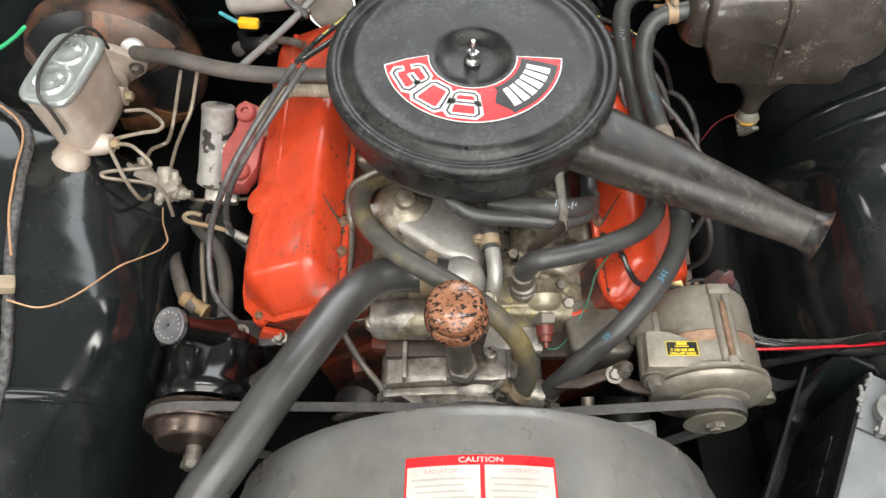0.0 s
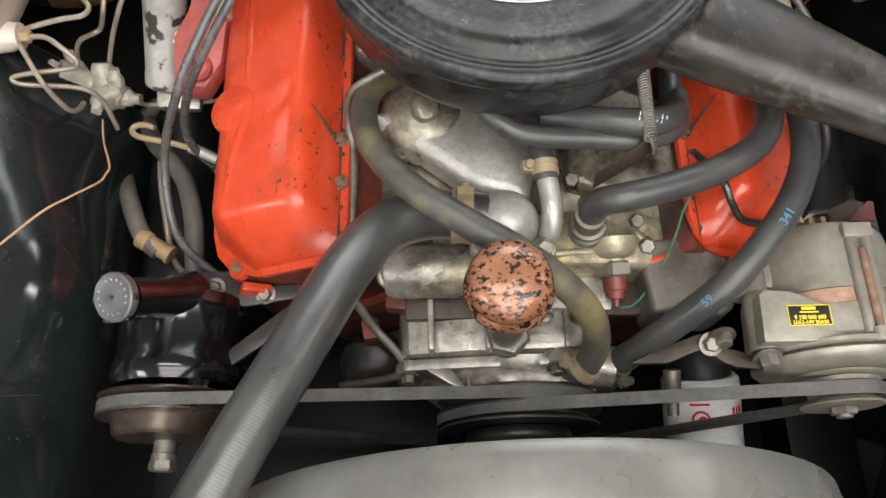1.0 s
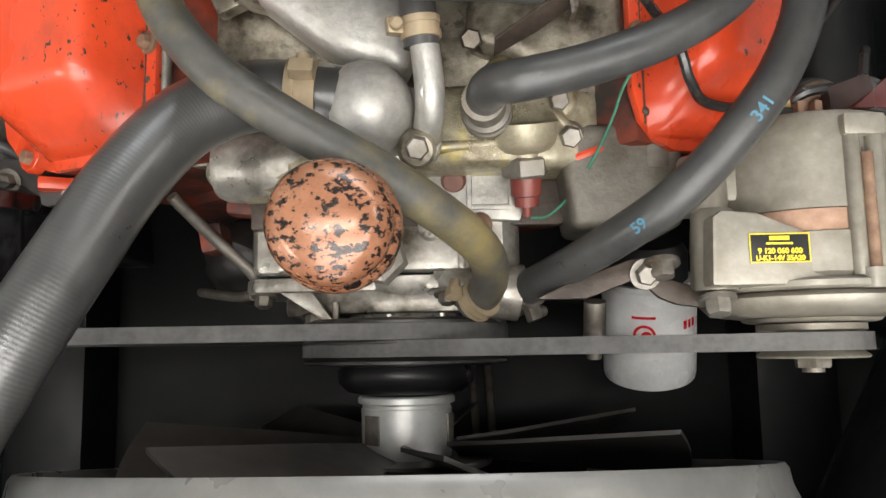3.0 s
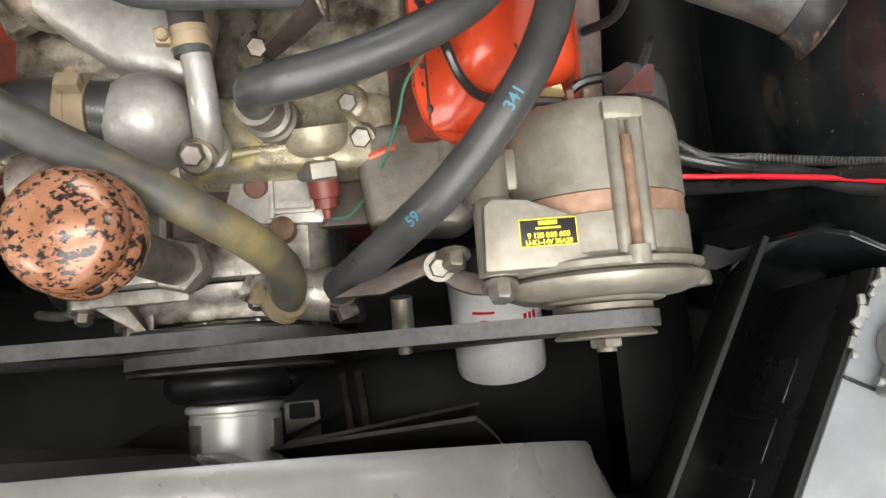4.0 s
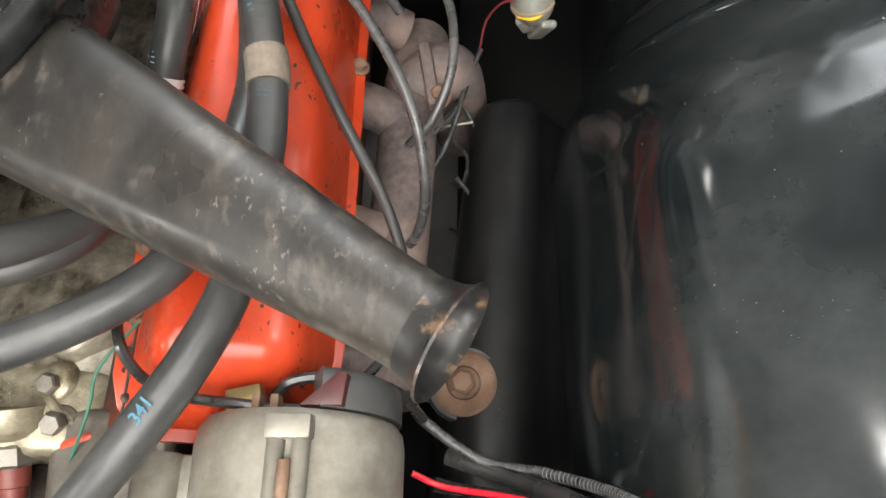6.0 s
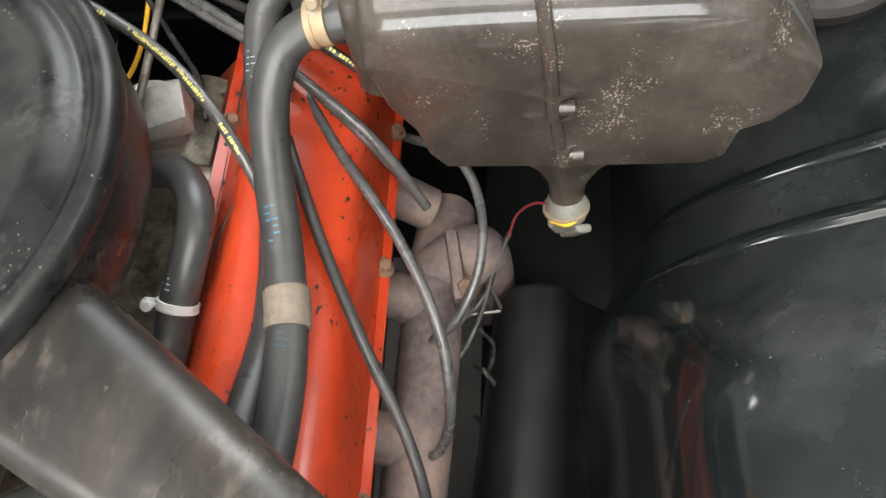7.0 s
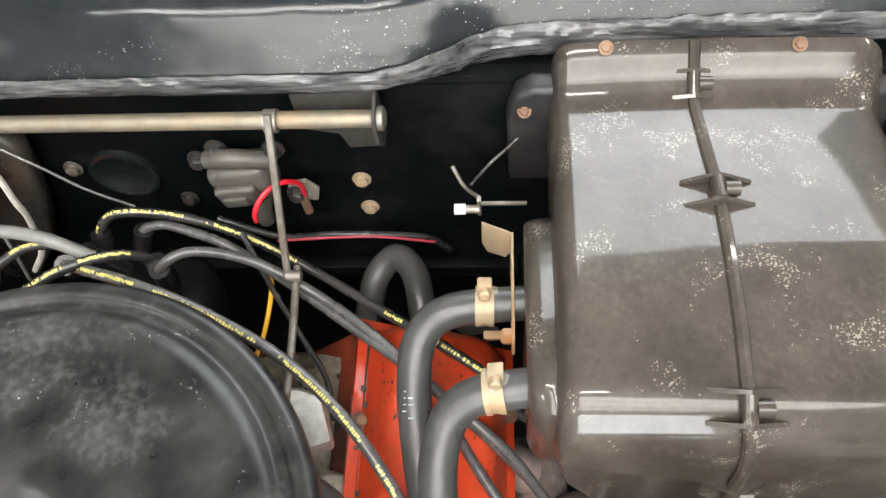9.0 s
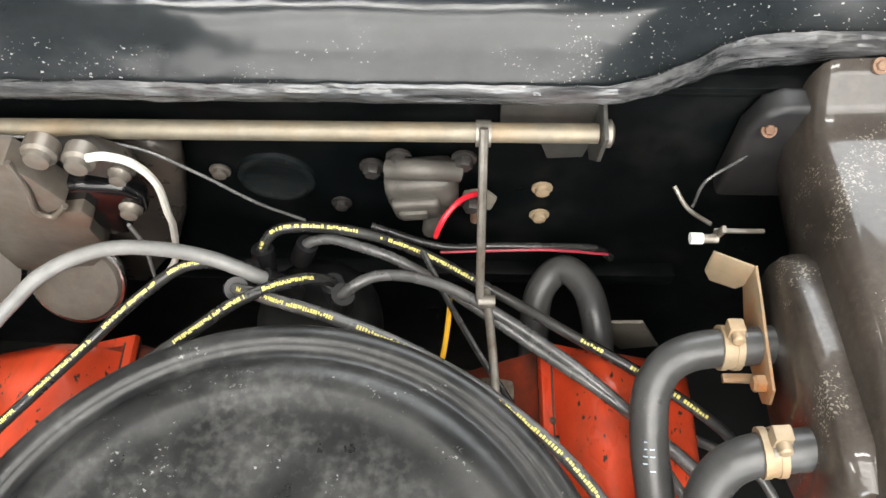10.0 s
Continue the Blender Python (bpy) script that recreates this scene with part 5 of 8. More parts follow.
part("nose", lathe_bm([(0, 0), (0.058, 0), (0.056, 0.010), (0.050, 0.016), (0.047, 0.030), (0, 0.030)], (EX + 0.005, 0.372, 0.664), (0, -1, 0), 36), M_ALU, engine)
part("paint_patch", merged(box_bm((0.060, 0.030, 0.020), (-0.062, 0.432, 0.715), (0, 0, -6), bevel=0.005), box_bm((0.018, 0.022, 0.030), (-0.108, 0.405, 0.695), (0, 0, 10), bevel=0.004)), M_BLOCK, engine, "dark orange block casting")
part("water_end", lathe_bm([(0, -0.045), (0.022, -0.045), (0.0255, -0.038), (0.0265, 0.030), (0.023, 0.040), (0, 0.042)], (-0.045, 0.449, 0.748), (1, -0.02, 0.06), 28), M_ALU, manifold, "rounded bright end of the water passage")
fp = thing("fuel_pump", (-0.12, 0.39, 0.54), "dark round fuel pump low beside the front cover", "fuel pump")
FPA = Vector((-0.35, -0.75, 0.55)).normalized()
part("canister", lathe_bm([(0, -0.03), (0.034, -0.03), (0.037, -0.024), (0.037, -0.002), (0.040, 0.0), (0.040, 0.004), (0.036, 0.006), (0.030, 0.018), (0.018, 0.024), (0, 0.026)], (-0.118, 0.395, 0.575), FPA, 32), M_DARKSTEEL, fp)
part("neck", tube_bm([(-0.112, 0.41, 0.565), (-0.07, 0.43, 0.57), (-0.04, 0.45, 0.575)], 0.02, 16), M_BRACKET, fp)
solo("fuel_line", tube_bm([(-0.150, 0.372, 0.60), (-0.120, 0.366, 0.640), (-0.095, 0.362, 0.672), (-0.080, 0.362, 0.688)], 0.0042, 10), M_STEEL, "bent steel fuel line beside the front cover", "pipe")
low = thing("lower_tab", (0.042, 0.245, 0.375), "pale grey steel tab low behind the fan", "tab")
part("tab", box_bm((0.040, 0.058, 0.004), (0.044, 0.243, 0.392), (8, 0, 0), bevel=0.0015), M_ALT, low)
part("foot", box_bm((0.030, 0.020, 0.024), (0.044, 0.262, 0.386), bevel=0.003), M_DARK, low)
for x in (0.094, 0.112):
    wire("lower_rod", [(x, 0.300, 0.42), (x + 0.003, 0.255, 0.40), (x + 0.006, 0.20, 0.385)], 0.0045, M_STEEL, "thin steel rod low behind the fan", "rod", 10)

# ---- oil filter ----
FD = Vector((0.06, -0.92, -0.38)).normalized()
F0 = Vector((0.2600, 0.358, 0.553))
filt = thing("oil_filter", (0.272, 0.33, 0.46), "white spin-on oil filter with a red mark", "oil filter")
part("can", lathe_bm([(0, -0.026), (0.040, -0.026), (0.0435, -0.022), (0.0435, 0.066), (0.0425, 0.071), (0.039, 0.073), (0.02, 0.074), (0, 0.074)], F0, FD, 44), M_FILTER, filt)
part("seat", lathe_bm([(0, -0.06), (0.03, -0.06), (0.036, -0.05), (0.036, -0.0265), (0, -0.0265)], F0, FD, 30), M_BLACKSATIN, filt)
fs = FD.cross(Vector((0, -0.8, 0.6))).normalized()
fn = fs.cross(FD).normalized()
if fn.z < 0:
    fn = -fn
if fs.x < 0:
    fs = -fs


def on_filter(u, v, lift=0.0006):
    a = u / 0.0435
    return F0 + FD * v + (fn * math.cos(a) + fs * math.sin(a)) * (0.0435 + lift)


def ring_mark(u0, v0, r0, r1):
    bm = bmesh.new()
    n = 26
    rows = [[bm.verts.new(on_filter(u0 + r * math.cos(2 * math.pi * k / n), v0 + r * math.sin(2 * math.pi * k / n))) for r in (r0, r1)] for k in range(n)]
    for k in range(n):
        p, q = rows[k], rows[(k + 1) % n]
        bm.faces.new((p[0], q[0], q[1], p[1]))
    bmesh.ops.recalc_face_normals(bm, faces=bm.faces)
    return bm


part("red_ring", ring_mark(-0.013, 0.016, 0.0075, 0.0100), M_RED, filt)
part("red_dot", ring_mark(-0.011, 0.017, 0.001, 0.005), M_RED, filt)
for row in ((-0.024, -0.003, -0.002, 0.0005), (0.024, 0.028, 0.006, 0.014), (0.030, 0.0335, 0.006, 0.014), (0.0355, 0.040, 0.006, 0.014)):
    part("red_bar", bars_on(on_filter, [row]), M_RED, filt)

# ---- power steering pump ----
pump = thing("steering_pump", (-0.30, 0.40, 0.64), "black power steering pump with a ribbed cap", "steering pump")
part("can", lathe_bm([(0, -0.02), (0.060, -0.02), (0.064, -0.012), (0.064, 0.0), (0.061, 0.006), (0.061, 0.05), (0.064, 0.055), (0.061, 0.068), (0.045, 0.078), (0, 0.08)], (-0.300, 0.372, 0.690), (0, 1, 0), 44), M_PUMP, pump)
part("neck", lathe_bm([(0, 0), (0.026, 0), (0.022, 0.02), (0.019, 0.032), (0.019, 0.085), (0, 0.085)], (-0.285, 0.437, 0.725), Vector((-0.036, -0.030, 0.085)), 28), M_PUMP, pump)
cn = Vector((-0.38, -0.32, 0.87)).normalized()
part("cap", lathe_bm([(0, -0.008), (0.0205, -0.008), (0.022, -0.006), (0.022, 0.001), (0.0205, 0.0025), (0.019, 0.0018), (0.003, 0.0018), (0, 0.003)], (-0.3215, 0.409, 0.811), cn, 40), pbr("grey_cap", (0.10, 0.10, 0.105), (0.14, 0.14, 0.145), 0.42, 0.2, 80, 0.08), pump, "dark grey embossed cap")
part("cap_tabs", merged(*[box_bm((0.006, 0.005, 0.006), Vector((-0.3215, 0.409, 0.808)) + (basis(cn)[0] * math.cos(a) + basis(cn)[1] * math.sin(a)) * 0.0215, bevel=0.001) for a in (0.3, 1.3, 2.4, 3.4, 4.5, 5.5)]), M_BLACKPLASTIC, pump)
cu, cv = basis(cn)[0], basis(cn)[1]
for k in range(16):
    if k in (4, 12):
        continue
    a = 2 * math.pi * k / 16
    part("cap_mark", box_bm((0.0026, 0.0013, 0.0006), Vector((-0.3215, 0.409, 0.811)) + cn * 0.0020 + (cu * math.cos(a) + cv * math.sin(a)) * 0.0155, (-18, -22, math.degrees(a) + 90), bevel=0), M_GREYINK, pump)
part("cap_dot", lathe_bm([(0, 0.0018), (0.0022, 0.0018), (0.0018, 0.0028), (0, 0.003)], (-0.3215, 0.409, 0.811), cn, 12), M_BLACKPLASTIC, pump)
part("pulley", lathe_bm([(0, 0.006), (0.030, 0.006), (0.052, 0.002), (0.055, 0.0), (0.0655, -0.006), (0.0665, -0.004), (0.059, 0.003), (0.059, 0.006), (0.0665, 0.013), (0.0655, 0.015), (0.056, 0.014), (0.052, 0.018), (0.050, 0.030), (0.046, 0.034), (0.018, 0.036), (0, 0.036)], (PS[0], 0.3385, PS[1]), (0, -1, 0), 56), M_BRONZE, pump, "bronzed dished pulley")
part("shaft_nut", merged(lathe_bm([(0, 0), (0.0105, 0), (0.0105, 0.012), (0.012, 0.013), (0.012, 0.020), (0, 0.020)], (PS[0], 0.3035, PS[1]), (0, -1, 0), 18), lathe_bm([(0, 0.020), (0.0135, 0.020), (0.0135, 0.027), (0.011, 0.029), (0, 0.029)], (PS[0], 0.3035, PS[1]), (0, -1, 0), 6)), M_STEEL, pump)
pumpbr = thing("pump_bracket", (-0.20, 0.42, 0.66), "dark steel bracket bracing the steering pump", "bracket")
part("brace", prism_bm([(-0.292, 0.352), (-0.278, 0.347), (-0.14, 0.432), (-0.14, 0.448), (-0.16, 0.446)], 0.722, 0.728, to=lambda u, v, h: (u, v, h - 0.02 + (u + 0.29) * 0.15), bevel=0.0015), M_DARKSTEEL, pumpbr)
part("plate", prism_bm([(-0.285, 0.445), (-0.235, 0.432), (-0.15, 0.444), (-0.15, 0.456), (-0.235, 0.452), (-0.245, 0.470), (-0.285, 0.470)], 0.700, 0.706, to=lambda u, v, h: (u, v, h), bevel=0.0015), M_DARKSTEEL, pumpbr)
for at in ((-0.266, 0.452, 0.707), (-0.215, 0.444, 0.707), (-0.275, 0.348, 0.705)):
    bolt(pumpbr, at, (0, -0.3, 1), 0.007, 0.008)

# ---- fan shroud, radiator ----
shroud = thing("fan_shroud", (EX, 0.17, 0.44), "smooth grey painted fan shroud with a caution label", "fan shroud")


def shroud_at(a, r, y):
    """The shroud is rounder above and flares out towards the radiator at its sides."""
    c, t = math.cos(radians(a)), math.sin(radians(a))
    flare = 0.46 * max(0.0, 0.246 - y) * ease((abs(c) - 0.35) / 0.6)
    z = 0.676 + t * (r + 0.3 * flare)
    return Vector((EX + c * (r * 1.045 + flare), y - 0.13 * (0.935 - z), z))


rings = []
for a in range(-50, 231, 5):
    row = []
    for r, y in ((0.252, 0.258), (0.2545, 0.263), (0.2575, 0.2635), (0.2600, 0.260), (0.2618, 0.250), (0.2635, 0.225), (0.265, 0.19), (0.268, 0.13), (0.276, 0.075), (0.272, 0.075), (0.262, 0.13), (0.258, 0.20), (0.2545, 0.245)):
        row.append(shroud_at(a, r, y))
    rings.append(row)
part("ring", rings_bm(rings), M_SHROUD, shroud, sharp=50)


def on_shroud(u, v, lift=0.0008):
    a = 90 - math.degrees(u / 0.263)
    r = 0.2618 + (0.250 - v) * 0.055
    return shroud_at(a, r + lift, v)


CL = [-0.068, 0.061, 0.085, 0.2135]
lab = part("caution_label", bars_on(lambda u, v: on_shroud(u, v, 0.0008), [(CL[0], CL[1], CL[2], CL[3])]), M_RED, shroud, "red and white caution label")
part("label_panel", bars_on(lambda u, v: on_shroud(u, v, 0.0014), [(CL[0] + 0.002, -0.004, CL[2], CL[3] - 0.0095), (0.0, CL[1] - 0.002, CL[2], CL[3] - 0.0095)]), M_LABEL, lab)
b = text_bm("CAUTION", 0.0068, 0, 0.0001)
for v in b.verts:
    v.co = on_shroud(-0.003 + v.co.x * 1.25, CL[3] - 0.0049 + v.co.y, 0.0016)
part("label_print", b, M_FADEDINK, lab)
for words, u in (("RADIATOR", -0.037), ("GENERATOR", 0.031)):
    b = text_bm(words, 0.0058, 0, 0.0001)
    for v in b.verts:
        v.co = on_shroud(u + v.co.x, CL[3] - 0.0148 + v.co.y, 0.0020)
    part("label_print", b, M_FADEDHEAD, lab)
rows = []
for k in range(18):
    for u0, u1 in ((CL[0] + 0.006, -0.008), (0.004, CL[1] - 0.006)):
        rows.append((u0 + random.uniform(0, 0.004), u1 - random.uniform(0, 0.012), CL[3] - 0.0228 - k * 0.0056, CL[3] - 0.0208 - k * 0.0056))
for row in rows:
    part("label_bar", bars_on(lambda u, v: on_shroud(u, v, 0.0019), [row]), M_GREYINK, lab)
rad = thing("radiator", (EX, 0.05, 0.36), "black radiator behind the fan shroud", "radiator")
part("core", box_bm((0.62, 0.05, 0.46), (EX, 0.048, 0.63), bevel=0.004), M_BLACKSATIN, rad)
part("top_tank", box_bm((0.62, 0.08, 0.07), (EX, 0.05, 0.895), bevel=0.02), M_BLACKSATIN, rad)

# ---- hoses ----
top = thing("radiator_hose", (-0.10, 0.40, 0.82), "thick ribbed black radiator hose", "hose")
part("hose", tube_bm([(0.006, 0.476, 0.809), (-0.045, 0.480, 0.812), (-0.085, 0.462, 0.825), (-0.114, 0.420, 0.845), (-0.136, 0.372, 0.862), (-0.158, 0.326, 0.874), (-0.182, 0.279, 0.880), (-0.206, 0.230, 0.884), (-0.230, 0.182, 0.886), (-0.246, 0.10, 0.888)], 0.0225, 24, 420, 0.0035, pitch=0.0026), M_RIBBED, top, sharp=70)
part("hose_clamp", clamp_bm((-0.017, 0.4785, 0.8098), (-1, 0.06, 0.02), 0.0238, 0.019, (0.1, 0.35, 1)), M_TANZINC, top)
byp = thing("bypass_hose", (0.0, 0.45, 0.80), "aged grey bypass hose stained with yellow", "hose")
part("hose", tube_bm([(-0.050, 0.640, 0.800), (-0.085, 0.632, 0.806), (-0.104, 0.592, 0.826), (-0.096, 0.530, 0.858), (-0.060, 0.478, 0.872), (-0.015, 0.445, 0.872), (0.025, 0.422, 0.866), (0.060, 0.402, 0.848), (0.088, 0.385, 0.815), (0.100, 0.372, 0.780), (0.098, 0.358, 0.750), (0.086, 0.350, 0.735)], 0.0125, 18, 120), M_RUBBERG, byp, sharp=70)
part("hose_clamp", clamp_bm((0.093, 0.352, 0.742), (-0.5, -0.35, -0.6), 0.0135, 0.010, (-1, 0.3, 0.3)), M_TANZINC, byp)
ha = thing("heater_hose", (0.18, 0.50, 0.82), "short black heater hose from the manifold", "hose", "heater hoses")
part("hose", tube_bm([(0.098, 0.473, 0.806), (0.098, 0.472, 0.832), (0.103, 0.471, 0.850), (0.118, 0.470, 0.860), (0.155, 0.478, 0.860), (0.199, 0.494, 0.857), (0.239, 0.519, 0.850), (0.262, 0.550, 0.842), (0.272, 0.60, 0.828), (0.276, 0.68, 0.812), (0.270, 0.76, 0.822), (0.260, 0.82, 0.846), (0.256, 0.862, 0.863), (0.261, 0.890, 0.876), (0.282, 0.905, 0.886), (0.335, 0.910, 0.890)], 0.0125, 18, 150), M_RUBBER, ha, sharp=70)
part("hose_clamp", clamp_bm((0.306, 0.908, 0.888), (1, 0, 0), 0.0132, 0.013, (0, 0.35, 1)), M_TANZINC, ha, "tan zinc plated hose clamp")
hb = thing("heater_hose", (0.20, 0.45, 0.80), "long black heater hose from pump to heater", "hose", "heater hoses")
part("hose", tube_bm([(0.122, 0.357, 0.710), (0.132, 0.362, 0.730), (0.157, 0.374, 0.764), (0.186, 0.390, 0.798), (0.216, 0.411, 0.822), (0.248, 0.445, 0.836), (0.275, 0.484, 0.841), (0.292, 0.53, 0.840), (0.297, 0.60, 0.834), (0.296, 0.65, 0.834), (0.291, 0.69, 0.838), (0.285, 0.725, 0.846), (0.278, 0.765, 0.860), (0.276, 0.797, 0.876), (0.283, 0.822, 0.892), (0.300, 0.834, 0.904), (0.336, 0.838, 0.912)], 0.0128, 18, 150), M_RUBBER, hb, sharp=70)
part("hose_clamp", clamp_bm((0.313, 0.8365, 0.908), (1, 0.05, 0.15), 0.0136, 0.013, (0, 0.25, 1)), M_TANZINC, hb, "tan zinc plated hose clamp")
part("hose_clamp", clamp_bm((0.128, 0.360, 0.722), (0.4, 0.2, 0.8), 0.0135, 0.011, (0.3, -1, 0)), M_STEEL, hb)
part("sleeve", tube_bm([(0.2915, 0.687, 0.8375), (0.2937, 0.675, 0.836), (0.2950, 0.663, 0.8345)], 0.0145, 20), pbr("brown_foam", (0.16, 0.13, 0.10), (0.22, 0.18, 0.14), 0.85, 0, 200, 0.4), hb, "brown tape sleeve")
tie = thing("vacuum_hose", (0.20, 0.73, 0.80), "black vacuum hose with a white cable tie", "hose")
part("hose", tube_bm([(0.150, 0.800, 0.800), (0.180, 0.795, 0.812), (0.207, 0.772, 0.828), (0.220, 0.742, 0.832), (0.216, 0.712, 0.822), (0.207, 0.685, 0.806), (0.200, 0.655, 0.790), (0.192, 0.600, 0.800), (0.185, 0.570, 0.830), (0.165, 0.548, 0.855), (0.140, 0.537, 0.868), (0.100, 0.545, 0.860), (0.060, 0.560, 0.845)], 0.0125, 18, 110), M_RUBBER, tie, sharp=70)
part("cable_tie", clamp_bm((0.2085, 0.690, 0.809), (0.2, 0.65, 0.45), 0.0128, 0.006, (-1, 0, 0.3)), M_WHITE, tie, "white nylon cable tie")
uh = thing("return_hose", (0.20, 0.95, 0.74), "black hose bent in a U near the firewall", "hose")
part("hose", tube_bm([(0.188, 0.78, 0.735), (0.190, 0.825, 0.742), (0.194, 0.875, 0.748), (0.196, 0.928, 0.746), (0.198, 0.977, 0.746), (0.204, 1.010, 0.754), (0.222, 1.024, 0.767), (0.240, 1.006, 0.770), (0.248, 0.975, 0.764), (0.252, 0.94, 0.74)], 0.0125, 16, 80), M_RUBBER, uh, sharp=70)
pc = thing("breather_hose", (0.10, 0.54, 0.84), "black breather hose under the air cleaner", "hose")
part("hose", tube_bm([(0.000, 0.570, 0.868), (0.010, 0.548, 0.866), (0.033, 0.533, 0.862), (0.063, 0.530, 0.858), (0.098, 0.531, 0.853), (0.136, 0.530, 0.850), (0.167, 0.540, 0.842), (0.187, 0.562, 0.828), (0.196, 0.60, 0.81)], 0.0095, 16, 80), M_RUBBER, pc, sharp=70)
part("hose_clamp", clamp_bm((0.058, 0.516, 0.827), (-0.1, 1, 0.15), 0.0115, 0.013, (-1, 0, 0.25)), M_TANZINC, pc, "tan hose clamp")
part("short_hose", tube_bm([(0.0585, 0.505, 0.825), (0.057, 0.522, 0.828), (0.055, 0.545, 0.832), (0.052, 0.58, 0.835)], 0.0115, 16), M_RUBBER, pc)
vac = thing("booster_hose", (-0.25, 0.77, 0.85), "grey vacuum hose to the brake booster", "hose")
part("hose", tube_bm([(-0.468, 0.880, 0.795), (-0.440, 0.855, 0.815), (-0.390, 0.825, 0.838), (-0.314, 0.797, 0.842), (-0.240, 0.785, 0.842), (-0.165, 0.780, 0.845), (-0.09, 0.78, 0.845)], 0.0115, 16), M_HOSEGREY, vac)
solo("fuel_pipe", tube_bm([(-0.06, 0.625, 0.845), (-0.095, 0.612, 0.838), (-0.119, 0.603, 0.822), (-0.124, 0.590, 0.795), (-0.121, 0.570, 0.780), (-0.120, 0.53, 0.776), (-0.122, 0.48, 0.770), (-0.126, 0.455, 0.74)], 0.0042, 12), M_STEEL, "bent steel fuel pipe beside the rocker cover", "pipe")
solo("vacuum_pipe", tube_bm([(-0.125, 0.43, 0.745), (-0.105, 0.405, 0.715), (-0.085, 0.385, 0.70), (-0.075, 0.372, 0.69)], 0.0045, 10), M_STEEL, "short bent steel pipe by the front cover", "pipe")

# throttle return spring and bracket
spring = thing("return_spring", (0.135, 0.52, 0.83), "throttle return spring on a rusty bracket", "spring")
coil = []
for k in range(241):
    f = k / 240
    c = Vector((0.139, 0.596, 0.893)).lerp(Vector((0.143, 0.519, 0.873)), f)
    a = f * 34 * 2 * math.pi
    coil.append(c + Vector((1, 0, 0)) * 0.0052 * math.cos(a) + Vector((0, 0.28, 0.96)) * 0.0052 * math.sin(a))
part("coil", tube_bm(coil, 0.0010, 6, 360), M_STEEL, spring)
part("bracket", merged(prism_bm([(0.104, 0.808), (0.104, 0.825), (0.130, 0.850), (0.146, 0.868), (0.149, 0.866), (0.148, 0.846), (0.130, 0.828)], 0.0, 0.0022, to=lambda u, v, h: (u, 0.512 + 0.10 * (u - 0.104) + 0.25 * (v - 0.84) + h, v), bevel=0.0006), box_bm((0.003, 0.012, 0.018), (0.148, 0.515, 0.860), bevel=0.0006)), M_DARKRUST, spring)
part("hook", tube_bm([(0.143, 0.519, 0.873), (0.145, 0.512, 0.871), (0.147, 0.509, 0.864), (0.147, 0.512, 0.858)], 0.0012, 6), M_STEEL, spring)

# ---- heater box ----
heater = thing("heater_box", (0.465, 0.92, 0.75), "dusty black moulded plastic heater box on the firewall", "heater box")
TOPZ = [*[(0.8165 - 0.033 * math.cos(0.157 * k), 0.936 + 0.0408 * math.sin(0.157 * k)) for k in range(11)], (0.83, 0.9763), (0.85, 0.9755), (0.858, 0.9752), (0.866, 0.9749), (0.874, 0.9745), (0.882, 0.9742), (0.89, 0.9739), (0.898, 0.9736), (0.906, 0.9733), (0.914, 0.9729), (0.945, 0.9715), (0.99, 0.9675), (1.016, 0.9640), (1.022, 0.9645), (1.028, 0.9665), (1.034, 0.970), (1.042, 0.976), (1.050, 0.983), (1.056, 0.988), (1.0605, 0.990)]


def crease(x, y):
    """The top folds along a slanting line: the front part falls away towards the car's nose."""
    yc = 0.870 + (x - 0.35) * 0.17
    d = max(-0.075, y - yc)
    return 0.0025 + 0.092 * d if d < 0 else 0.0025 * max(0.0, 1 - d / 0.14)


def box_ring(y, zt, k, grow=0.0):
    """One section of the box: k draws the sides in near the front."""
    xl, xr = 0.349 + 0.006 * max(0, (y - 0.8) / 0.25), 0.565 + 0.012 * max(0, (y - 0.8) / 0.25)
    pts = [(xl + 0.012, zt - 0.0003), (xl + 0.007, zt - 0.0015), (xl + 0.003, zt - 0.005), (xl, zt - 0.012), (xl - 0.001, zt - 0.017), (xl - 0.002, 0.925), (xl + 0.006, 0.890), (xl + 0.020, 0.866), (xl + 0.026, 0.845), (xl + 0.036, 0.834), (0.46, 0.832), (0.548, 0.832), (0.562, 0.838), (0.568, 0.858), (0.585, 0.866), (0.598, 0.882), (0.600, 0.908), (xr + 0.008, zt - 0.024), (xr + 0.003, zt - 0.013), (xr - 0.003, zt - 0.006), (xr - 0.008, zt - 0.002), (xr - 0.013, zt - 0.0005), (xr - 0.019, zt), (0.52, zt + 0.0015), (0.452, zt + 0.002), (0.40, zt + 0.0015), (xl + 0.017, zt)]
    cx, cz = 0.465, 0.90
    out = []
    for x, z in pts:
        yy = y - 0.03 * (0.90 - z) - (0.02 if z < 0.86 else 0.0) * (0.86 - z) / 0.03 * 0.3
        out.append(Vector((cx + (x - cx) * k, yy if y < 0.80 else y, cz + (z - cz) * (k if z < 0.92 else 1) + (crease(x, y) if z > 0.93 else 0.0))))
    return out


part("shell", rings_bm([box_ring(y, z, k) for (y, z), k in zip(TOPZ, (0.965, 0.975, 0.985, 0.992, 0.997) + (1,) * 50)]), M_PLASTIC, heater, sharp=45)
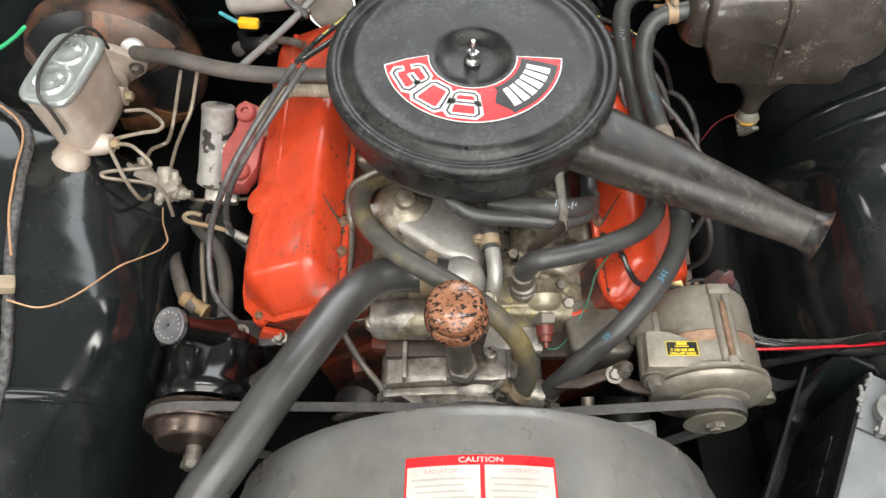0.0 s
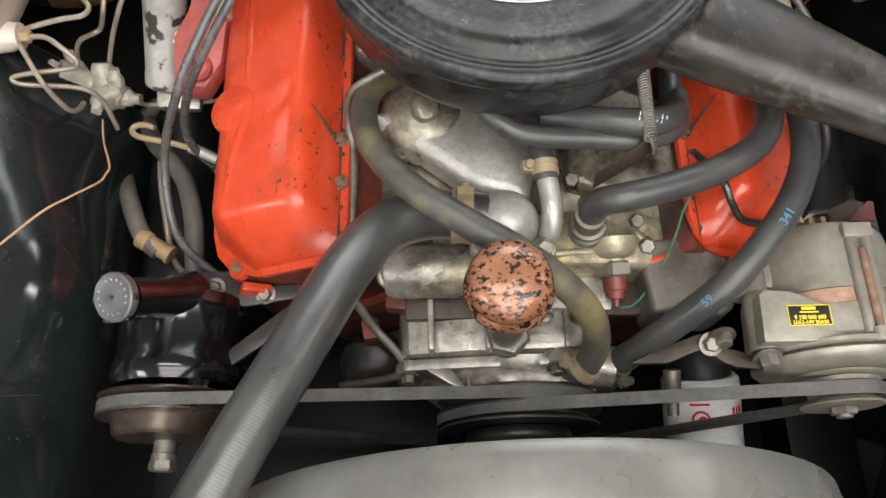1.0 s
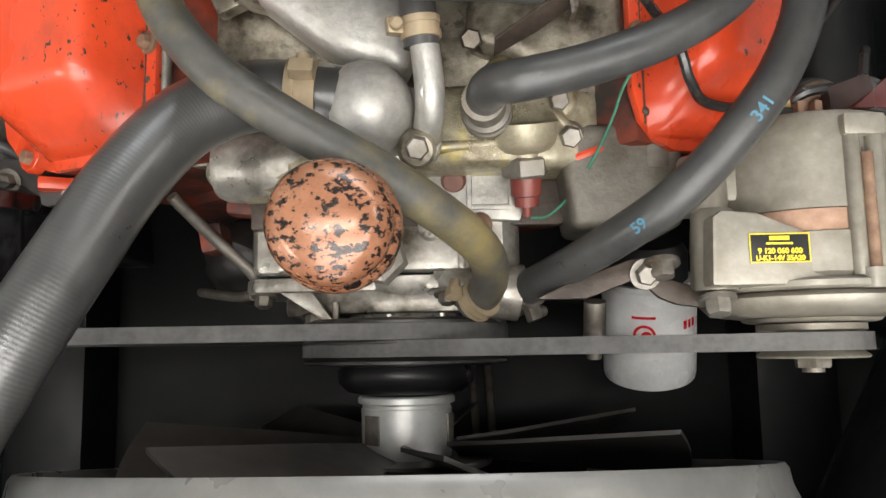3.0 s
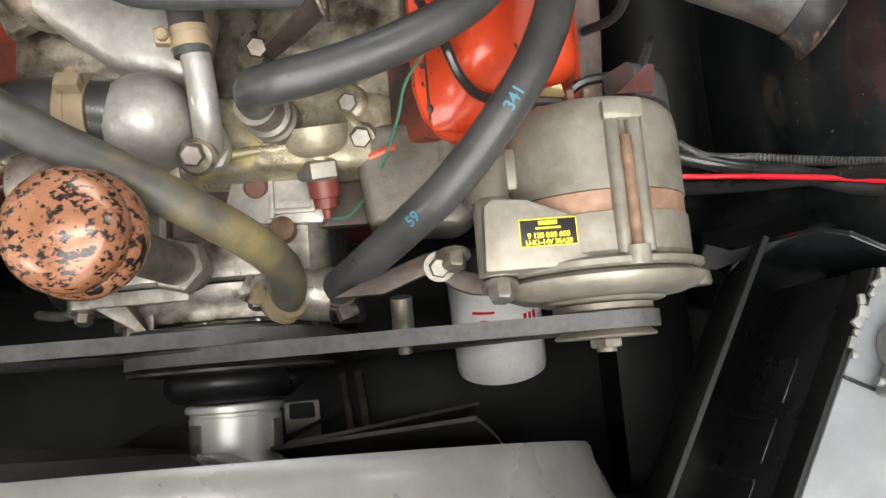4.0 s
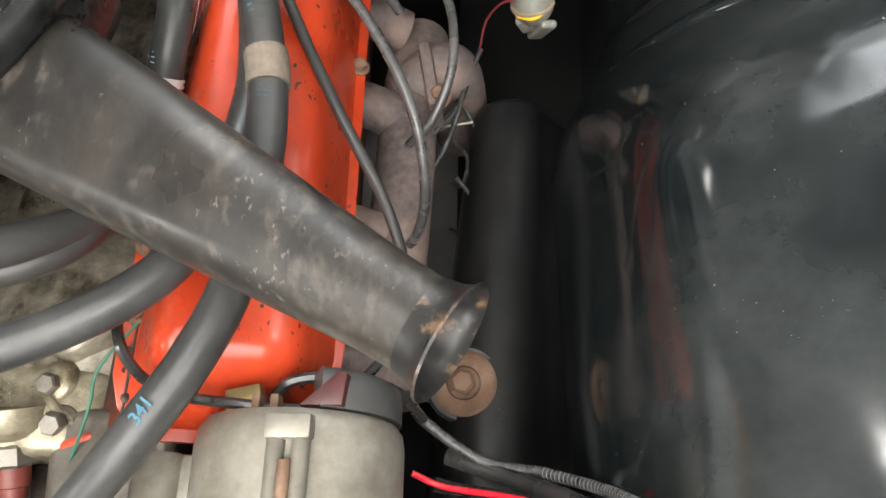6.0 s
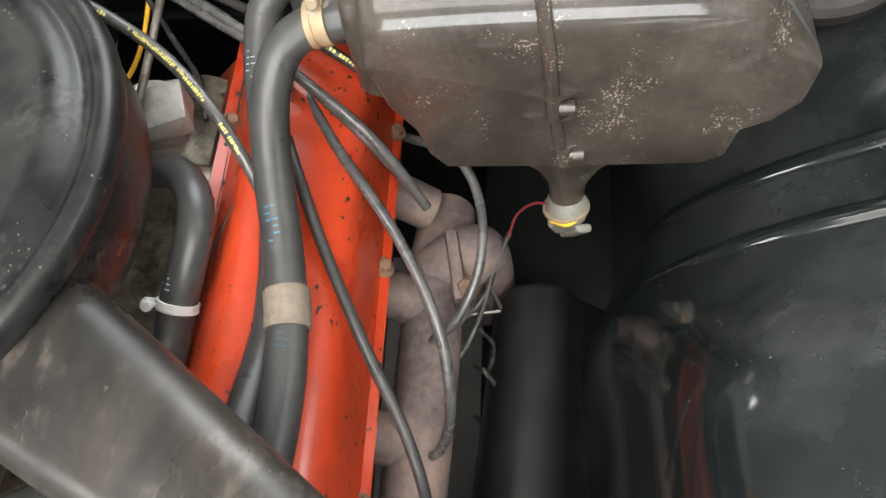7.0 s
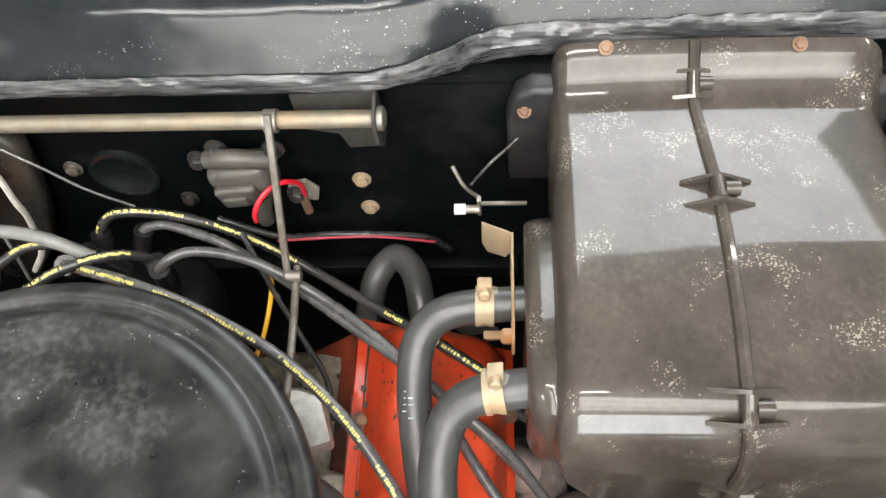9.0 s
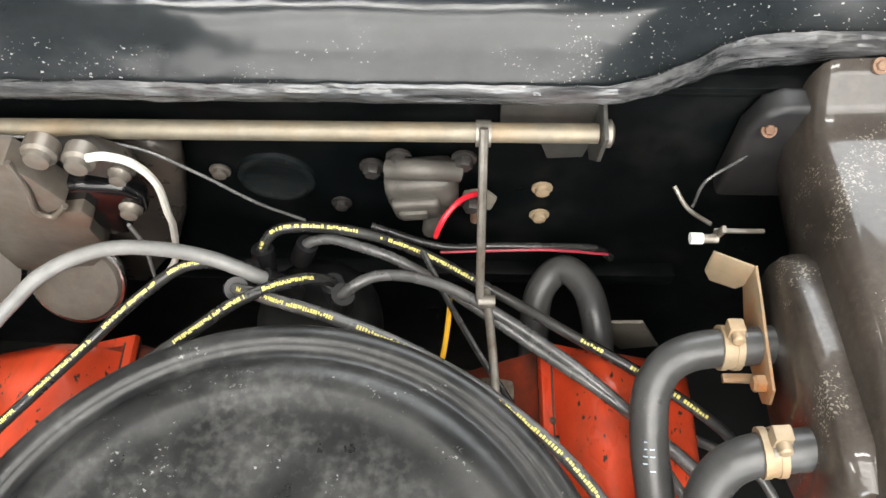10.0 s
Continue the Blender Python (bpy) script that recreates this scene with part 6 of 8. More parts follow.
part("end_plate", rings_bm([[Vector((x, 0.92 + (y - 0.92) * k, 0.905 + (z - 0.905) * k)) for y, z in ((0.806, 0.948), (0.800, 0.93), (0.800, 0.88), (0.83, 0.862), (0.93, 0.862), (0.955, 0.875), (0.962, 0.905), (0.958, 0.925), (0.945, 0.936), (0.83, 0.955))] for x, k in ((0.356, 1.0), (0.349, 1.0), (0.342, 0.985), (0.336, 0.95), (0.333, 0.88))]), M_PLASTIC, heater, "rounded moulded end plate", sharp=50)
part("back_flange", prism_bm([(0.325, 0.86), (0.600, 0.86), (0.600, 0.945), (0.590, 0.960), (0.34, 0.966), (0.328, 0.958), (0.322, 0.935)], 1.040, 1.060, bevel=0.006, segs=3), M_BLACKSATIN, heater)
part("drain_funnel", rings_bm([[Vector((cx + wx * math.cos(a), cy + wy * math.sin(a), z)) for a in (2 * math.pi * k / 20 for k in range(20))] for cx, cy, wx, wy, z in ((0.465, 0.845, 0.075, 0.055, 0.836), (0.466, 0.838, 0.072, 0.050, 0.822), (0.466, 0.830, 0.055, 0.038, 0.806), (0.467, 0.818, 0.028, 0.024, 0.790), (0.467, 0.811, 0.015, 0.014, 0.768), (0.467, 0.808, 0.012, 0.012, 0.735))]), M_PLASTIC, heater)
part("drain_valve", merged(lathe_bm([(0, -0.008), (0.013, -0.008), (0.0165, 0.0), (0.0175, 0.005), (0.0155, 0.012), (0.009, 0.020), (0, 0.022)], (0.467, 0.806, 0.738), (0.1, -0.3, -1), 11), box_bm((0.014, 0.007, 0.034), (0.4745, 0.796, 0.712), (24, 18, 12), bevel=0.0034, segs=3), box_bm((0.012, 0.008, 0.020), (0.461, 0.798, 0.718), (10, -20, 0), bevel=0.0034, segs=3)), pbr("grimy_grey_rubber", (0.15, 0.15, 0.13), (0.27, 0.27, 0.24), 0.5, 0, 120, 0.5, (0.14, 0.12, 0.09), 0.42, 60), heater, "grimy white rubber drain")
part("drain_ring", lathe_bm([(0.016, -0.002), (0.0182, -0.0012), (0.0182, 0.0012), (0.016, 0.0012)], (0.467, 0.805, 0.734), (0.1, -0.3, -1), 20), M_TANZINC, heater)
SEAM = [(0.450, 1.058, 0.992), (0.450, 1.044, 0.980), (0.450, 1.030, 0.970), (0.4502, 1.018, 0.9665), (0.4505, 0.99, 0.970), (0.4515, 0.945, 0.974), (0.4505, 0.90, 0.976), (0.449, 0.85, 0.978), (0.447, 0.815, 0.979), (0.447, 0.798, 0.976), (0.449, 0.788, 0.962), (0.452, 0.782, 0.93), (0.455, 0.781, 0.885), (0.459, 0.780, 0.855), (0.463, 0.782, 0.835), (0.466, 0.797, 0.812)]
SEAM = [(x, y, z + (crease(x, y) if z > 0.94 else 0)) for x, y, z in SEAM]
part("seam", tube_bm(SEAM, 0.0042, 8, 90), M_PLASTIC, heater, "moulded joint between the two halves")


def clip_bm(at, along, normal):
    """A moulded screw boss on the seam with paired fins."""
    w, n = Vector(along).normalized(), Vector(normal).normalized()
    s = w.cross(n).normalized()
    bits = [lathe_bm([(0, -0.008), (0.0045, -0.008), (0.0045, 0.008), (0, 0.008)], Vector(at) + n * 0.002, w, 12), lathe_bm([(0, 0), (0.005, 0), (0.005, 0.009), (0, 0.009)], Vector(at) + n * 0.002 + s * 0.003, s, 12)]
    for o in (-0.009, 0.009):
        c = Vector(at) + w * o
        poly = [c + s * 0.022 - n * 0.003, c + n * 0.006, c - s * 0.022 - n * 0.003]
        bm = bmesh.new()
        a = [bm.verts.new(p - w * 0.0013) for p in poly]
        b = [bm.verts.new(p + w * 0.0013) for p in poly]
        bm.faces.new(a)
        bm.faces.new(b[::-1])
        for i in range(3):
            bm.faces.new((a[i], b[i], b[(i + 1) % 3], a[(i + 1) % 3]))
        bmesh.ops.recalc_face_normals(bm, faces=bm.faces)
        bits.append(bm)
    return merged(*bits)


for at, along, nrm in (((0.4512, 0.941, 0.977), (0, 1, 0), (0, 0, 1)), ((0.450, 1.036, 0.973), (0, 1, 0.6), (0, -0.6, 1)), ((0.447, 0.803, 0.976), (0, 1, 0.6), (0, -0.6, 1)), ((0.4545, 0.781, 0.890), (0, 0.1, 1), (0, -1, 0.1)), ((0.462, 0.782, 0.842), (0, 0.0, 1), (0, -1, -0.2))):
    part("clip", clip_bm((at[0], at[1], at[2] + (crease(at[0], at[1]) if at[2] > 0.94 else 0)), along, nrm), M_PLASTIC, heater)
for z, y in ((0.9125, 0.838), (0.890, 0.910)):
    part("pipe", lathe_bm([(0, 0), (0.0095, 0), (0.0095, 0.016), (0.0112, 0.018), (0.0112, 0.024), (0, 0.024)], (0.333, y, z), (-1, 0, 0), 18), M_STEEL, heater)
for at in ((0.390, 1.055, 0.990), (0.520, 1.055, 0.990), (0.335, 1.039, 0.945)):
    bolt(heater, at, (0, -0.6, 0.8), 0.0036, 0.003, M_RUST)

tapbr = thing("tap_bracket", (0.310, 0.96, 0.87), "tan plated heater tap bracket with a rusty foot", "bracket")
part("plate", prism_bm([(0.957, 0.909), (0.935, 0.907), (0.905, 0.903), (0.876, 0.900), (0.870, 0.890), (0.874, 0.880), (0.90, 0.872), (0.930, 0.874), (0.957, 0.884)], 0.3245, 0.3265, to=lambda u, v, h: (h, u, v), bevel=0.0006), M_TANRUST, tapbr, "tan plate rusting at its foot")
part("tongue", prism_bm([(0.0, 0.0), (1.0, 0.0), (1.0, 0.75), (0.8, 1.0), (0.15, 0.95), (0.0, 0.7)], 0.0, 0.002, to=lambda u, v, h: (0.3245 - 0.021 * u, 0.956 + 0.016 * u - 0.004 * v + h, 0.908 - 0.010 * u - 0.030 * v), bevel=0.0005), M_TANZINC, tapbr)
part("rust_foot", merged(lathe_bm([(0, 0), (0.006, 0), (0.006, 0.006), (0.004, 0.008), (0, 0.008)], (0.325, 0.884, 0.889), (-1, 0, 0), 6), box_bm((0.022, 0.006, 0.004), (0.316, 0.893, 0.872), bevel=0.001)), M_TANRUST, tapbr, "orange rusty bolt and clip")
part("lever", merged(box_bm((0.003, 0.005, 0.030), (0.302, 0.978, 0.912), (15, 0, 0), bevel=0.001), lathe_bm([(0, 0), (0.0032, 0), (0.0032, 0.012), (0, 0.012)], (0.302, 0.975, 0.912), (-1, 0, 0), 12)), M_STEEL, tapbr)
part("white_tip", lathe_bm([(0, 0), (0.004, 0), (0.004, 0.008), (0, 0.008)], (0.292, 0.975, 0.912), (-1, 0, 0), 12), M_WHITE, tapbr, "small white nylon tip")
part("cable_clip", merged(box_bm((0.034, 0.003, 0.0025), (0.320, 0.985, 0.905), bevel=0.0008), tube_bm([(0.281, 1.02, 0.905), (0.29, 1.005, 0.90), (0.302, 0.99, 0.905)], 0.0016, 8)), M_STEEL, tapbr)
wire("heater_cable", [(0.345, 1.050, 0.925), (0.330, 1.040, 0.912), (0.310, 1.035, 0.89), (0.295, 1.01, 0.895)], 0.0012, M_WIREGRY, "thin cable to the heater tap", "cable")

gro = thing("blower_cover", (0.645, 0.955, 0.85), "round brown-black blower cover with blue wires", "cover")
part("disc", lathe_bm([(0, -0.02), (0.066, -0.02), (0.068, -0.006), (0.064, 0.0), (0.05, 0.002), (0.02, 0.004), (0, 0.004)], (0.648, 0.960, 0.852), (-0.1, -0.25, 1), 40), pbr("brown_black_moulding", (0.018, 0.0155, 0.0135), (0.026, 0.0225, 0.020), 0.5, 0, 60, 0.05, (0.034, 0.029, 0.025), 0.4, 14, dirt_soft=0.5), gro)
part("wire_hole", lathe_bm([(0, 0), (0.010, 0), (0.0105, 0.001), (0, 0.0016)], (0.651, 0.953, 0.8545), (-0.1, -0.25, 1), 20), M_DARK, gro)
BLUEWIRE = pbr("blue_wire", (0.03, 0.07, 0.12), (0.06, 0.11, 0.18), 0.4)
for d in (0.0, 0.006):
    part("wire", tube_bm([(0.625 + d, 0.975, 0.868), (0.632 + d, 0.962, 0.872), (0.642 + d, 0.948, 0.866)], 0.0017, 8), BLUEWIRE, gro, "blue insulated wire")

# ---- firewall fittings ----
shaft = thing("throttle_shaft", (0.0, 1.04, 0.92), "dull plated throttle cross shaft along the firewall", "shaft")
part("rod", lathe_bm([(0, 0), (0.0068, 0), (0.0068, 0.575), (0, 0.575)], (-0.352, 1.033, 0.944), (1, 0.006, -0.003), 18), pbr("dull_plating", (0.16, 0.138, 0.10), (0.22, 0.195, 0.148), 0.5, 0.4, 60, 0.1, (0.26, 0.2, 0.13), 0.4, 20), shaft)
part("end_bracket", merged(prism_bm([(1.022, 0.955), (1.055, 0.962), (1.060, 0.90), (1.045, 0.90), (1.026, 0.925)], 0.224, 0.227, to=lambda u, v, h: (h, u, v), bevel=0.001), prism_bm([(0.158, 0.962), (0.226, 0.966), (0.226, 0.910), (0.222, 0.890), (0.196, 0.888), (0.190, 0.905), (0.160, 0.912)], 1.054, 1.058, bevel=0.001)), pbr("dull_painted_plate", (0.045, 0.044, 0.040), (0.075, 0.073, 0.066), 0.42, 0.2, 60, 0.1), shaft)
part("end_cap", lathe_bm([(0, 0), (0.0095, 0), (0.0095, 0.004), (0.006, 0.006), (0, 0.006)], (0.227, 1.036, 0.943), (1, 0, 0), 18), M_STEEL, shaft)
la, lb = Vector((0.147, 1.030, 0.955)), Vector((0.148, 0.957, 0.846))
part("lever", merged(tube_bm([la, la.lerp(lb, 0.5), lb], 0.0031, 8), lathe_bm([(0, -0.005), (0.0090, -0.005), (0.0090, 0.005), (0, 0.005)], (0.147, 1.034, 0.944), (1, 0, 0), 18)), M_STEEL, shaft)
part("link_rod", merged(tube_bm([(0.153, 0.968, 0.842), (0.158, 0.905, 0.842), (0.160, 0.835, 0.838)], 0.0032, 10), lathe_bm([(0, 0), (0.005, 0), (0.005, 0.012), (0, 0.012)], (0.147, 0.957, 0.846), (1, 0, 0), 12)), M_STEEL, shaft)
for at, m in (((0.198, 1.059, 0.841), M_TANZINC), ((0.200, 1.059, 0.800), M_TANZINC), ((-0.053, 1.059, 0.860), M_STEEL), ((0.036, 1.059, 0.815), M_DARKSTEEL)):
    b = lathe_bm([(0, 0), (0.0085, 0), (0.0085, 0.0018), (0.0055, 0.0022), (0.0055, 0.006), (0.003, 0.007), (0, 0.007)], at, (0, -1, 0), 12)
    solo("firewall_bolt", b, m, "plated bolt head on the black firewall", "bolt", "firewall bolts")
solo("blanking_plug", lathe_bm([(0, 0.003), (0.022, 0.003), (0.026, 0.005), (0.030, 0.004), (0.031, 0), (0, 0)], (-0.011, 1.061, 0.850), (0, -1, 0), 32), M_BLACKPAINT, "black blanking plug in the firewall", "plug")
kd = thing("kickdown_switch", (0.105, 1.045, 0.84), "dusty grey switch bolted to the firewall", "switch")
part("body", merged(box_bm((0.054, 0.032, 0.040), (0.104, 1.043, 0.868), (0, -8, 0), bevel=0.012, segs=3), box_bm((0.036, 0.010, 0.026), (0.101, 1.026, 0.862), (8, -8, 0), bevel=0.005, segs=3), box_bm((0.022, 0.006, 0.012), (0.099, 1.021, 0.860), (8, -8, 0), bevel=0.003), tube_bm([(0.080, 1.040, 0.892), (0.104, 1.036, 0.898), (0.132, 1.040, 0.890)], 0.008, 12), tube_bm([(0.118, 1.036, 0.852), (0.112, 1.034, 0.830), (0.110, 1.036, 0.812)], 0.0075, 12)), pbr("dusty_grey_cast", (0.085, 0.08, 0.07), (0.14, 0.13, 0.115), 0.5, 0.25, 90, 0.45, (0.05, 0.045, 0.04), 0.45, 45), kd)
part("ear", prism_bm([(0.132, 0.832), (0.158, 0.826), (0.162, 0.842), (0.152, 0.854), (0.136, 0.850)], 1.046, 1.050, bevel=0.001), M_ALT, kd, "pale bent tab")
for at in ((0.067, 1.050, 0.880), (0.088, 1.046, 0.898), (0.135, 1.046, 0.897), (0.142, 1.046, 0.838)):
    bolt(kd, at, (0, -1, 0), 0.0065, 0.008, M_DARKSTEEL)
wire("switch_wire", [(0.115, 1.008, 0.850), (0.117, 1.007, 0.862), (0.123, 1.014, 0.872), (0.133, 1.024, 0.876), (0.143, 1.032, 0.872), (0.149, 1.040, 0.858), (0.149, 1.044, 0.842), (0.146, 1.046, 0.828)], 0.0022, M_WIRERED, "red wire looped at the firewall switch")
wire("switch_plug", [(0.146, 1.046, 0.836), (0.146, 1.047, 0.822), (0.146, 1.048, 0.808)], 0.0042, M_RUST, "brown plug on the red switch wire", "plug", 10)
wire("firewall_loom", [(0.06, 1.045, 0.80), (0.118, 1.032, 0.790), (0.169, 1.030, 0.796), (0.211, 1.032, 0.792), (0.25, 1.040, 0.775), (0.27, 1.05, 0.74)], 0.0034, M_WIREBLK, "taped wiring loom across the firewall", "loom", 10)
wire("firewall_wire", [(0.118, 1.022, 0.798), (0.169, 1.022, 0.803), (0.211, 1.024, 0.801), (0.259, 1.032, 0.780)], 0.0013, pbr("dull_red_wire", (0.28, 0.03, 0.045), (0.34, 0.04, 0.06), 0.45, 0, 80, 0.03), "thin red wire across the firewall")

solo("heat_shield", prism_bm([(0.250, 0.742), (0.292, 0.744), (0.318, 0.690), (0.285, 0.680), (0.262, 0.715)], 0.985, 0.988, bevel=0.001), M_ALT, "pale bent heat shield behind the rocker cover", "heat shield")
wire("drain_wire", [(0.481, 0.797, 0.738), (0.468, 0.787, 0.737), (0.455, 0.793, 0.733)], 0.0014, M_WIREYEL, "short yellow wire tied round the drain")
wire("drain_wire", [(0.455, 0.805, 0.738), (0.442, 0.812, 0.728), (0.428, 0.818, 0.700), (0.420, 0.82, 0.66)], 0.0011, pbr("grimy_red_wire", (0.16, 0.02, 0.025), (0.22, 0.03, 0.035), 0.5, 0, 80, 0.03), "thin red wire hanging below the drain")
for pts in ([(0.420, 0.835, 0.64), (0.405, 0.80, 0.632), (0.396, 0.765, 0.628), (0.383, 0.735, 0.62), (0.364, 0.70, 0.615), (0.352, 0.65, 0.60)], [(0.412, 0.825, 0.635), (0.401, 0.785, 0.63), (0.385, 0.76, 0.632), (0.368, 0.77, 0.63), (0.360, 0.785, 0.615)], [(0.40, 0.79, 0.625), (0.378, 0.752, 0.63), (0.36, 0.725, 0.628), (0.35, 0.69, 0.62)]):
    wire("starter_wire", pts, 0.0026, M_WIREBLK, "black starter wire sagging beside the exhaust manifold")
for a, b in (((0.345, 0.797, 0.625), (0.402, 0.794, 0.625)), ((0.360, 0.757, 0.625), (0.412, 0.764, 0.625))):
    wire("control_rod", [a, b], 0.0014, M_STEEL, "thin steel control rod", "rod")
wm = thing("wiper_motor", (-0.17, 1.04, 0.70), "dull grey wiper motor bolted to the firewall", "wiper motor")
GREYCAST = pbr("dull_gear_case", (0.135, 0.12, 0.10), (0.19, 0.17, 0.145), 0.36, 0.4, 70, 0.15, (0.13, 0.09, 0.06), 0.4, 18)
DARKCASE = pbr("dark_gear_case", (0.035, 0.030, 0.027), (0.055, 0.048, 0.042), 0.30, 0.2, 70, 0.10, (0.09, 0.075, 0.06), 0.4, 14)
part("gear_case", prism_bm([(-0.24, 0.965), (-0.155, 0.957), (-0.145, 0.939), (-0.135, 0.912), (-0.142, 0.903), (-0.152, 0.897), (-0.138, 0.899), (-0.129, 0.901), (-0.126, 0.889), (-0.134, 0.874), (-0.133, 0.851), (-0.140, 0.832), (-0.155, 0.815), (-0.215, 0.805), (-0.245, 0.83)], 0.996, 1.018, bevel=0.003), GREYCAST, wm)
part("gear_cover", lathe_bm([(0, 0), (0.0365, 0), (0.0365, 0.004), (0.0345, 0.0065), (0, 0.0075)], (-0.181, 0.998, 0.786), (0.05, -1, 0.75), 40), GREYCAST, wm)
part("cover_rim", lathe_bm([(0.0362, -0.004), (0.040, -0.004), (0.0405, 0.001), (0.039, 0.003), (0.0362, 0.003)], (-0.181, 0.998, 0.786), (0.05, -1, 0.75), 40), M_BRIGHT, wm, "shiny crimped rim")
part("ridge", tube_bm([(-0.153, 0.998, 0.956), (-0.152, 0.994, 0.930), (-0.158, 0.993, 0.905), (-0.150, 0.994, 0.896), (-0.137, 0.996, 0.908)], 0.0022, 8), GREYCAST, wm)
part("bracket", prism_bm([(-0.165, 0.914), (-0.130, 0.916), (-0.098, 0.914), (-0.088, 0.899), (-0.092, 0.880), (-0.101, 0.874), (-0.112, 0.873), (-0.114, 0.850), (-0.130, 0.846), (-0.136, 0.86), (-0.150, 0.892)], 1.006, 1.022, bevel=0.006, segs=3), M_PUMP, wm, "gloss black mounting bracket")
part("upper_arm", prism_bm([(-0.136, 0.950), (-0.108, 0.952), (-0.087, 0.938), (-0.084, 0.922), (-0.096, 0.914), (-0.128, 0.924)], 1.010, 1.026, bevel=0.006, segs=3), DARKCASE, wm)
part("backing", prism_bm([(-0.25, 0.925), (-0.080, 0.925), (-0.066, 0.91), (-0.072, 0.88), (-0.085, 0.83), (-0.11, 0.77), (-0.16, 0.70), (-0.25, 0.72)], 1.036, 1.056, bevel=0.008, segs=3), DARKCASE, wm)
part("motor_can", lathe_bm([(0, 0), (0.034, 0), (0.036, 0.004), (0.036, 0.11), (0.030, 0.116), (0, 0.118)], (-0.218, 0.985, 0.838), (-1, -0.1, -0.05), 32), pbr("pale_motor_can", (0.50, 0.49, 0.45), (0.58, 0.57, 0.53), 0.45, 0.3, 60, 0.05), wm, "pale painted motor can")
for at, r in (((-0.101, 1.003, 0.889), 0.0065), ((-0.095, 1.006, 0.928), 0.0060), ((-0.109, 0.998, 0.955), 0.0080), ((-0.131, 0.998, 0.962), 0.0085)):
    part("boss", lathe_bm([(0, -0.012), (r * 1.3, -0.012), (r * 1.3, -0.002), (r, 0.0), (r * 0.9, 0.004), (r * 0.4, 0.005), (0, 0.005)], at, (0, -1, 0.1), 14), GREYCAST, wm)
wire("motor_lead", [(-0.108, 1.002, 0.872), (-0.106, 1.000, 0.845), (-0.112, 0.998, 0.805), (-0.120, 0.998, 0.77)], 0.0016, M_WIREPALE, "thin pale wire beside the wiper motor")
wire("wiper_wire", [(-0.100, 0.998, 0.962), (-0.088, 0.998, 0.964), (-0.076, 1.002, 0.950), (-0.072, 1.006, 0.920), (-0.078, 1.008, 0.880), (-0.084, 1.012, 0.85), (-0.098, 1.012, 0.80), (-0.115, 1.005, 0.775)], 0.0028, M_WIREWHT, "white wire from the wiper motor")
wire("ground_wire", [(-0.20, 1.02, 0.955), (-0.128, 1.025, 0.944), (-0.083, 1.023, 0.938), (-0.045, 1.015, 0.920), (-0.010, 1.008, 0.895), (0.020, 1.008, 0.872)], 0.0012, M_WIREGRY, "thin bare wire running down the firewall")

# ---- distributor and plug leads ----
dist = thing("distributor", (0.025, 0.965, 0.70), "black distributor at the back of the engine", "distributor")
part("body", lathe_bm([(0, 0), (0.03, 0), (0.03, 0.04), (0.045, 0.055), (0.048, 0.085), (0, 0.085)], (0.022, 0.965, 0.70), (0, 0, 1), 28), M_ALUGREASE, dist)
part("cap", lathe_bm([(0, 0), (0.050, 0), (0.050, 0.022), (0.046, 0.034), (0.036, 0.042), (0, 0.044)], (0.022, 0.968, 0.765), (0, 0, 1), 32), M_DARK, dist)


def lead_print(pts, r, f0, f1, n=60):
    """Broken yellow print along the upper side of a lead."""
    path = cat(pts, n)
    bm = bmesh.new()
    rnd = random.Random(len(pts) * 7 + int(pts[0][0] * 1000))
    for i in range(int(f0 * n), int(f1 * n) - 1):
        a, b = path[i], path[i + 1]
        t = (b - a).normalized()
        up = (Vector((0, -0.35, 0.94)) - t * t.dot(Vector((0, -0.35, 0.94)))).normalized()
        s = t.cross(up)
        if i % 11 in (9, 10):
            continue
        for h in range(4):
            if rnd.random() < 0.06:
                continue
            w0, w1 = rnd.choice(((-0.0014, 0.0014), (-0.0014, 0.0014), (-0.0014, 0.0006), (-0.0006, 0.0014)))
            p, q = a.lerp(b, h / 4 + 0.02), a.lerp(b, h / 4 + rnd.uniform(0.17, 0.24))
            vs = [bm.verts.new(c + up * (r * 1.03) + s * w) for c, w in ((p, w0), (q, w0), (q, w1), (p, w1))]
            bm.faces.new(vs)
    bmesh.ops.recalc_face_normals(bm, faces=bm.faces)
    return bm


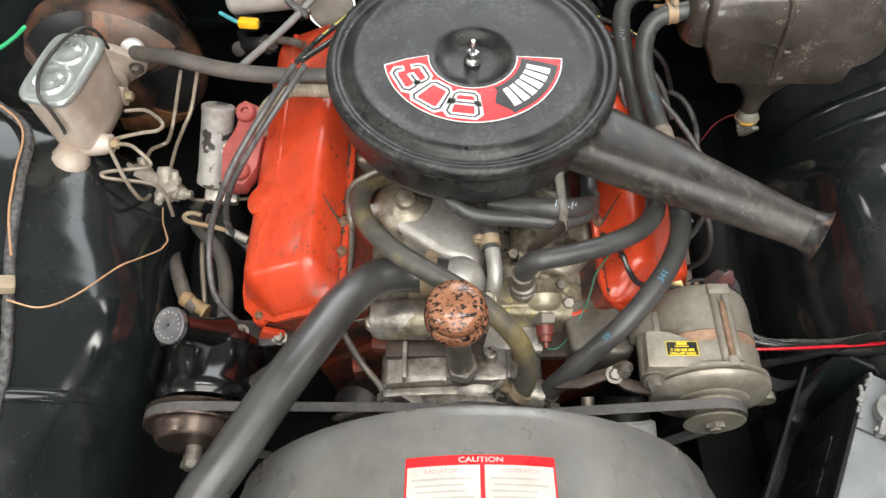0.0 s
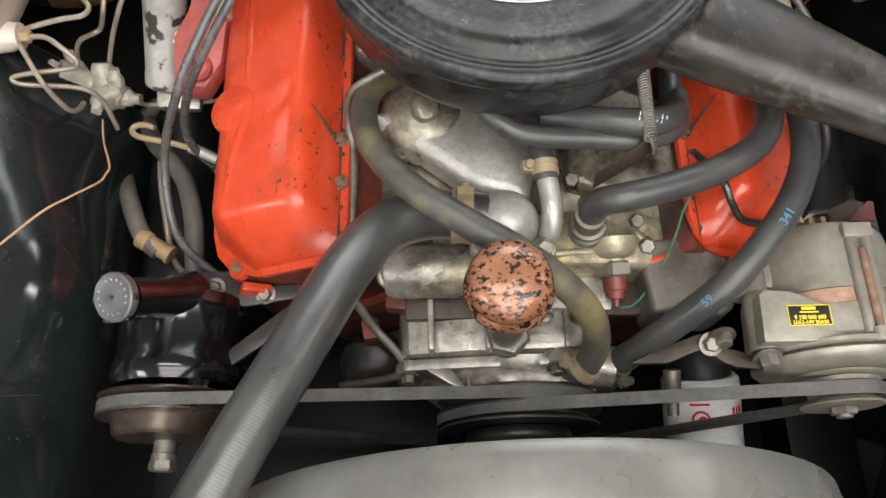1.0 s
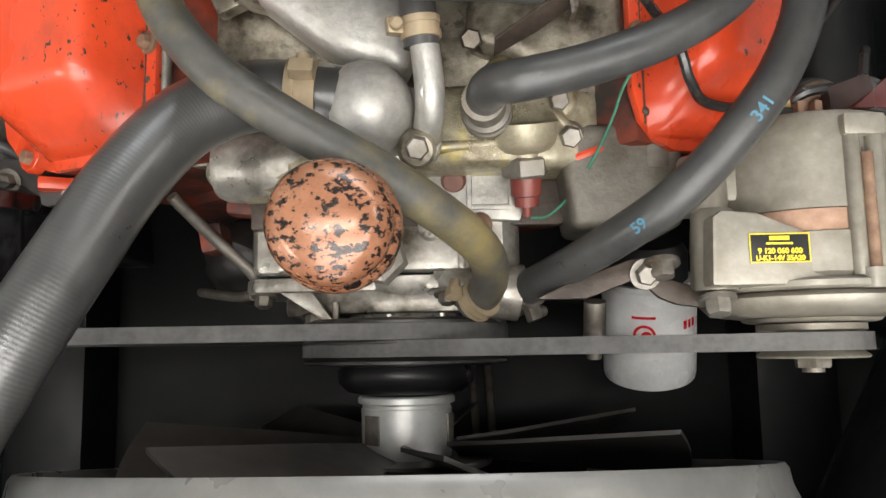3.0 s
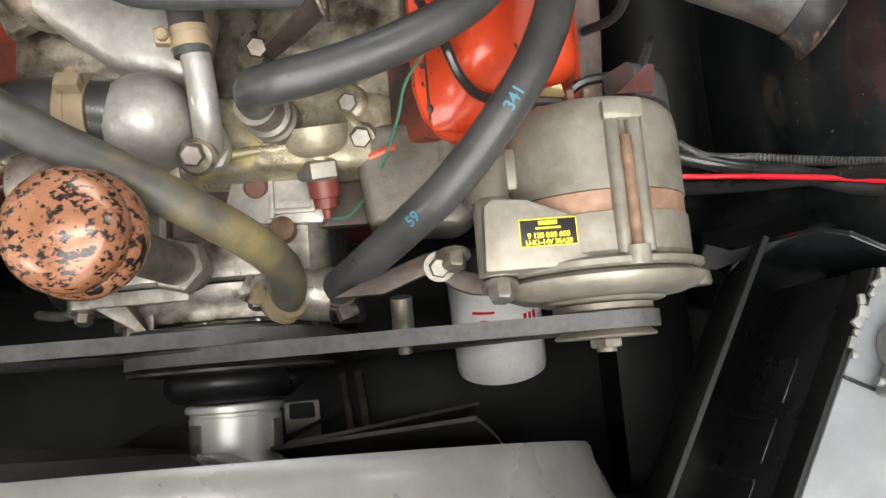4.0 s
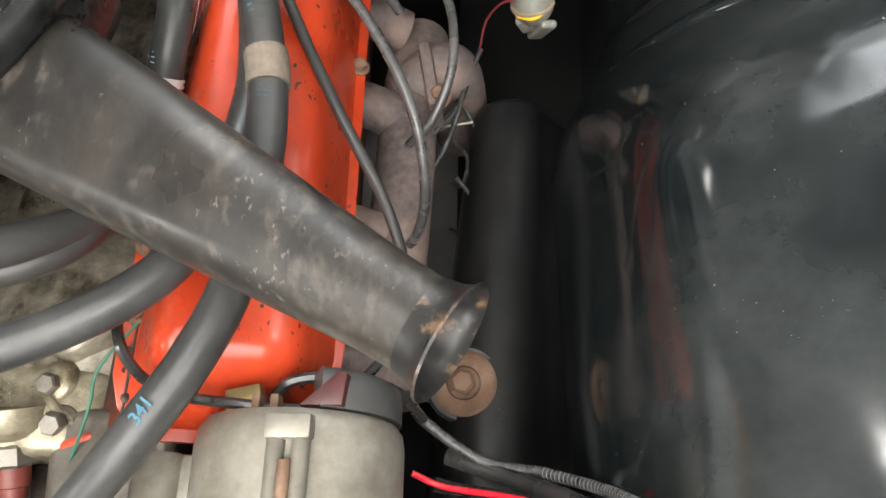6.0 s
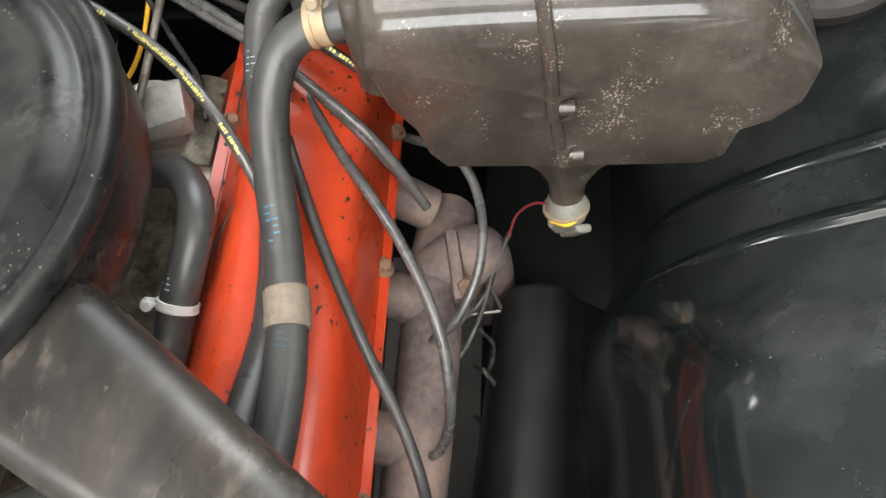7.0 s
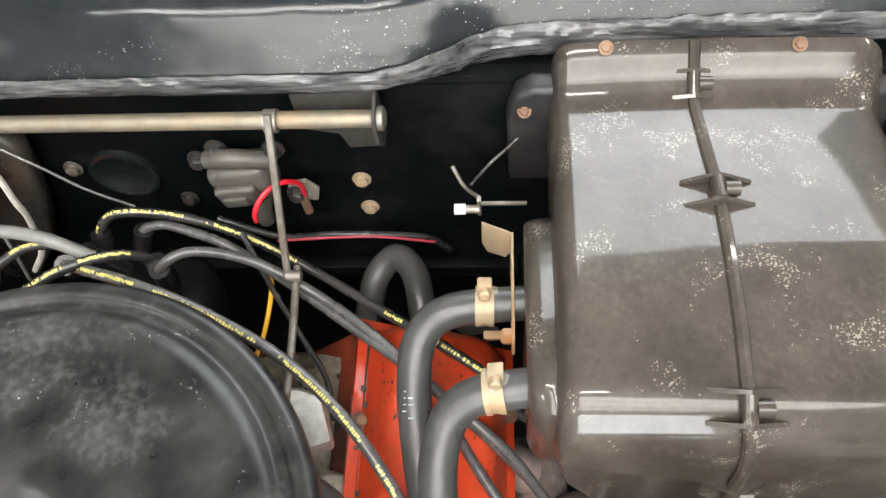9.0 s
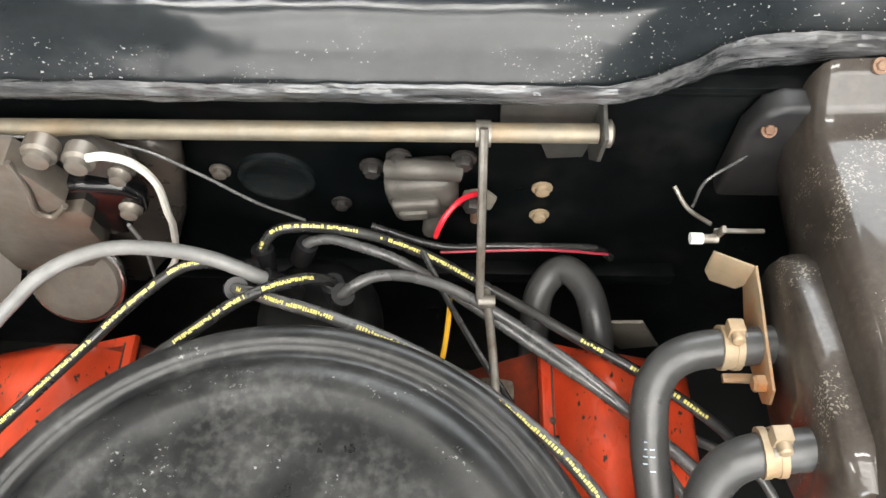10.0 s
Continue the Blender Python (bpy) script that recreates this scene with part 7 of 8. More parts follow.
LEADS = [
    ("black plug lead with yellow print arching rearward", M_WIREBLK, 0.0042, [(-0.013, 0.985, 0.835), (-0.013, 0.993, 0.855), (0.006, 1.001, 0.872), (0.054, 1.006, 0.860), (0.104, 1.004, 0.830), (0.159, 0.984, 0.808), (0.217, 0.945, 0.815), (0.275, 0.908, 0.818), (0.334, 0.879, 0.785), (0.362, 0.868, 0.73)], ((0.12, 0.55), (0.68, 0.86))),
    ("grey plug lead beside the throttle rod", M_WIREGRY, 0.0042, [(0.046, 0.958, 0.83), (0.052, 0.951, 0.868), (0.078, 0.963, 0.874), (0.120, 0.966, 0.854), (0.169, 0.949, 0.831), (0.221, 0.912, 0.827), (0.267, 0.873, 0.819), (0.322, 0.837, 0.785), (0.356, 0.815, 0.72)], ()),
    ("short grey plug lead behind the others", M_WIREGRY, 0.0042, [(0.010, 1.000, 0.825), (0.018, 1.003, 0.845), (0.037, 1.004, 0.851), (0.060, 0.997, 0.852), (0.090, 0.987, 0.848), (0.130, 0.970, 0.830), (0.19, 0.93, 0.824), (0.25, 0.886, 0.823), (0.306, 0.846, 0.792), (0.345, 0.825, 0.735)], ()),
    ("grey plug lead skirting the air cleaner", M_WIREGRY, 0.0045, [(-0.030, 0.962, 0.850), (-0.022, 0.952, 0.872), (0.008, 0.937, 0.888), (0.050, 0.922, 0.894), (0.100, 0.904, 0.888), (0.157, 0.878, 0.868), (0.205, 0.838, 0.862), (0.241, 0.795, 0.842), (0.258, 0.765, 0.812), (0.262, 0.74, 0.79)], ((0.14, 0.80),)),
    ("black plug lead with yellow print to the far bank", M_WIREBLK, 0.0042, [(-0.018, 0.972, 0.830), (-0.020, 0.975, 0.858), (-0.060, 0.972, 0.868), (-0.095, 0.950, 0.858), (-0.128, 0.918, 0.848), (-0.160, 0.880, 0.845), (-0.185, 0.840, 0.850), (-0.20, 0.78, 0.872)], ((0.25, 0.8),)),
    ("plug lead with yellow print over the air cleaner edge", M_WIREBLK, 0.0042, [(0.042, 0.966, 0.830), (0.042, 0.964, 0.858), (0.024, 0.955, 0.882), (-0.010, 0.936, 0.892), (-0.045, 0.912, 0.886), (-0.085, 0.886, 0.874), (-0.125, 0.855, 0.868), (-0.165, 0.812, 0.872), (-0.19, 0.77, 0.885)], ((0.22, 0.75),)),
    ("pale grey coil lead in a wide arch", M_WIREPALE, 0.0055, [(0.015, 0.962, 0.845), (-0.005, 0.962, 0.868), (-0.039, 0.970, 0.882), (-0.076, 0.976, 0.884), (-0.117, 0.976, 0.882), (-0.157, 0.962, 0.874), (-0.185, 0.940, 0.860), (-0.23, 0.89, 0.84), (-0.30, 0.80, 0.83)], ()),
]
for lab, m, r, pts, prints in LEADS:
    le = thing("plug_lead", pts[0], lab, "plug lead", "plug leads")
    w = part("lead", tube_bm(pts, r, 10, 60), m, le)
    part("boot", tube_bm([pts[0], Vector(pts[0]).lerp(Vector(pts[1]), 0.6), pts[1]], 0.0085, 12), M_BLACKPLASTIC, le, "black rubber boot")
    for f0, f1 in prints:
        part("print", lead_print(pts, r, f0, f1), M_LEADTEXT, w, "worn yellow print")
for lab, pts in (("grey plug lead down beside the rocker cover", [(-0.20, 0.76, 0.885), (-0.225, 0.70, 0.880), (-0.255, 0.65, 0.858), (-0.282, 0.611, 0.826), (-0.315, 0.575, 0.755), (-0.312, 0.512, 0.705), (-0.275, 0.479, 0.665), (-0.25, 0.475, 0.65)]), ("second grey plug lead down beside the rocker cover", [(-0.185, 0.76, 0.885), (-0.212, 0.71, 0.872), (-0.252, 0.665, 0.835), (-0.288, 0.632, 0.785), (-0.308, 0.622, 0.72), (-0.295, 0.615, 0.665), (-0.265, 0.61, 0.65)])):
    le = thing("plug_lead", pts[0], lab, "plug lead", "plug leads")
    part("lead", tube_bm(pts, 0.0045, 10, 60), M_WIREGRY, le)
    part("boot", tube_bm(pts[-2:], 0.008, 12), M_BLACKPLASTIC, le, "black rubber boot")
wire("tach_wire", [(0.126, 0.970, 0.826), (0.126, 0.962, 0.814), (0.121, 0.929, 0.799), (0.110, 0.898, 0.790), (0.09, 0.87, 0.785)], 0.0021, M_WIREYEL, "short yellow wire behind the carburettor")
wire("choke_wire", [(0.105, 0.996, 0.850), (0.125, 0.965, 0.828), (0.150, 0.930, 0.805), (0.175, 0.895, 0.79), (0.185, 0.86, 0.785)], 0.0025, M_WIREBLK, "black wire behind the carburettor")
for lab, pts in (("grey cable over the rocker cover to the manifold", [(0.245, 0.925, 0.80), (0.262, 0.885, 0.800), (0.296, 0.826, 0.795), (0.345, 0.757, 0.776), (0.375, 0.696, 0.756), (0.382, 0.651, 0.718), (0.372, 0.632, 0.675), (0.355, 0.63, 0.64)]), ("dark cable along the rocker cover", [(0.268, 0.815, 0.820), (0.284, 0.775, 0.817), (0.300, 0.735, 0.800), (0.330, 0.673, 0.782), (0.358, 0.620, 0.760), (0.370, 0.585, 0.735), (0.368, 0.57, 0.70), (0.35, 0.575, 0.66)]), ("grey cable looping beside the manifold", [(0.330, 0.900, 0.70), (0.375, 0.870, 0.715), (0.397, 0.830, 0.705), (0.398, 0.780, 0.69), (0.380, 0.740, 0.67), (0.355, 0.725, 0.65)])):
    wire("plug_cable", pts, 0.0042, M_WIREGRY if "dark" not in lab else M_RUBBER, lab, "plug lead", 10)
wire("plug_wire", [(0.205, 0.545, 0.80), (0.218, 0.505, 0.822), (0.228, 0.484, 0.812), (0.245, 0.474, 0.795), (0.285, 0.468, 0.796), (0.327, 0.466, 0.790), (0.350, 0.48, 0.780), (0.38, 0.53, 0.74)], 0.0035, M_WIREBLK, "black plug wire round the rocker cover end")

# ---- exhaust manifold ----
exh = thing("exhaust_manifold", (0.35, 0.72, 0.56), "grey-brown cast iron exhaust manifold", "exhaust manifold")
part("log", tube_bm([(0.338, 0.50, 0.628), (0.345, 0.60, 0.632), (0.350, 0.70, 0.628), (0.352, 0.80, 0.62), (0.358, 0.88, 0.60)], 0.027, 20, 40), M_CASTIRON, exh)
for y in (0.53, 0.645, 0.77, 0.87):
    part("port", tube_bm([(0.275, y, 0.655), (0.310, y, 0.655), (0.345, y - 0.005, 0.632)], 0.021, 16), M_CASTIRON, exh)
part("outlet", tube_bm([(0.352, 0.80, 0.622), (0.382, 0.815, 0.632), (0.392, 0.825, 0.60), (0.392, 0.83, 0.50)], 0.029, 20), M_CASTIRON, exh)
part("flange", box_bm((0.012, 0.07, 0.05), (0.375, 0.79, 0.645), (0, 0, 10), bevel=0.006), M_CASTIRON, exh)
for at in ((0.400, 0.822, 0.545), (0.383, 0.77, 0.66)):
    bolt(exh, at, (0.2, -0.3, 1), 0.008, 0.012, M_RUST)
exh2 = thing("exhaust_manifold", (2 * EX - 0.35, 0.72, 0.56), "cast iron exhaust manifold on the far bank", "exhaust manifold")
part("log", tube_bm([(2 * EX - 0.330, 0.55, 0.61), (2 * EX - 0.335, 0.70, 0.61), (2 * EX - 0.34, 0.88, 0.59)], 0.025, 18, 30), M_CASTIRON, exh2)
for k, pts in enumerate(([(0.392, 0.75, 0.62), (0.405, 0.74, 0.60), (0.398, 0.725, 0.575), (0.385, 0.735, 0.56)], [(0.395, 0.72, 0.60), (0.41, 0.70, 0.585), (0.40, 0.68, 0.565), (0.385, 0.69, 0.55)], [(0.40, 0.80, 0.60), (0.415, 0.77, 0.58), (0.41, 0.73, 0.56)])):
    wire("starter_wire", pts, 0.002, M_WIREBLK, "thin black wire loop beside the manifold")

# ---- battery ----
BT = pose(0.464, 0.335, 0.845, 0, 0, -28)


def bat(bm):
    bm.transform(BT)
    return bm


battery = thing("battery", (0.50, 0.22, 0.65), "black cased battery with a grey lid", "battery")
part("case", bat(box_bm((0.172, 0.252, 0.175), (0.084, -0.126, -0.1125), bevel=0.004)), M_BLACKPLASTIC, battery)
lid = part("lid", bat(box_bm((0.172, 0.252, 0.022), (0.086, -0.126, -0.0125), bevel=0.003)), M_BATTERY, battery, "light grey moulded lid")
part("edge_strip", bat(box_bm((0.004, 0.25, 0.026), (-0.0015, -0.126, -0.016), bevel=0.0015)), M_DARK, battery, "dull black edge strip")
for k in range(9):
    part("corrosion", bat(box_bm((random.uniform(0.003, 0.007), random.uniform(0.004, 0.009), 0.004), (random.uniform(-0.006, 0.002), -0.004 - 0.0065 * k, 0.0), (0, 0, random.uniform(-40, 40)), bevel=0.0014)), M_LEAD, battery, "pale crust of corrosion")
for k in range(4):
    part("case_rib", bat(merged(box_bm((0.003, 0.030, 0.003), (-0.0015, -0.075 - 0.042 * k, -0.060), bevel=0.001), box_bm((0.003, 0.003, 0.075), (-0.0015, -0.060 - 0.042 * k, -0.098), bevel=0.001))), M_BLACKPLASTIC, battery)
for pts in ([(0.0, -0.070), (0.058, -0.070), (0.075, -0.036), (0.112, -0.036), (0.172, -0.036)], [(0.058, -0.070), (0.058, -0.24)], [(0.068, -0.076), (0.083, -0.047), (0.172, -0.047)]):
    part("groove", bat(merged(*[tube_bm([(a[0], a[1], -0.0006), (b[0], b[1], -0.0006)], 0.0013, 6) for a, b in zip(pts[:-1], pts[1:])])), M_BLACKINK, lid)
part("terminal", bat(merged(lathe_bm([(0, -0.002), (0.0095, -0.002), (0.0085, 0.016), (0.007, 0.018), (0, 0.018)], (0.026, -0.040, 0), (0, 0, 1), 24))), M_LEAD, battery)
clampb = thing("battery_clamp", (0.466, 0.29, 0.852), "corroded lead battery clamp on the post", "battery clamp")
part("ring", bat(lathe_bm([(0.0092, 0.002), (0.0165, 0.002), (0.0172, 0.005), (0.0165, 0.013), (0.0092, 0.014)], (0.026, -0.040, 0), (0, 0, 1), 30)), M_LEAD, clampb)
part("jaw", bat(merged(*[box_bm((0.006, 0.018, 0.011), (0.026 + s * 0.0055, -0.064, 0.008), bevel=0.0015) for s in (1, -1)], lathe_bm([(0, -0.012), (0.003, -0.012), (0.003, 0.012), (0, 0.012)], (0.026, -0.066, 0.008), (1, 0, 0), 10))), M_LEAD, clampb)
part("lug", bat(merged(tube_bm([(0.026, -0.028, 0.008), (0.0245, -0.008, 0.010), (0.025, 0.010, 0.012)], 0.0060, 14), tube_bm([(0.034, -0.026, 0.008), (0.035, -0.008, 0.010), (0.033, 0.004, 0.012)], 0.0034, 10))), M_LEAD, clampb)
gold = thing("spare_terminal", (0.585, 0.29, 0.85), "brass terminal with a grey cover at the lid edge", "terminal")
part("block", box_bm((0.028, 0.018, 0.014), (0.588, 0.287, 0.853), (0, 0, -28), bevel=0.002), M_BRASS, gold)
part("bolt", lathe_bm([(0, 0), (0.006, 0), (0.006, 0.006), (0, 0.006)], (0.590, 0.286, 0.860), (0, 0, 1), 6), M_BRASS, gold)
part("cover", box_bm((0.022, 0.016, 0.018), (0.565, 0.302, 0.850), (0, 0, -28), bevel=0.002), M_BATTERY, gold)
tray = thing("battery_tray", (0.50, 0.22, GROUND + 0.3), "black steel battery tray with an upright tab", "battery tray")
part("base", bat(box_bm((0.20, 0.29, 0.012), (0.08, -0.126, -0.207), bevel=0.003)), M_BLACKPAINT, tray)
part("upright", bat(prism_bm([(-0.05, 0.0), (0.02, 0.0), (0.02, 0.185), (0.008, 0.200), (-0.018, 0.200), (-0.032, 0.185)], 0.014, 0.018, to=lambda u, v, h: (u, h, v - 0.212), bevel=0.001)), M_BLACKPAINT, tray)
part("side", bat(box_bm((0.004, 0.27, 0.15), (-0.034, -0.126, -0.13), (0, -12, 0), bevel=0.001)), M_DARK, tray)

# ---- wiring on the battery side ----
LOOM = [(0.375, 0.49, 0.72), (0.385, 0.475, 0.703), (0.425, 0.450, 0.690), (0.465, 0.442, 0.698), (0.503, 0.428, 0.728), (0.5275, 0.409, 0.787), (0.553, 0.398, 0.814), (0.581, 0.388, 0.835), (0.598, 0.378, 0.844), (0.62, 0.366, 0.857)]
lo = thing("loom", (0.50, 0.43, 0.70), "black wiring loom bound with a pale spiral over the guard", "loom")
part("sheath", tube_bm(LOOM, 0.0038, 12), pbr("scuffed_black_sheath", (0.012, 0.012, 0.012), (0.10, 0.10, 0.098), 0.30, 0, 260, 0.3), lo)


def spiral(path, r, pitch):
    """Points winding round a path."""
    path = even(cat(path, 120), pitch / 9)
    out = []
    for k in range(1, len(path) - 1):
        d = (path[k + 1] - path[k - 1]).normalized()
        u = d.cross(Vector((0, 0, 1))).normalized()
        a = 2 * math.pi * k / 9
        out.append(path[k] + (u * math.cos(a) + d.cross(u) * math.sin(a)) * r)
    return out


strand = spiral(LOOM[3:9], 0.0037, 0.0032)
part("binding", tube_bm(strand, 0.00042, 5, len(strand)), M_WIREPALE, lo, "pale spiral binding")
wire("alternator_wire", [(0.378, 0.44, 0.705), (0.40, 0.432, 0.698), (0.446, 0.424, 0.715), (0.492, 0.410, 0.752), (0.525, 0.394, 0.795), (0.555, 0.382, 0.835), (0.582, 0.370, 0.855), (0.608, 0.357, 0.868), (0.65, 0.335, 0.886)], 0.0022, M_WIRERED, "bright red wire from the alternator", "wire", 10)
wire("black_cable", [(0.40, 0.455, 0.68), (0.45, 0.436, 0.695), (0.485, 0.420, 0.725), (0.516, 0.399, 0.763), (0.549, 0.388, 0.814), (0.582, 0.376, 0.836), (0.608, 0.360, 0.851), (0.64, 0.340, 0.868)], 0.0068, M_WIREBLK, "thick black cable beside the red wire", "cable", 12)
wire("battery_cable", [(0.385, 0.44, 0.64), (0.41, 0.436, 0.63), (0.455, 0.425, 0.675), (0.490, 0.414, 0.735), (0.512, 0.405, 0.785), (0.520, 0.388, 0.822), (0.514, 0.367, 0.845), (0.502, 0.345, 0.857), (0.492, 0.331, 0.857)], 0.0056, M_WIREBLK, "thick black battery cable", "cable", 14)
wire("battery_wire", [(0.49, 0.325, 0.862), (0.505, 0.338, 0.868), (0.518, 0.343, 0.862), (0.535, 0.328, 0.852), (0.565, 0.310, 0.852), (0.60, 0.300, 0.858)], 0.002, M_WIREGRY, "thin grey wire tied to the battery cable")
wire("alternator_lead", [(0.30, 0.475, 0.775), (0.315, 0.485, 0.782), (0.345, 0.488, 0.775), (0.372, 0.485, 0.75), (0.385, 0.475, 0.71)], 0.0038, M_WIREBLK, "black lead behind the alternator")
plug = thing("alternator_plug", (0.30, 0.465, 0.79), "wired plug at the back of the alternator", "connector")
part("block", box_bm((0.022, 0.014, 0.012), (0.288, 0.472, 0.788), (0, 0, 12), bevel=0.002), M_BRASS, plug)
part("pins", merged(*[box_bm((0.005, 0.012, 0.010), (0.300 + 0.011 * k, 0.466, 0.800), bevel=0.001) for k in range(2)]), M_RUST, plug)

# ---- brakes ----
boo = thing("brake_booster", (-0.53, 1.0, 0.60), "black and rust-brown brake booster on the firewall", "brake booster")
BC = Vector((-0.545, -0.045, 0.700))
part("shell", lathe_bm([(0, 1.10), (0.10, 1.10), (0.118, 1.055), (0.137, 1.03), (0.141, 1.012), (0.145, 1.008), (0.145, 0.998), (0.141, 0.994), (0.138, 0.975), (0.11, 0.952), (0.075, 0.945), (0.06, 0.938), (0.05, 0.925), (0, 0.925)], BC, (0, 1, 0), 64), M_BOOSTER, boo, sharp=50)
PANELS = ((-98, -40, "rust"), (-34, 22, "black"), (28, 84, "tan"), (90, 146, "black"), (152, 204, "tan"), (210, 256, "black"))
TAN = pbr("faded_brown_paint", (0.12, 0.085, 0.07), (0.19, 0.135, 0.11), 0.40, 0.1, 40, 0.1, (0.34, 0.14, 0.06), 0.40, 20)
BARE = pbr("flaking_rust", (0.34, 0.15, 0.06), (0.44, 0.22, 0.10), 0.7, 0.1, 80, 0.4, (0.14, 0.06, 0.03), 0.45, 40)
for a0, a1, kind in PANELS:
    prof = ((0.066, 0.9445), (0.076, 0.9425), (0.11, 0.9495), (0.130, 0.966), (0.136, 0.972), (0.131, 0.975), (0.109, 0.957), (0.076, 0.950))
    fan = [[Vector((BC.x + r * math.cos(radians(a0 + (a1 - a0) * k / 10)), BC.y + y, BC.z + r * math.sin(radians(a0 + (a1 - a0) * k / 10)))) for r, y in prof] for k in range(11)]
    part("panel", rings_bm(fan), {"rust": BARE, "black": M_BLACKSATIN, "tan": TAN}[kind], boo, {"rust": "rusty bare panel", "black": "black pressed panel", "tan": "faded brown panel"}[kind])
part("check_valve", merged(lathe_bm([(0, 0), (0.017, 0), (0.019, 0.003), (0.018, 0.012), (0.012, 0.015), (0, 0.016)], (-0.478, 0.898, 0.785), (0.1, -0.9, 0.5), 24)), M_WHITE, boo, "white plastic check valve")
mc = thing("master_cylinder", (-0.50, 0.76, 0.78), "cast brake master cylinder with a silver lid", "master cylinder")
MT = pose(-0.497, 0.738, 0.895, 0, 0, -11)


def mcx(bm):
    bm.transform(MT)
    return bm


def rounded(w, l, z, p=0.42, n=36):
    out = []
    for k in range(n):
        c, t = math.cos(2 * math.pi * k / n), math.sin(2 * math.pi * k / n)
        out.append(Vector((w * math.copysign(abs(c) ** p, c), l * math.copysign(abs(t) ** p, t), z)))
    return out


part("reservoir", mcx(rings_bm([rounded(w, l, z) for w, l, z in ((0.018, 0.040, -0.116), (0.026, 0.050, -0.108), (0.031, 0.055, -0.085), (0.034, 0.058, -0.04), (0.0355, 0.060, -0.008), (0.0365, 0.061, 0.0))])), M_MASTER, mc, sharp=60)
part("bore", merged(lathe_bm([(0, -0.002), (0.010, 0.0), (0.019, 0.005), (0.025, 0.014), (0.027, 0.026), (0.0245, 0.040), (0.026, 0.06), (0.026, 0.20), (0.034, 0.205), (0.034, 0.25), (0, 0.25)], (-0.520, 0.650, 0.785), (0.0, 1, -0.1), 32), *[lathe_bm([(0, -0.02), (0.018, -0.02), (0.016, 0.006), (0.0135, 0.012), (0.0135, 0.018), (0, 0.018)], (-0.480, y, 0.795), (1, 0, 0), 20) for y in (0.70, 0.79)]), M_MASTER, mc)
for y in (0.70, 0.79):
    part("union", lathe_bm([(0, 0.018), (0.0075, 0.018), (0.0075, 0.026), (0.005, 0.028), (0, 0.028)], (-0.480, y, 0.795), (1, 0, 0), 6), M_TANZINC, mc, "tan plated pipe union")
part("flange", merged(prism_bm([(-0.575, 0.780), (-0.535, 0.815), (-0.505, 0.815), (-0.462, 0.790), (-0.455, 0.775), (-0.462, 0.762), (-0.505, 0.735), (-0.540, 0.735), (-0.575, 0.765)], 0.868, 0.882, bevel=0.003)), M_MASTER, mc)
bolt(mc, (-0.470, 0.867, 0.776), (0, -1, 0), 0.008, 0.010, M_STEEL)
lidp = part("lid", mcx(merged(rings_bm([rounded(w, l, z) for w, l, z in ((0.0375, 0.062, 0.0005), (0.0385, 0.063, 0.002), (0.0385, 0.063, 0.007), (0.0365, 0.061, 0.0095), (0.0335, 0.058, 0.0085), (0.031, 0.055, 0.0105), (0.029, 0.053, 0.0105))]), *[lathe_bm([(0, 0.0095), (0.0265, 0.0095), (0.0255, 0.0125), (0.0225, 0.0145), (0.0195, 0.0130), (0.015, 0.0125), (0.011, 0.0155), (0, 0.0165)], (0, y, 0), (0, 0, 1), 36) for y in (0.026, -0.026)])), pbr("silver_lid", (0.50, 0.54, 0.52), (0.60, 0.64, 0.62), 0.30, 0.75, 50, 0.06, (0.45, 0.47, 0.40), 0.35, 20), mc, "pressed silver lid with two round domes", sharp=60)
part("bail", mcx(tube_bm([(0.008, -0.062, -0.050), (0.016, -0.068, -0.030), (0.012, -0.066, 0.0), (0.0, -0.058, 0.016), (-0.014, -0.020, 0.020), (-0.010, 0.03, 0.021), (0.0, 0.066, 0.016), (0.010, 0.078, 0.0), (0.014, 0.080, -0.03)], 0.0026, 8, 60)), M_DARKSTEEL, mc, "dark wire bail over the lid")
pv = thing("brake_valve", (-0.415, 0.69, 0.69), "grimy alloy brake valve with pipe unions", "brake valve")
VALVEPAINT = pbr("pale_grimy_alloy", (0.36, 0.33, 0.28), (0.46, 0.43, 0.37), 0.5, 0.2, 90, 0.3, (0.20, 0.17, 0.13), 0.42, 40)
part("body", merged(tube_bm([(-0.459, 0.706, 0.725), (-0.430, 0.706, 0.697), (-0.395, 0.691, 0.690)], 0.0135, 16), box_bm((0.030, 0.034, 0.030), (-0.412, 0.697, 0.695), (0, 0, 25), bevel=0.007, segs=3), box_bm((0.028, 0.030, 0.030), (-0.449, 0.714, 0.698), (0, 0, 25), bevel=0.007, segs=3), lathe_bm([(0, 0), (0.0125, 0), (0.0125, 0.020), (0.010, 0.025), (0, 0.025)], (-0.416, 0.703, 0.700), (0, 0.75, 0.65), 18)), VALVEPAINT, pv)
for at, ax in (((-0.459, 0.706, 0.725), (-0.8, 0.3, 0.4)), ((-0.452, 0.722, 0.706), (0, 0.5, 0.9)), ((-0.402, 0.700, 0.702), (0.1, 0.5, 0.8)), ((-0.398, 0.692, 0.690), (0.9, -0.1, 0)), ((-0.420, 0.688, 0.698), (-0.05, -0.9, 0.1)), ((-0.444, 0.700, 0.698), (0.1, -0.9, 0.1))):
    part("union", lathe_bm([(0, 0), (0.0098, 0), (0.0098, 0.010), (0.007, 0.013), (0.006, 0.021), (0, 0.021)], at, ax, 8), VALVEPAINT, pv)
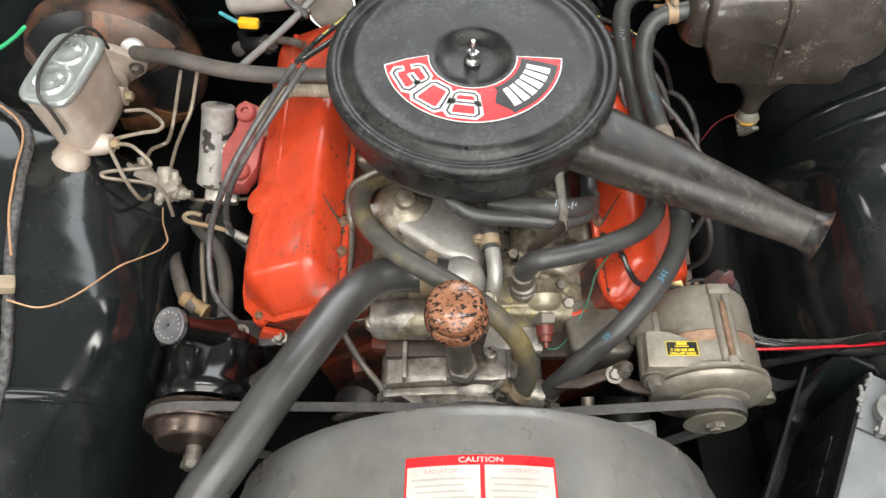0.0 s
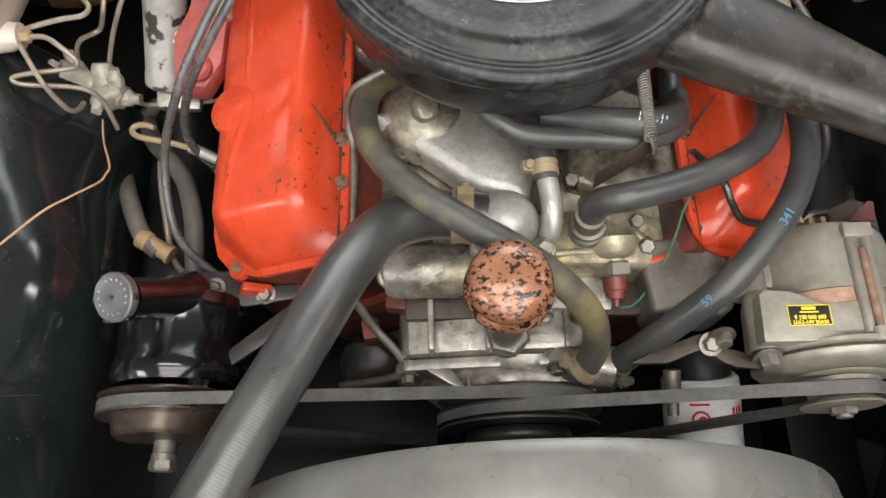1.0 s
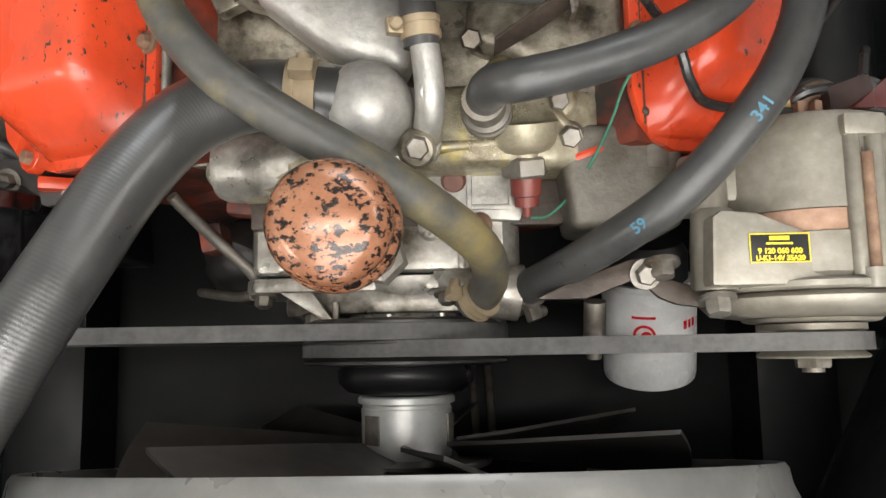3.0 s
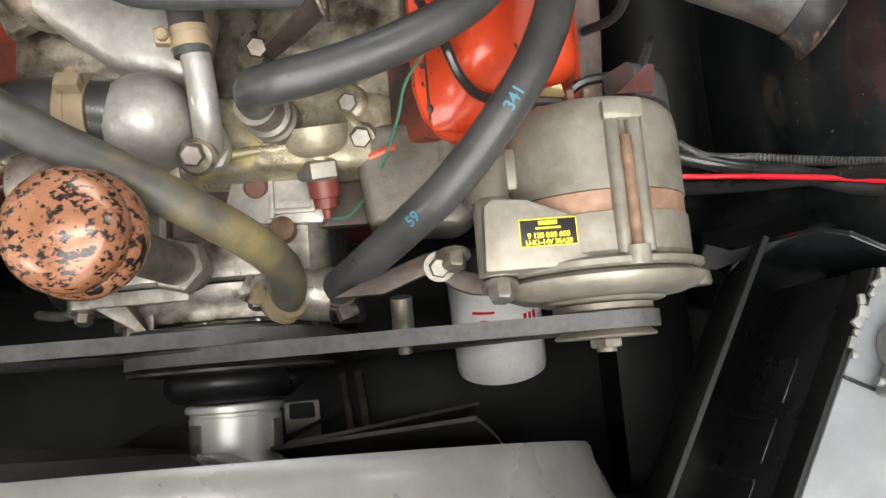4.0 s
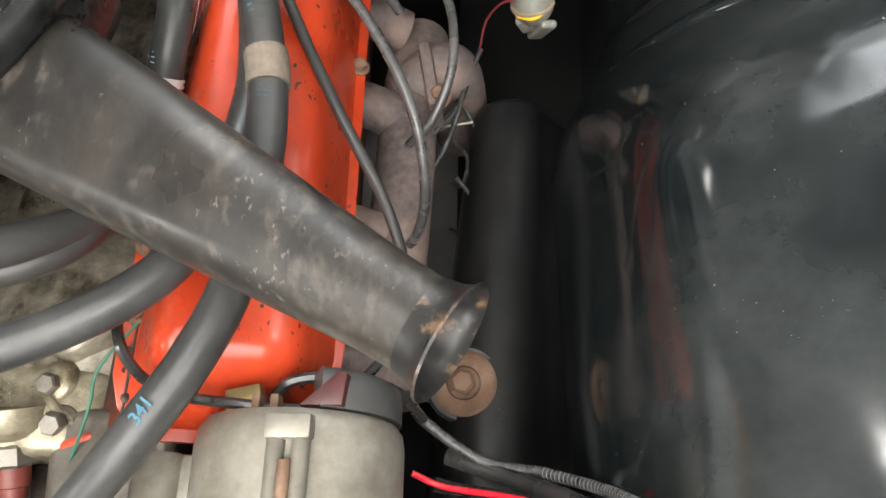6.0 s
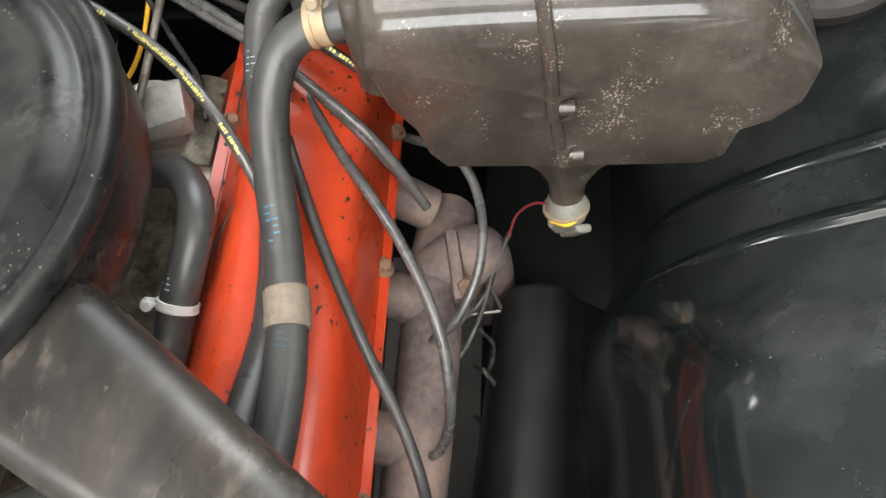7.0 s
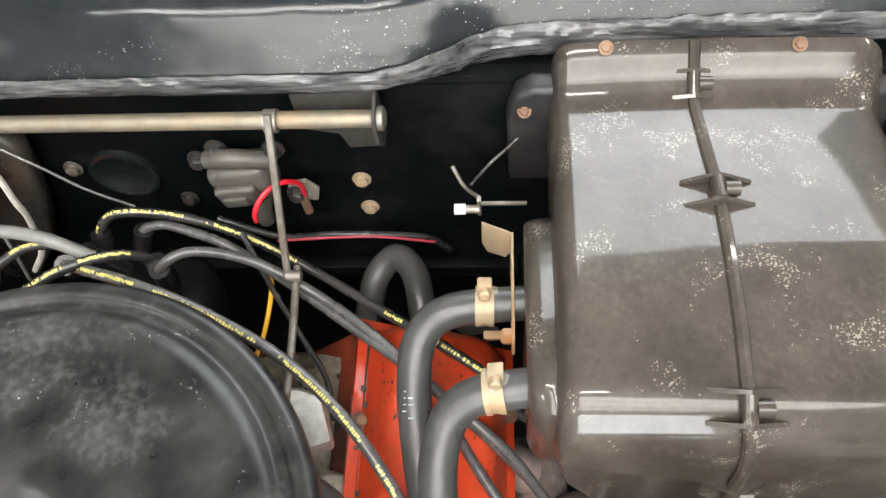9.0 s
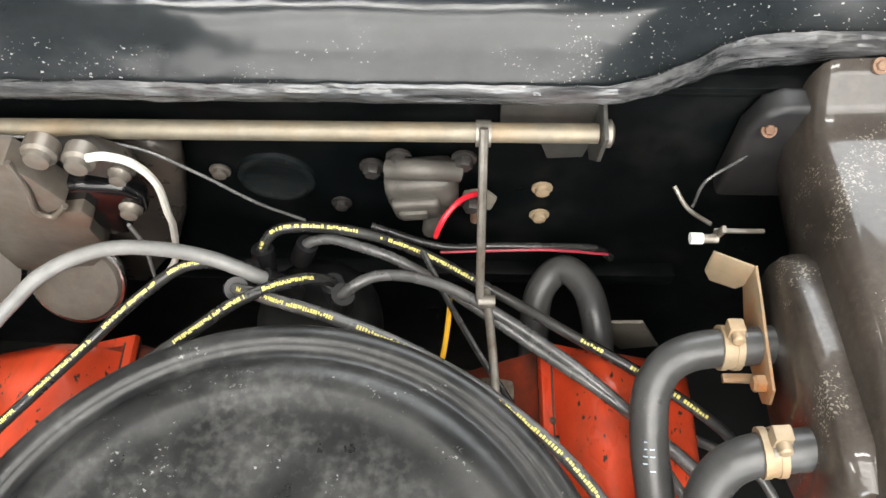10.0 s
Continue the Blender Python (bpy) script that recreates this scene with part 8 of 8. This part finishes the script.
BRAKEPIPE = pbr("brake_pipe", (0.24, 0.20, 0.155), (0.33, 0.28, 0.22), 0.45, 0.4, 60, 0.1)
for pts in ([(-0.466, 0.705, 0.795), (-0.451, 0.710, 0.797), (-0.425, 0.718, 0.797), (-0.402, 0.723, 0.797), (-0.398, 0.735, 0.797), (-0.411, 0.748, 0.800), (-0.428, 0.758, 0.800), (-0.455, 0.757, 0.800)], [(-0.465, 0.698, 0.795), (-0.439, 0.698, 0.795), (-0.423, 0.689, 0.790), (-0.411, 0.681, 0.780), (-0.411, 0.677, 0.775), (-0.420, 0.675, 0.772), (-0.458, 0.668, 0.775), (-0.476, 0.665, 0.773), (-0.474, 0.661, 0.770), (-0.461, 0.661, 0.765), (-0.424, 0.670, 0.745), (-0.411, 0.670, 0.735), (-0.405, 0.668, 0.720), (-0.402, 0.661, 0.705), (-0.401, 0.654, 0.685)], [(-0.463, 0.690, 0.795), (-0.442, 0.655, 0.775), (-0.431, 0.645, 0.745), (-0.427, 0.651, 0.730), (-0.429, 0.670, 0.715)], [(-0.390, 0.836, 0.800), (-0.387, 0.776, 0.795), (-0.391, 0.744, 0.780), (-0.406, 0.744, 0.750), (-0.416, 0.740, 0.745), (-0.434, 0.740, 0.735), (-0.442, 0.735, 0.725), (-0.447, 0.732, 0.710)], [(-0.356, 0.816, 0.820), (-0.361, 0.762, 0.800), (-0.374, 0.744, 0.780), (-0.394, 0.737, 0.745), (-0.408, 0.724, 0.715)], [(-0.396, 0.696, 0.680), (-0.386, 0.697, 0.670), (-0.377, 0.701, 0.660), (-0.335, 0.708, 0.650), (-0.296, 0.713, 0.650)]):
    wire("brake_pipe", pts, 0.0028, BRAKEPIPE, "thin bent steel brake pipe", "pipe", 8)

# ---- coil and clutter beside the rocker cover ----
ic = thing("ignition_coil", (-0.33, 0.71, 0.70), "pale painted ignition coil in a red bracket", "ignition coil")
part("can", lathe_bm([(0, 0), (0.021, 0), (0.0245, 0.003), (0.0245, 0.016), (0.0235, 0.018), (0.0235, 0.112), (0.0245, 0.114), (0.0245, 0.120), (0.021, 0.123), (0.012, 0.121), (0, 0.120)], (-0.346, 0.703, 0.695), (0.16, 0.62, 0.78), 28), pbr("pale_coil_paint", (0.32, 0.31, 0.29), (0.44, 0.43, 0.405), 0.45, 0.1, 50, 0.2, (0.20, 0.18, 0.155), 0.44, 30, spots=(0.04, 0.035, 0.03), spot_scale=60, spot_amount=0.50, spot_soft=0.05), ic)
part("foot", box_bm((0.05, 0.03, 0.022), (-0.332, 0.690, 0.690), (20, 8, 0), bevel=0.007), M_ALU, ic)
bolt(ic, (-0.316, 0.728, 0.752), (0.2, -0.5, 0.8), 0.007, 0.010, M_STEEL)
part("bracket", merged(prism_bm([(-0.318, 0.668), (-0.284, 0.664), (-0.266, 0.690), (-0.258, 0.735), (-0.266, 0.775), (-0.292, 0.785), (-0.300, 0.745), (-0.318, 0.715)], 0.735, 0.762, to=lambda u, v, h: (u, v, h + (v - 0.7) * 0.4), bevel=0.006), *[lathe_bm([(0, 0), (0.015, 0), (0.014, 0.009), (0.011, 0.012), (0.006, 0.012), (0.005, 0.006), (0, 0.006)], (x, y, z), (0, -0.4, 1), 22) for x, y, z in ((-0.290, 0.684, 0.754), (-0.285, 0.765, 0.786))]), pbr("faded_red_paint", (0.36, 0.07, 0.06), (0.44, 0.10, 0.085), 0.5, 0, 60, 0.2, (0.2, 0.05, 0.05), 0.4, 20), ic, "faded red cast bracket")
solo("coolant_hose", tube_bm([(-0.395, 0.740, 0.60), (-0.413, 0.700, 0.610), (-0.420, 0.660, 0.618), (-0.408, 0.615, 0.632), (-0.390, 0.577, 0.650), (-0.370, 0.535, 0.655), (-0.350, 0.515, 0.650)], 0.0105, 14), M_HOSEGREY, "grey looped hose ending at a brass joiner", "hose", "hose loops")
solo("coolant_hose", tube_bm([(-0.395, 0.700, 0.62), (-0.375, 0.660, 0.645), (-0.350, 0.630, 0.660), (-0.324, 0.593, 0.666), (-0.310, 0.543, 0.665), (-0.308, 0.50, 0.655), (-0.305, 0.47, 0.64)], 0.0105, 14), M_HOSEGREY, "grey hose running down past the pump", "hose", "hose loops")
solo("hose_joiner", lathe_bm([(0, 0), (0.0105, 0), (0.0115, 0.002), (0.0115, 0.012), (0.0095, 0.014), (0.0095, 0.036), (0.011, 0.038), (0.011, 0.042), (0, 0.042)], (-0.372, 0.532, 0.656), (0.85, -0.5, -0.15), 18), pbr("tan_joiner", (0.36, 0.24, 0.12), (0.46, 0.32, 0.18), 0.5, 0.2, 60, 0.1), "tan brass hose joiner", "joiner")
wire("bare_pipe", [(-0.372, 0.70, 0.62), (-0.365, 0.63, 0.64), (-0.355, 0.57, 0.635), (-0.345, 0.52, 0.62), (-0.32, 0.49, 0.63), (-0.295, 0.475, 0.645)], 0.004, BRAKEPIPE, "thin steel pipe among the hoses", "pipe", 10)
solo("cable_sleeve", tube_bm([(-0.314, 0.625, 0.690), (-0.283, 0.611, 0.685)], 0.0062, 12), M_ALUB, "bright crimped sleeve on the cable end", "sleeve")
solo("cable_eye", tube_bm([(-0.357, 0.651, 0.690), (-0.367, 0.655, 0.690), (-0.377, 0.655, 0.690), (-0.382, 0.649, 0.690), (-0.377, 0.642, 0.690), (-0.366, 0.638, 0.690), (-0.340, 0.632, 0.690), (-0.316, 0.625, 0.690)], 0.0035, 8), M_TANZINC, "bent tan plated cable eye", "cable eye")
wire("orange_wire", [(-0.410, 0.654, 0.705), (-0.400, 0.621, 0.715), (-0.380, 0.580, 0.735), (-0.380, 0.567, 0.740), (-0.384, 0.555, 0.745), (-0.401, 0.529, 0.765), (-0.414, 0.504, 0.785), (-0.451, 0.454, 0.800), (-0.476, 0.428, 0.820), (-0.508, 0.430, 0.835)], 0.0011, M_WIREORG, "thin orange wire strung to the guard")
wire("orange_wire", [guard_at(-1, y, i, 0.013) for y, i in ((0.76, 7.7), (0.70, 7.35), (0.62, 7.1), (0.56, 6.95), (0.50, 6.7))], 0.0016, M_WIREORG, "thin orange wire along the guard")
wire("guard_loom", [guard_at(-1, y, i, 0.007) for y, i in ((0.76, 7.6), (0.70, 7.2), (0.62, 6.95), (0.52, 6.75), (0.44, 6.5), (0.35, 6.25), (0.25, 6.2))], 0.0068, M_LOOM, "taped loom clipped along the guard", "loom", 10)
solo("loom_clip", box_bm((0.028, 0.02, 0.016), (-0.528, 0.458, 0.822), (0, 25, 15), bevel=0.004), pbr("tan_tape", (0.30, 0.24, 0.16), (0.38, 0.31, 0.22), 0.6), "tan tape holding the loom", "clip")
wire("white_wire", [(-0.63, 0.645, 0.82), (-0.59, 0.665, 0.815), (-0.553, 0.685, 0.82)], 0.0018, M_WIREORG, "pale wire on the guard")
wire("green_wire", [(-0.66, 0.80, 0.86), (-0.635, 0.82, 0.855), (-0.62, 0.85, 0.85), (-0.61, 0.875, 0.85)], 0.003, pbr("bright_green_wire", (0.03, 0.42, 0.16), (0.05, 0.5, 0.2), 0.4), "bright green wire on the guard")
# a looped carburettor wire and the coil connector near the firewall
wire("tach_lead", [(-0.33, 0.905, 0.85), (-0.30, 0.885, 0.85), (-0.27, 0.885, 0.845)], 0.003, pbr("teal_wire", (0.05, 0.30, 0.34), (0.08, 0.36, 0.4), 0.4), "teal wire to a yellow connector")
solo("wire_connector", box_bm((0.030, 0.014, 0.012), (-0.285, 0.884, 0.849), (0, 0, -6), bevel=0.003), M_WIREYEL, "yellow crimp connector on a teal wire", "connector")
# unidentified dark clutter, filled in with invented pipes and fittings
cl = thing("pipe_clutter", (-0.30, 0.98, 0.72), "unidentified black pipe clutter against the firewall", "linkage")
part("pivot", lathe_bm([(0, 0), (0.022, 0), (0.024, 0.004), (0.020, 0.020), (0.012, 0.030), (0, 0.032)], (-0.318, 1.00, 0.76), (0.1, -0.9, 0.4), 20), M_BLACKSATIN, cl)
part("pipe", tube_bm([(-0.345, 1.03, 0.70), (-0.33, 0.99, 0.715), (-0.318, 0.955, 0.742), (-0.29, 0.93, 0.765), (-0.265, 0.925, 0.77)], 0.0125, 14), M_BLACKSATIN, cl)
part("fitting", lathe_bm([(0, 0), (0.016, 0), (0.016, 0.014), (0.011, 0.018), (0.011, 0.03), (0, 0.03)], (-0.282, 0.93, 0.765), (0.5, -0.6, 0.6), 6), M_DARKSTEEL, cl)
part("fitting", lathe_bm([(0, 0), (0.012, 0), (0.012, 0.024), (0, 0.026)], (-0.330, 0.97, 0.72), (-0.2, -0.7, 0.6), 14), M_DARKSTEEL, cl)
part("rod", tube_bm([(-0.27, 0.93, 0.775), (-0.235, 0.90, 0.80), (-0.21, 0.88, 0.81)], 0.006, 10), M_STEEL, cl)
wire("grey_cable", [(-0.15, 1.02, 0.92), (-0.205, 0.99, 0.90), (-0.235, 0.965, 0.875), (-0.232, 0.93, 0.855), (-0.20, 0.905, 0.845)], 0.006, M_WIREGRY, "grey cable looping down from the firewall", "cable", 12)
solo("loom_sleeve", tube_bm([(-0.25, 0.70, 0.815), (-0.245, 0.735, 0.828), (-0.215, 0.757, 0.838), (-0.17, 0.755, 0.842), (-0.13, 0.745, 0.845)], 0.0085, 14, 90, 0.12, pitch=0.0048), pbr("corrugated_tan", (0.26, 0.22, 0.16), (0.34, 0.29, 0.22), 0.6), "corrugated tan sleeve over the rocker cover", "sleeve")
# bright rolled lip of the lamp opening low on the far guard
def lip_bm():
    """A lens-shaped turned edge: two arcs from one tip, joined by a hollow web."""
    a, b = Vector((-0.4546, 0.3238, 0.661)), Vector((-0.60, 0.215, 0.655))
    rows = []
    for k in range(25):
        f = k / 24
        c = a.lerp(b, f)
        w = 0.026 * math.sin(math.pi * min(1.0, 0.04 + f * 0.8)) ** 0.8
        row = []
        for q, h in ((1.0, 0.0), (1.06, 0.003), (1.0, 0.006), (0.8, 0.004), (0.0, -0.004), (-0.8, 0.004), (-1.0, 0.006), (-1.06, 0.003), (-1.0, 0.0), (0.0, -0.010)):
            row.append(c + Vector((0.35, 0.80, 0.35)) * (w * q) + Vector((0.2, -0.3, 1)) * h)
        rows.append(row)
    return rings_bm(rows)


part("guard_lip", lip_bm(), pbr("bare_edge_gloss", (0.05, 0.05, 0.05), (0.10, 0.10, 0.10), 0.16, 0.6, 40, 0.05), body, "bright rolled lip of an opening")
# blue stencil marks on the heater hoses
def stencil(words, at, along, up, size, parent):
    b = text_bm(words, size, 0.0001, 0.0002)
    w, n = Vector(along).normalized(), Vector(up)
    n = (n - w * w.dot(n)).normalized()
    m = Matrix((w, n.cross(w), n)).transposed().to_4x4()
    b.transform(Matrix.Translation(Vector(at) + n * 0.0140) @ m)
    part("stencil", b, M_BLUEINK, parent, "blue stencilled mark")


stencil("59", (0.196, 0.396, 0.806), (0.55, 0.4, 0.5), (-0.2, -0.2, 1), 0.010, hb)
stencil("341", (0.257, 0.457, 0.838), (0.5, 0.7, 0.25), (0, -0.2, 1), 0.0105, hb)


def hose_marks(parent, at, along, normal, r, count, length, material):
    """Worn stencil marks bent round a hose, each a short stroke of its own."""
    w, n = Vector(along).normalized(), Vector(normal)
    n = (n - w * w.dot(n)).normalized()
    t = w.cross(n)
    rnd = random.Random(count * 31 + int(length * 10000))
    for k in range(count):
        u = (k / max(1, count - 1) - 0.5) * length
        for side in (-1, 1):
            if rnd.random() < 0.25:
                continue
            bm = bmesh.new()
            a0, a1 = side * 0.06 + rnd.uniform(-0.04, 0.04), side * rnd.uniform(0.22, 0.34)
            row = []
            for f in (0.0, 0.5, 1.0):
                a = a0 + (a1 - a0) * f
                d = (n * math.cos(a) + t * math.sin(a)) * (r * 1.025)
                c = Vector(at) - n * r
                row.append((bm.verts.new(c + d + w * (u - length * 0.022)), bm.verts.new(c + d + w * (u + length * 0.022))))
            for p, q in zip(row[:-1], row[1:]):
                bm.faces.new((p[0], p[1], q[1], q[0]))
            part("print_mark", bm, material, parent)


M_PALEINK = pbr("pale_blue_print", (0.36, 0.46, 0.52), (0.48, 0.58, 0.64), 0.5, 0, 200, 0.02)
hose_marks(hb, (0.284, 0.721, 0.858), (-0.2, 1, 0.3), (-0.05, -0.29, 0.96), 0.0128, 7, 0.026, M_BLUEINK)
hose_marks(hb, (0.297, 0.652, 0.847), (0.02, 1, 0.0), (0.2, -0.03, 0.97), 0.0128, 3, 0.008, M_BLUEINK)
hose_marks(tie, (0.208, 0.702, 0.829), (0.25, 0.85, 0.4), (-0.22, -0.46, 0.86), 0.0125, 6, 0.018, M_PALEINK)
hose_marks(tie, (0.146, 0.5345, 0.8795), (0.95, -0.1, -0.2), (0.2, -0.5, 0.8), 0.0125, 7, 0.024, M_PALEINK)
hose_marks(pc, (0.196, 0.585, 0.826), (0.4, 0.9, -0.4), (0.75, -0.2, 0.5), 0.0095, 4, 0.012, M_PALEINK)
hose_marks(ha, (0.253, 0.842, 0.868), (0.0, 0.9, 0.4), (-0.3, -0.37, 0.83), 0.0125, 5, 0.018, M_PALEINK)
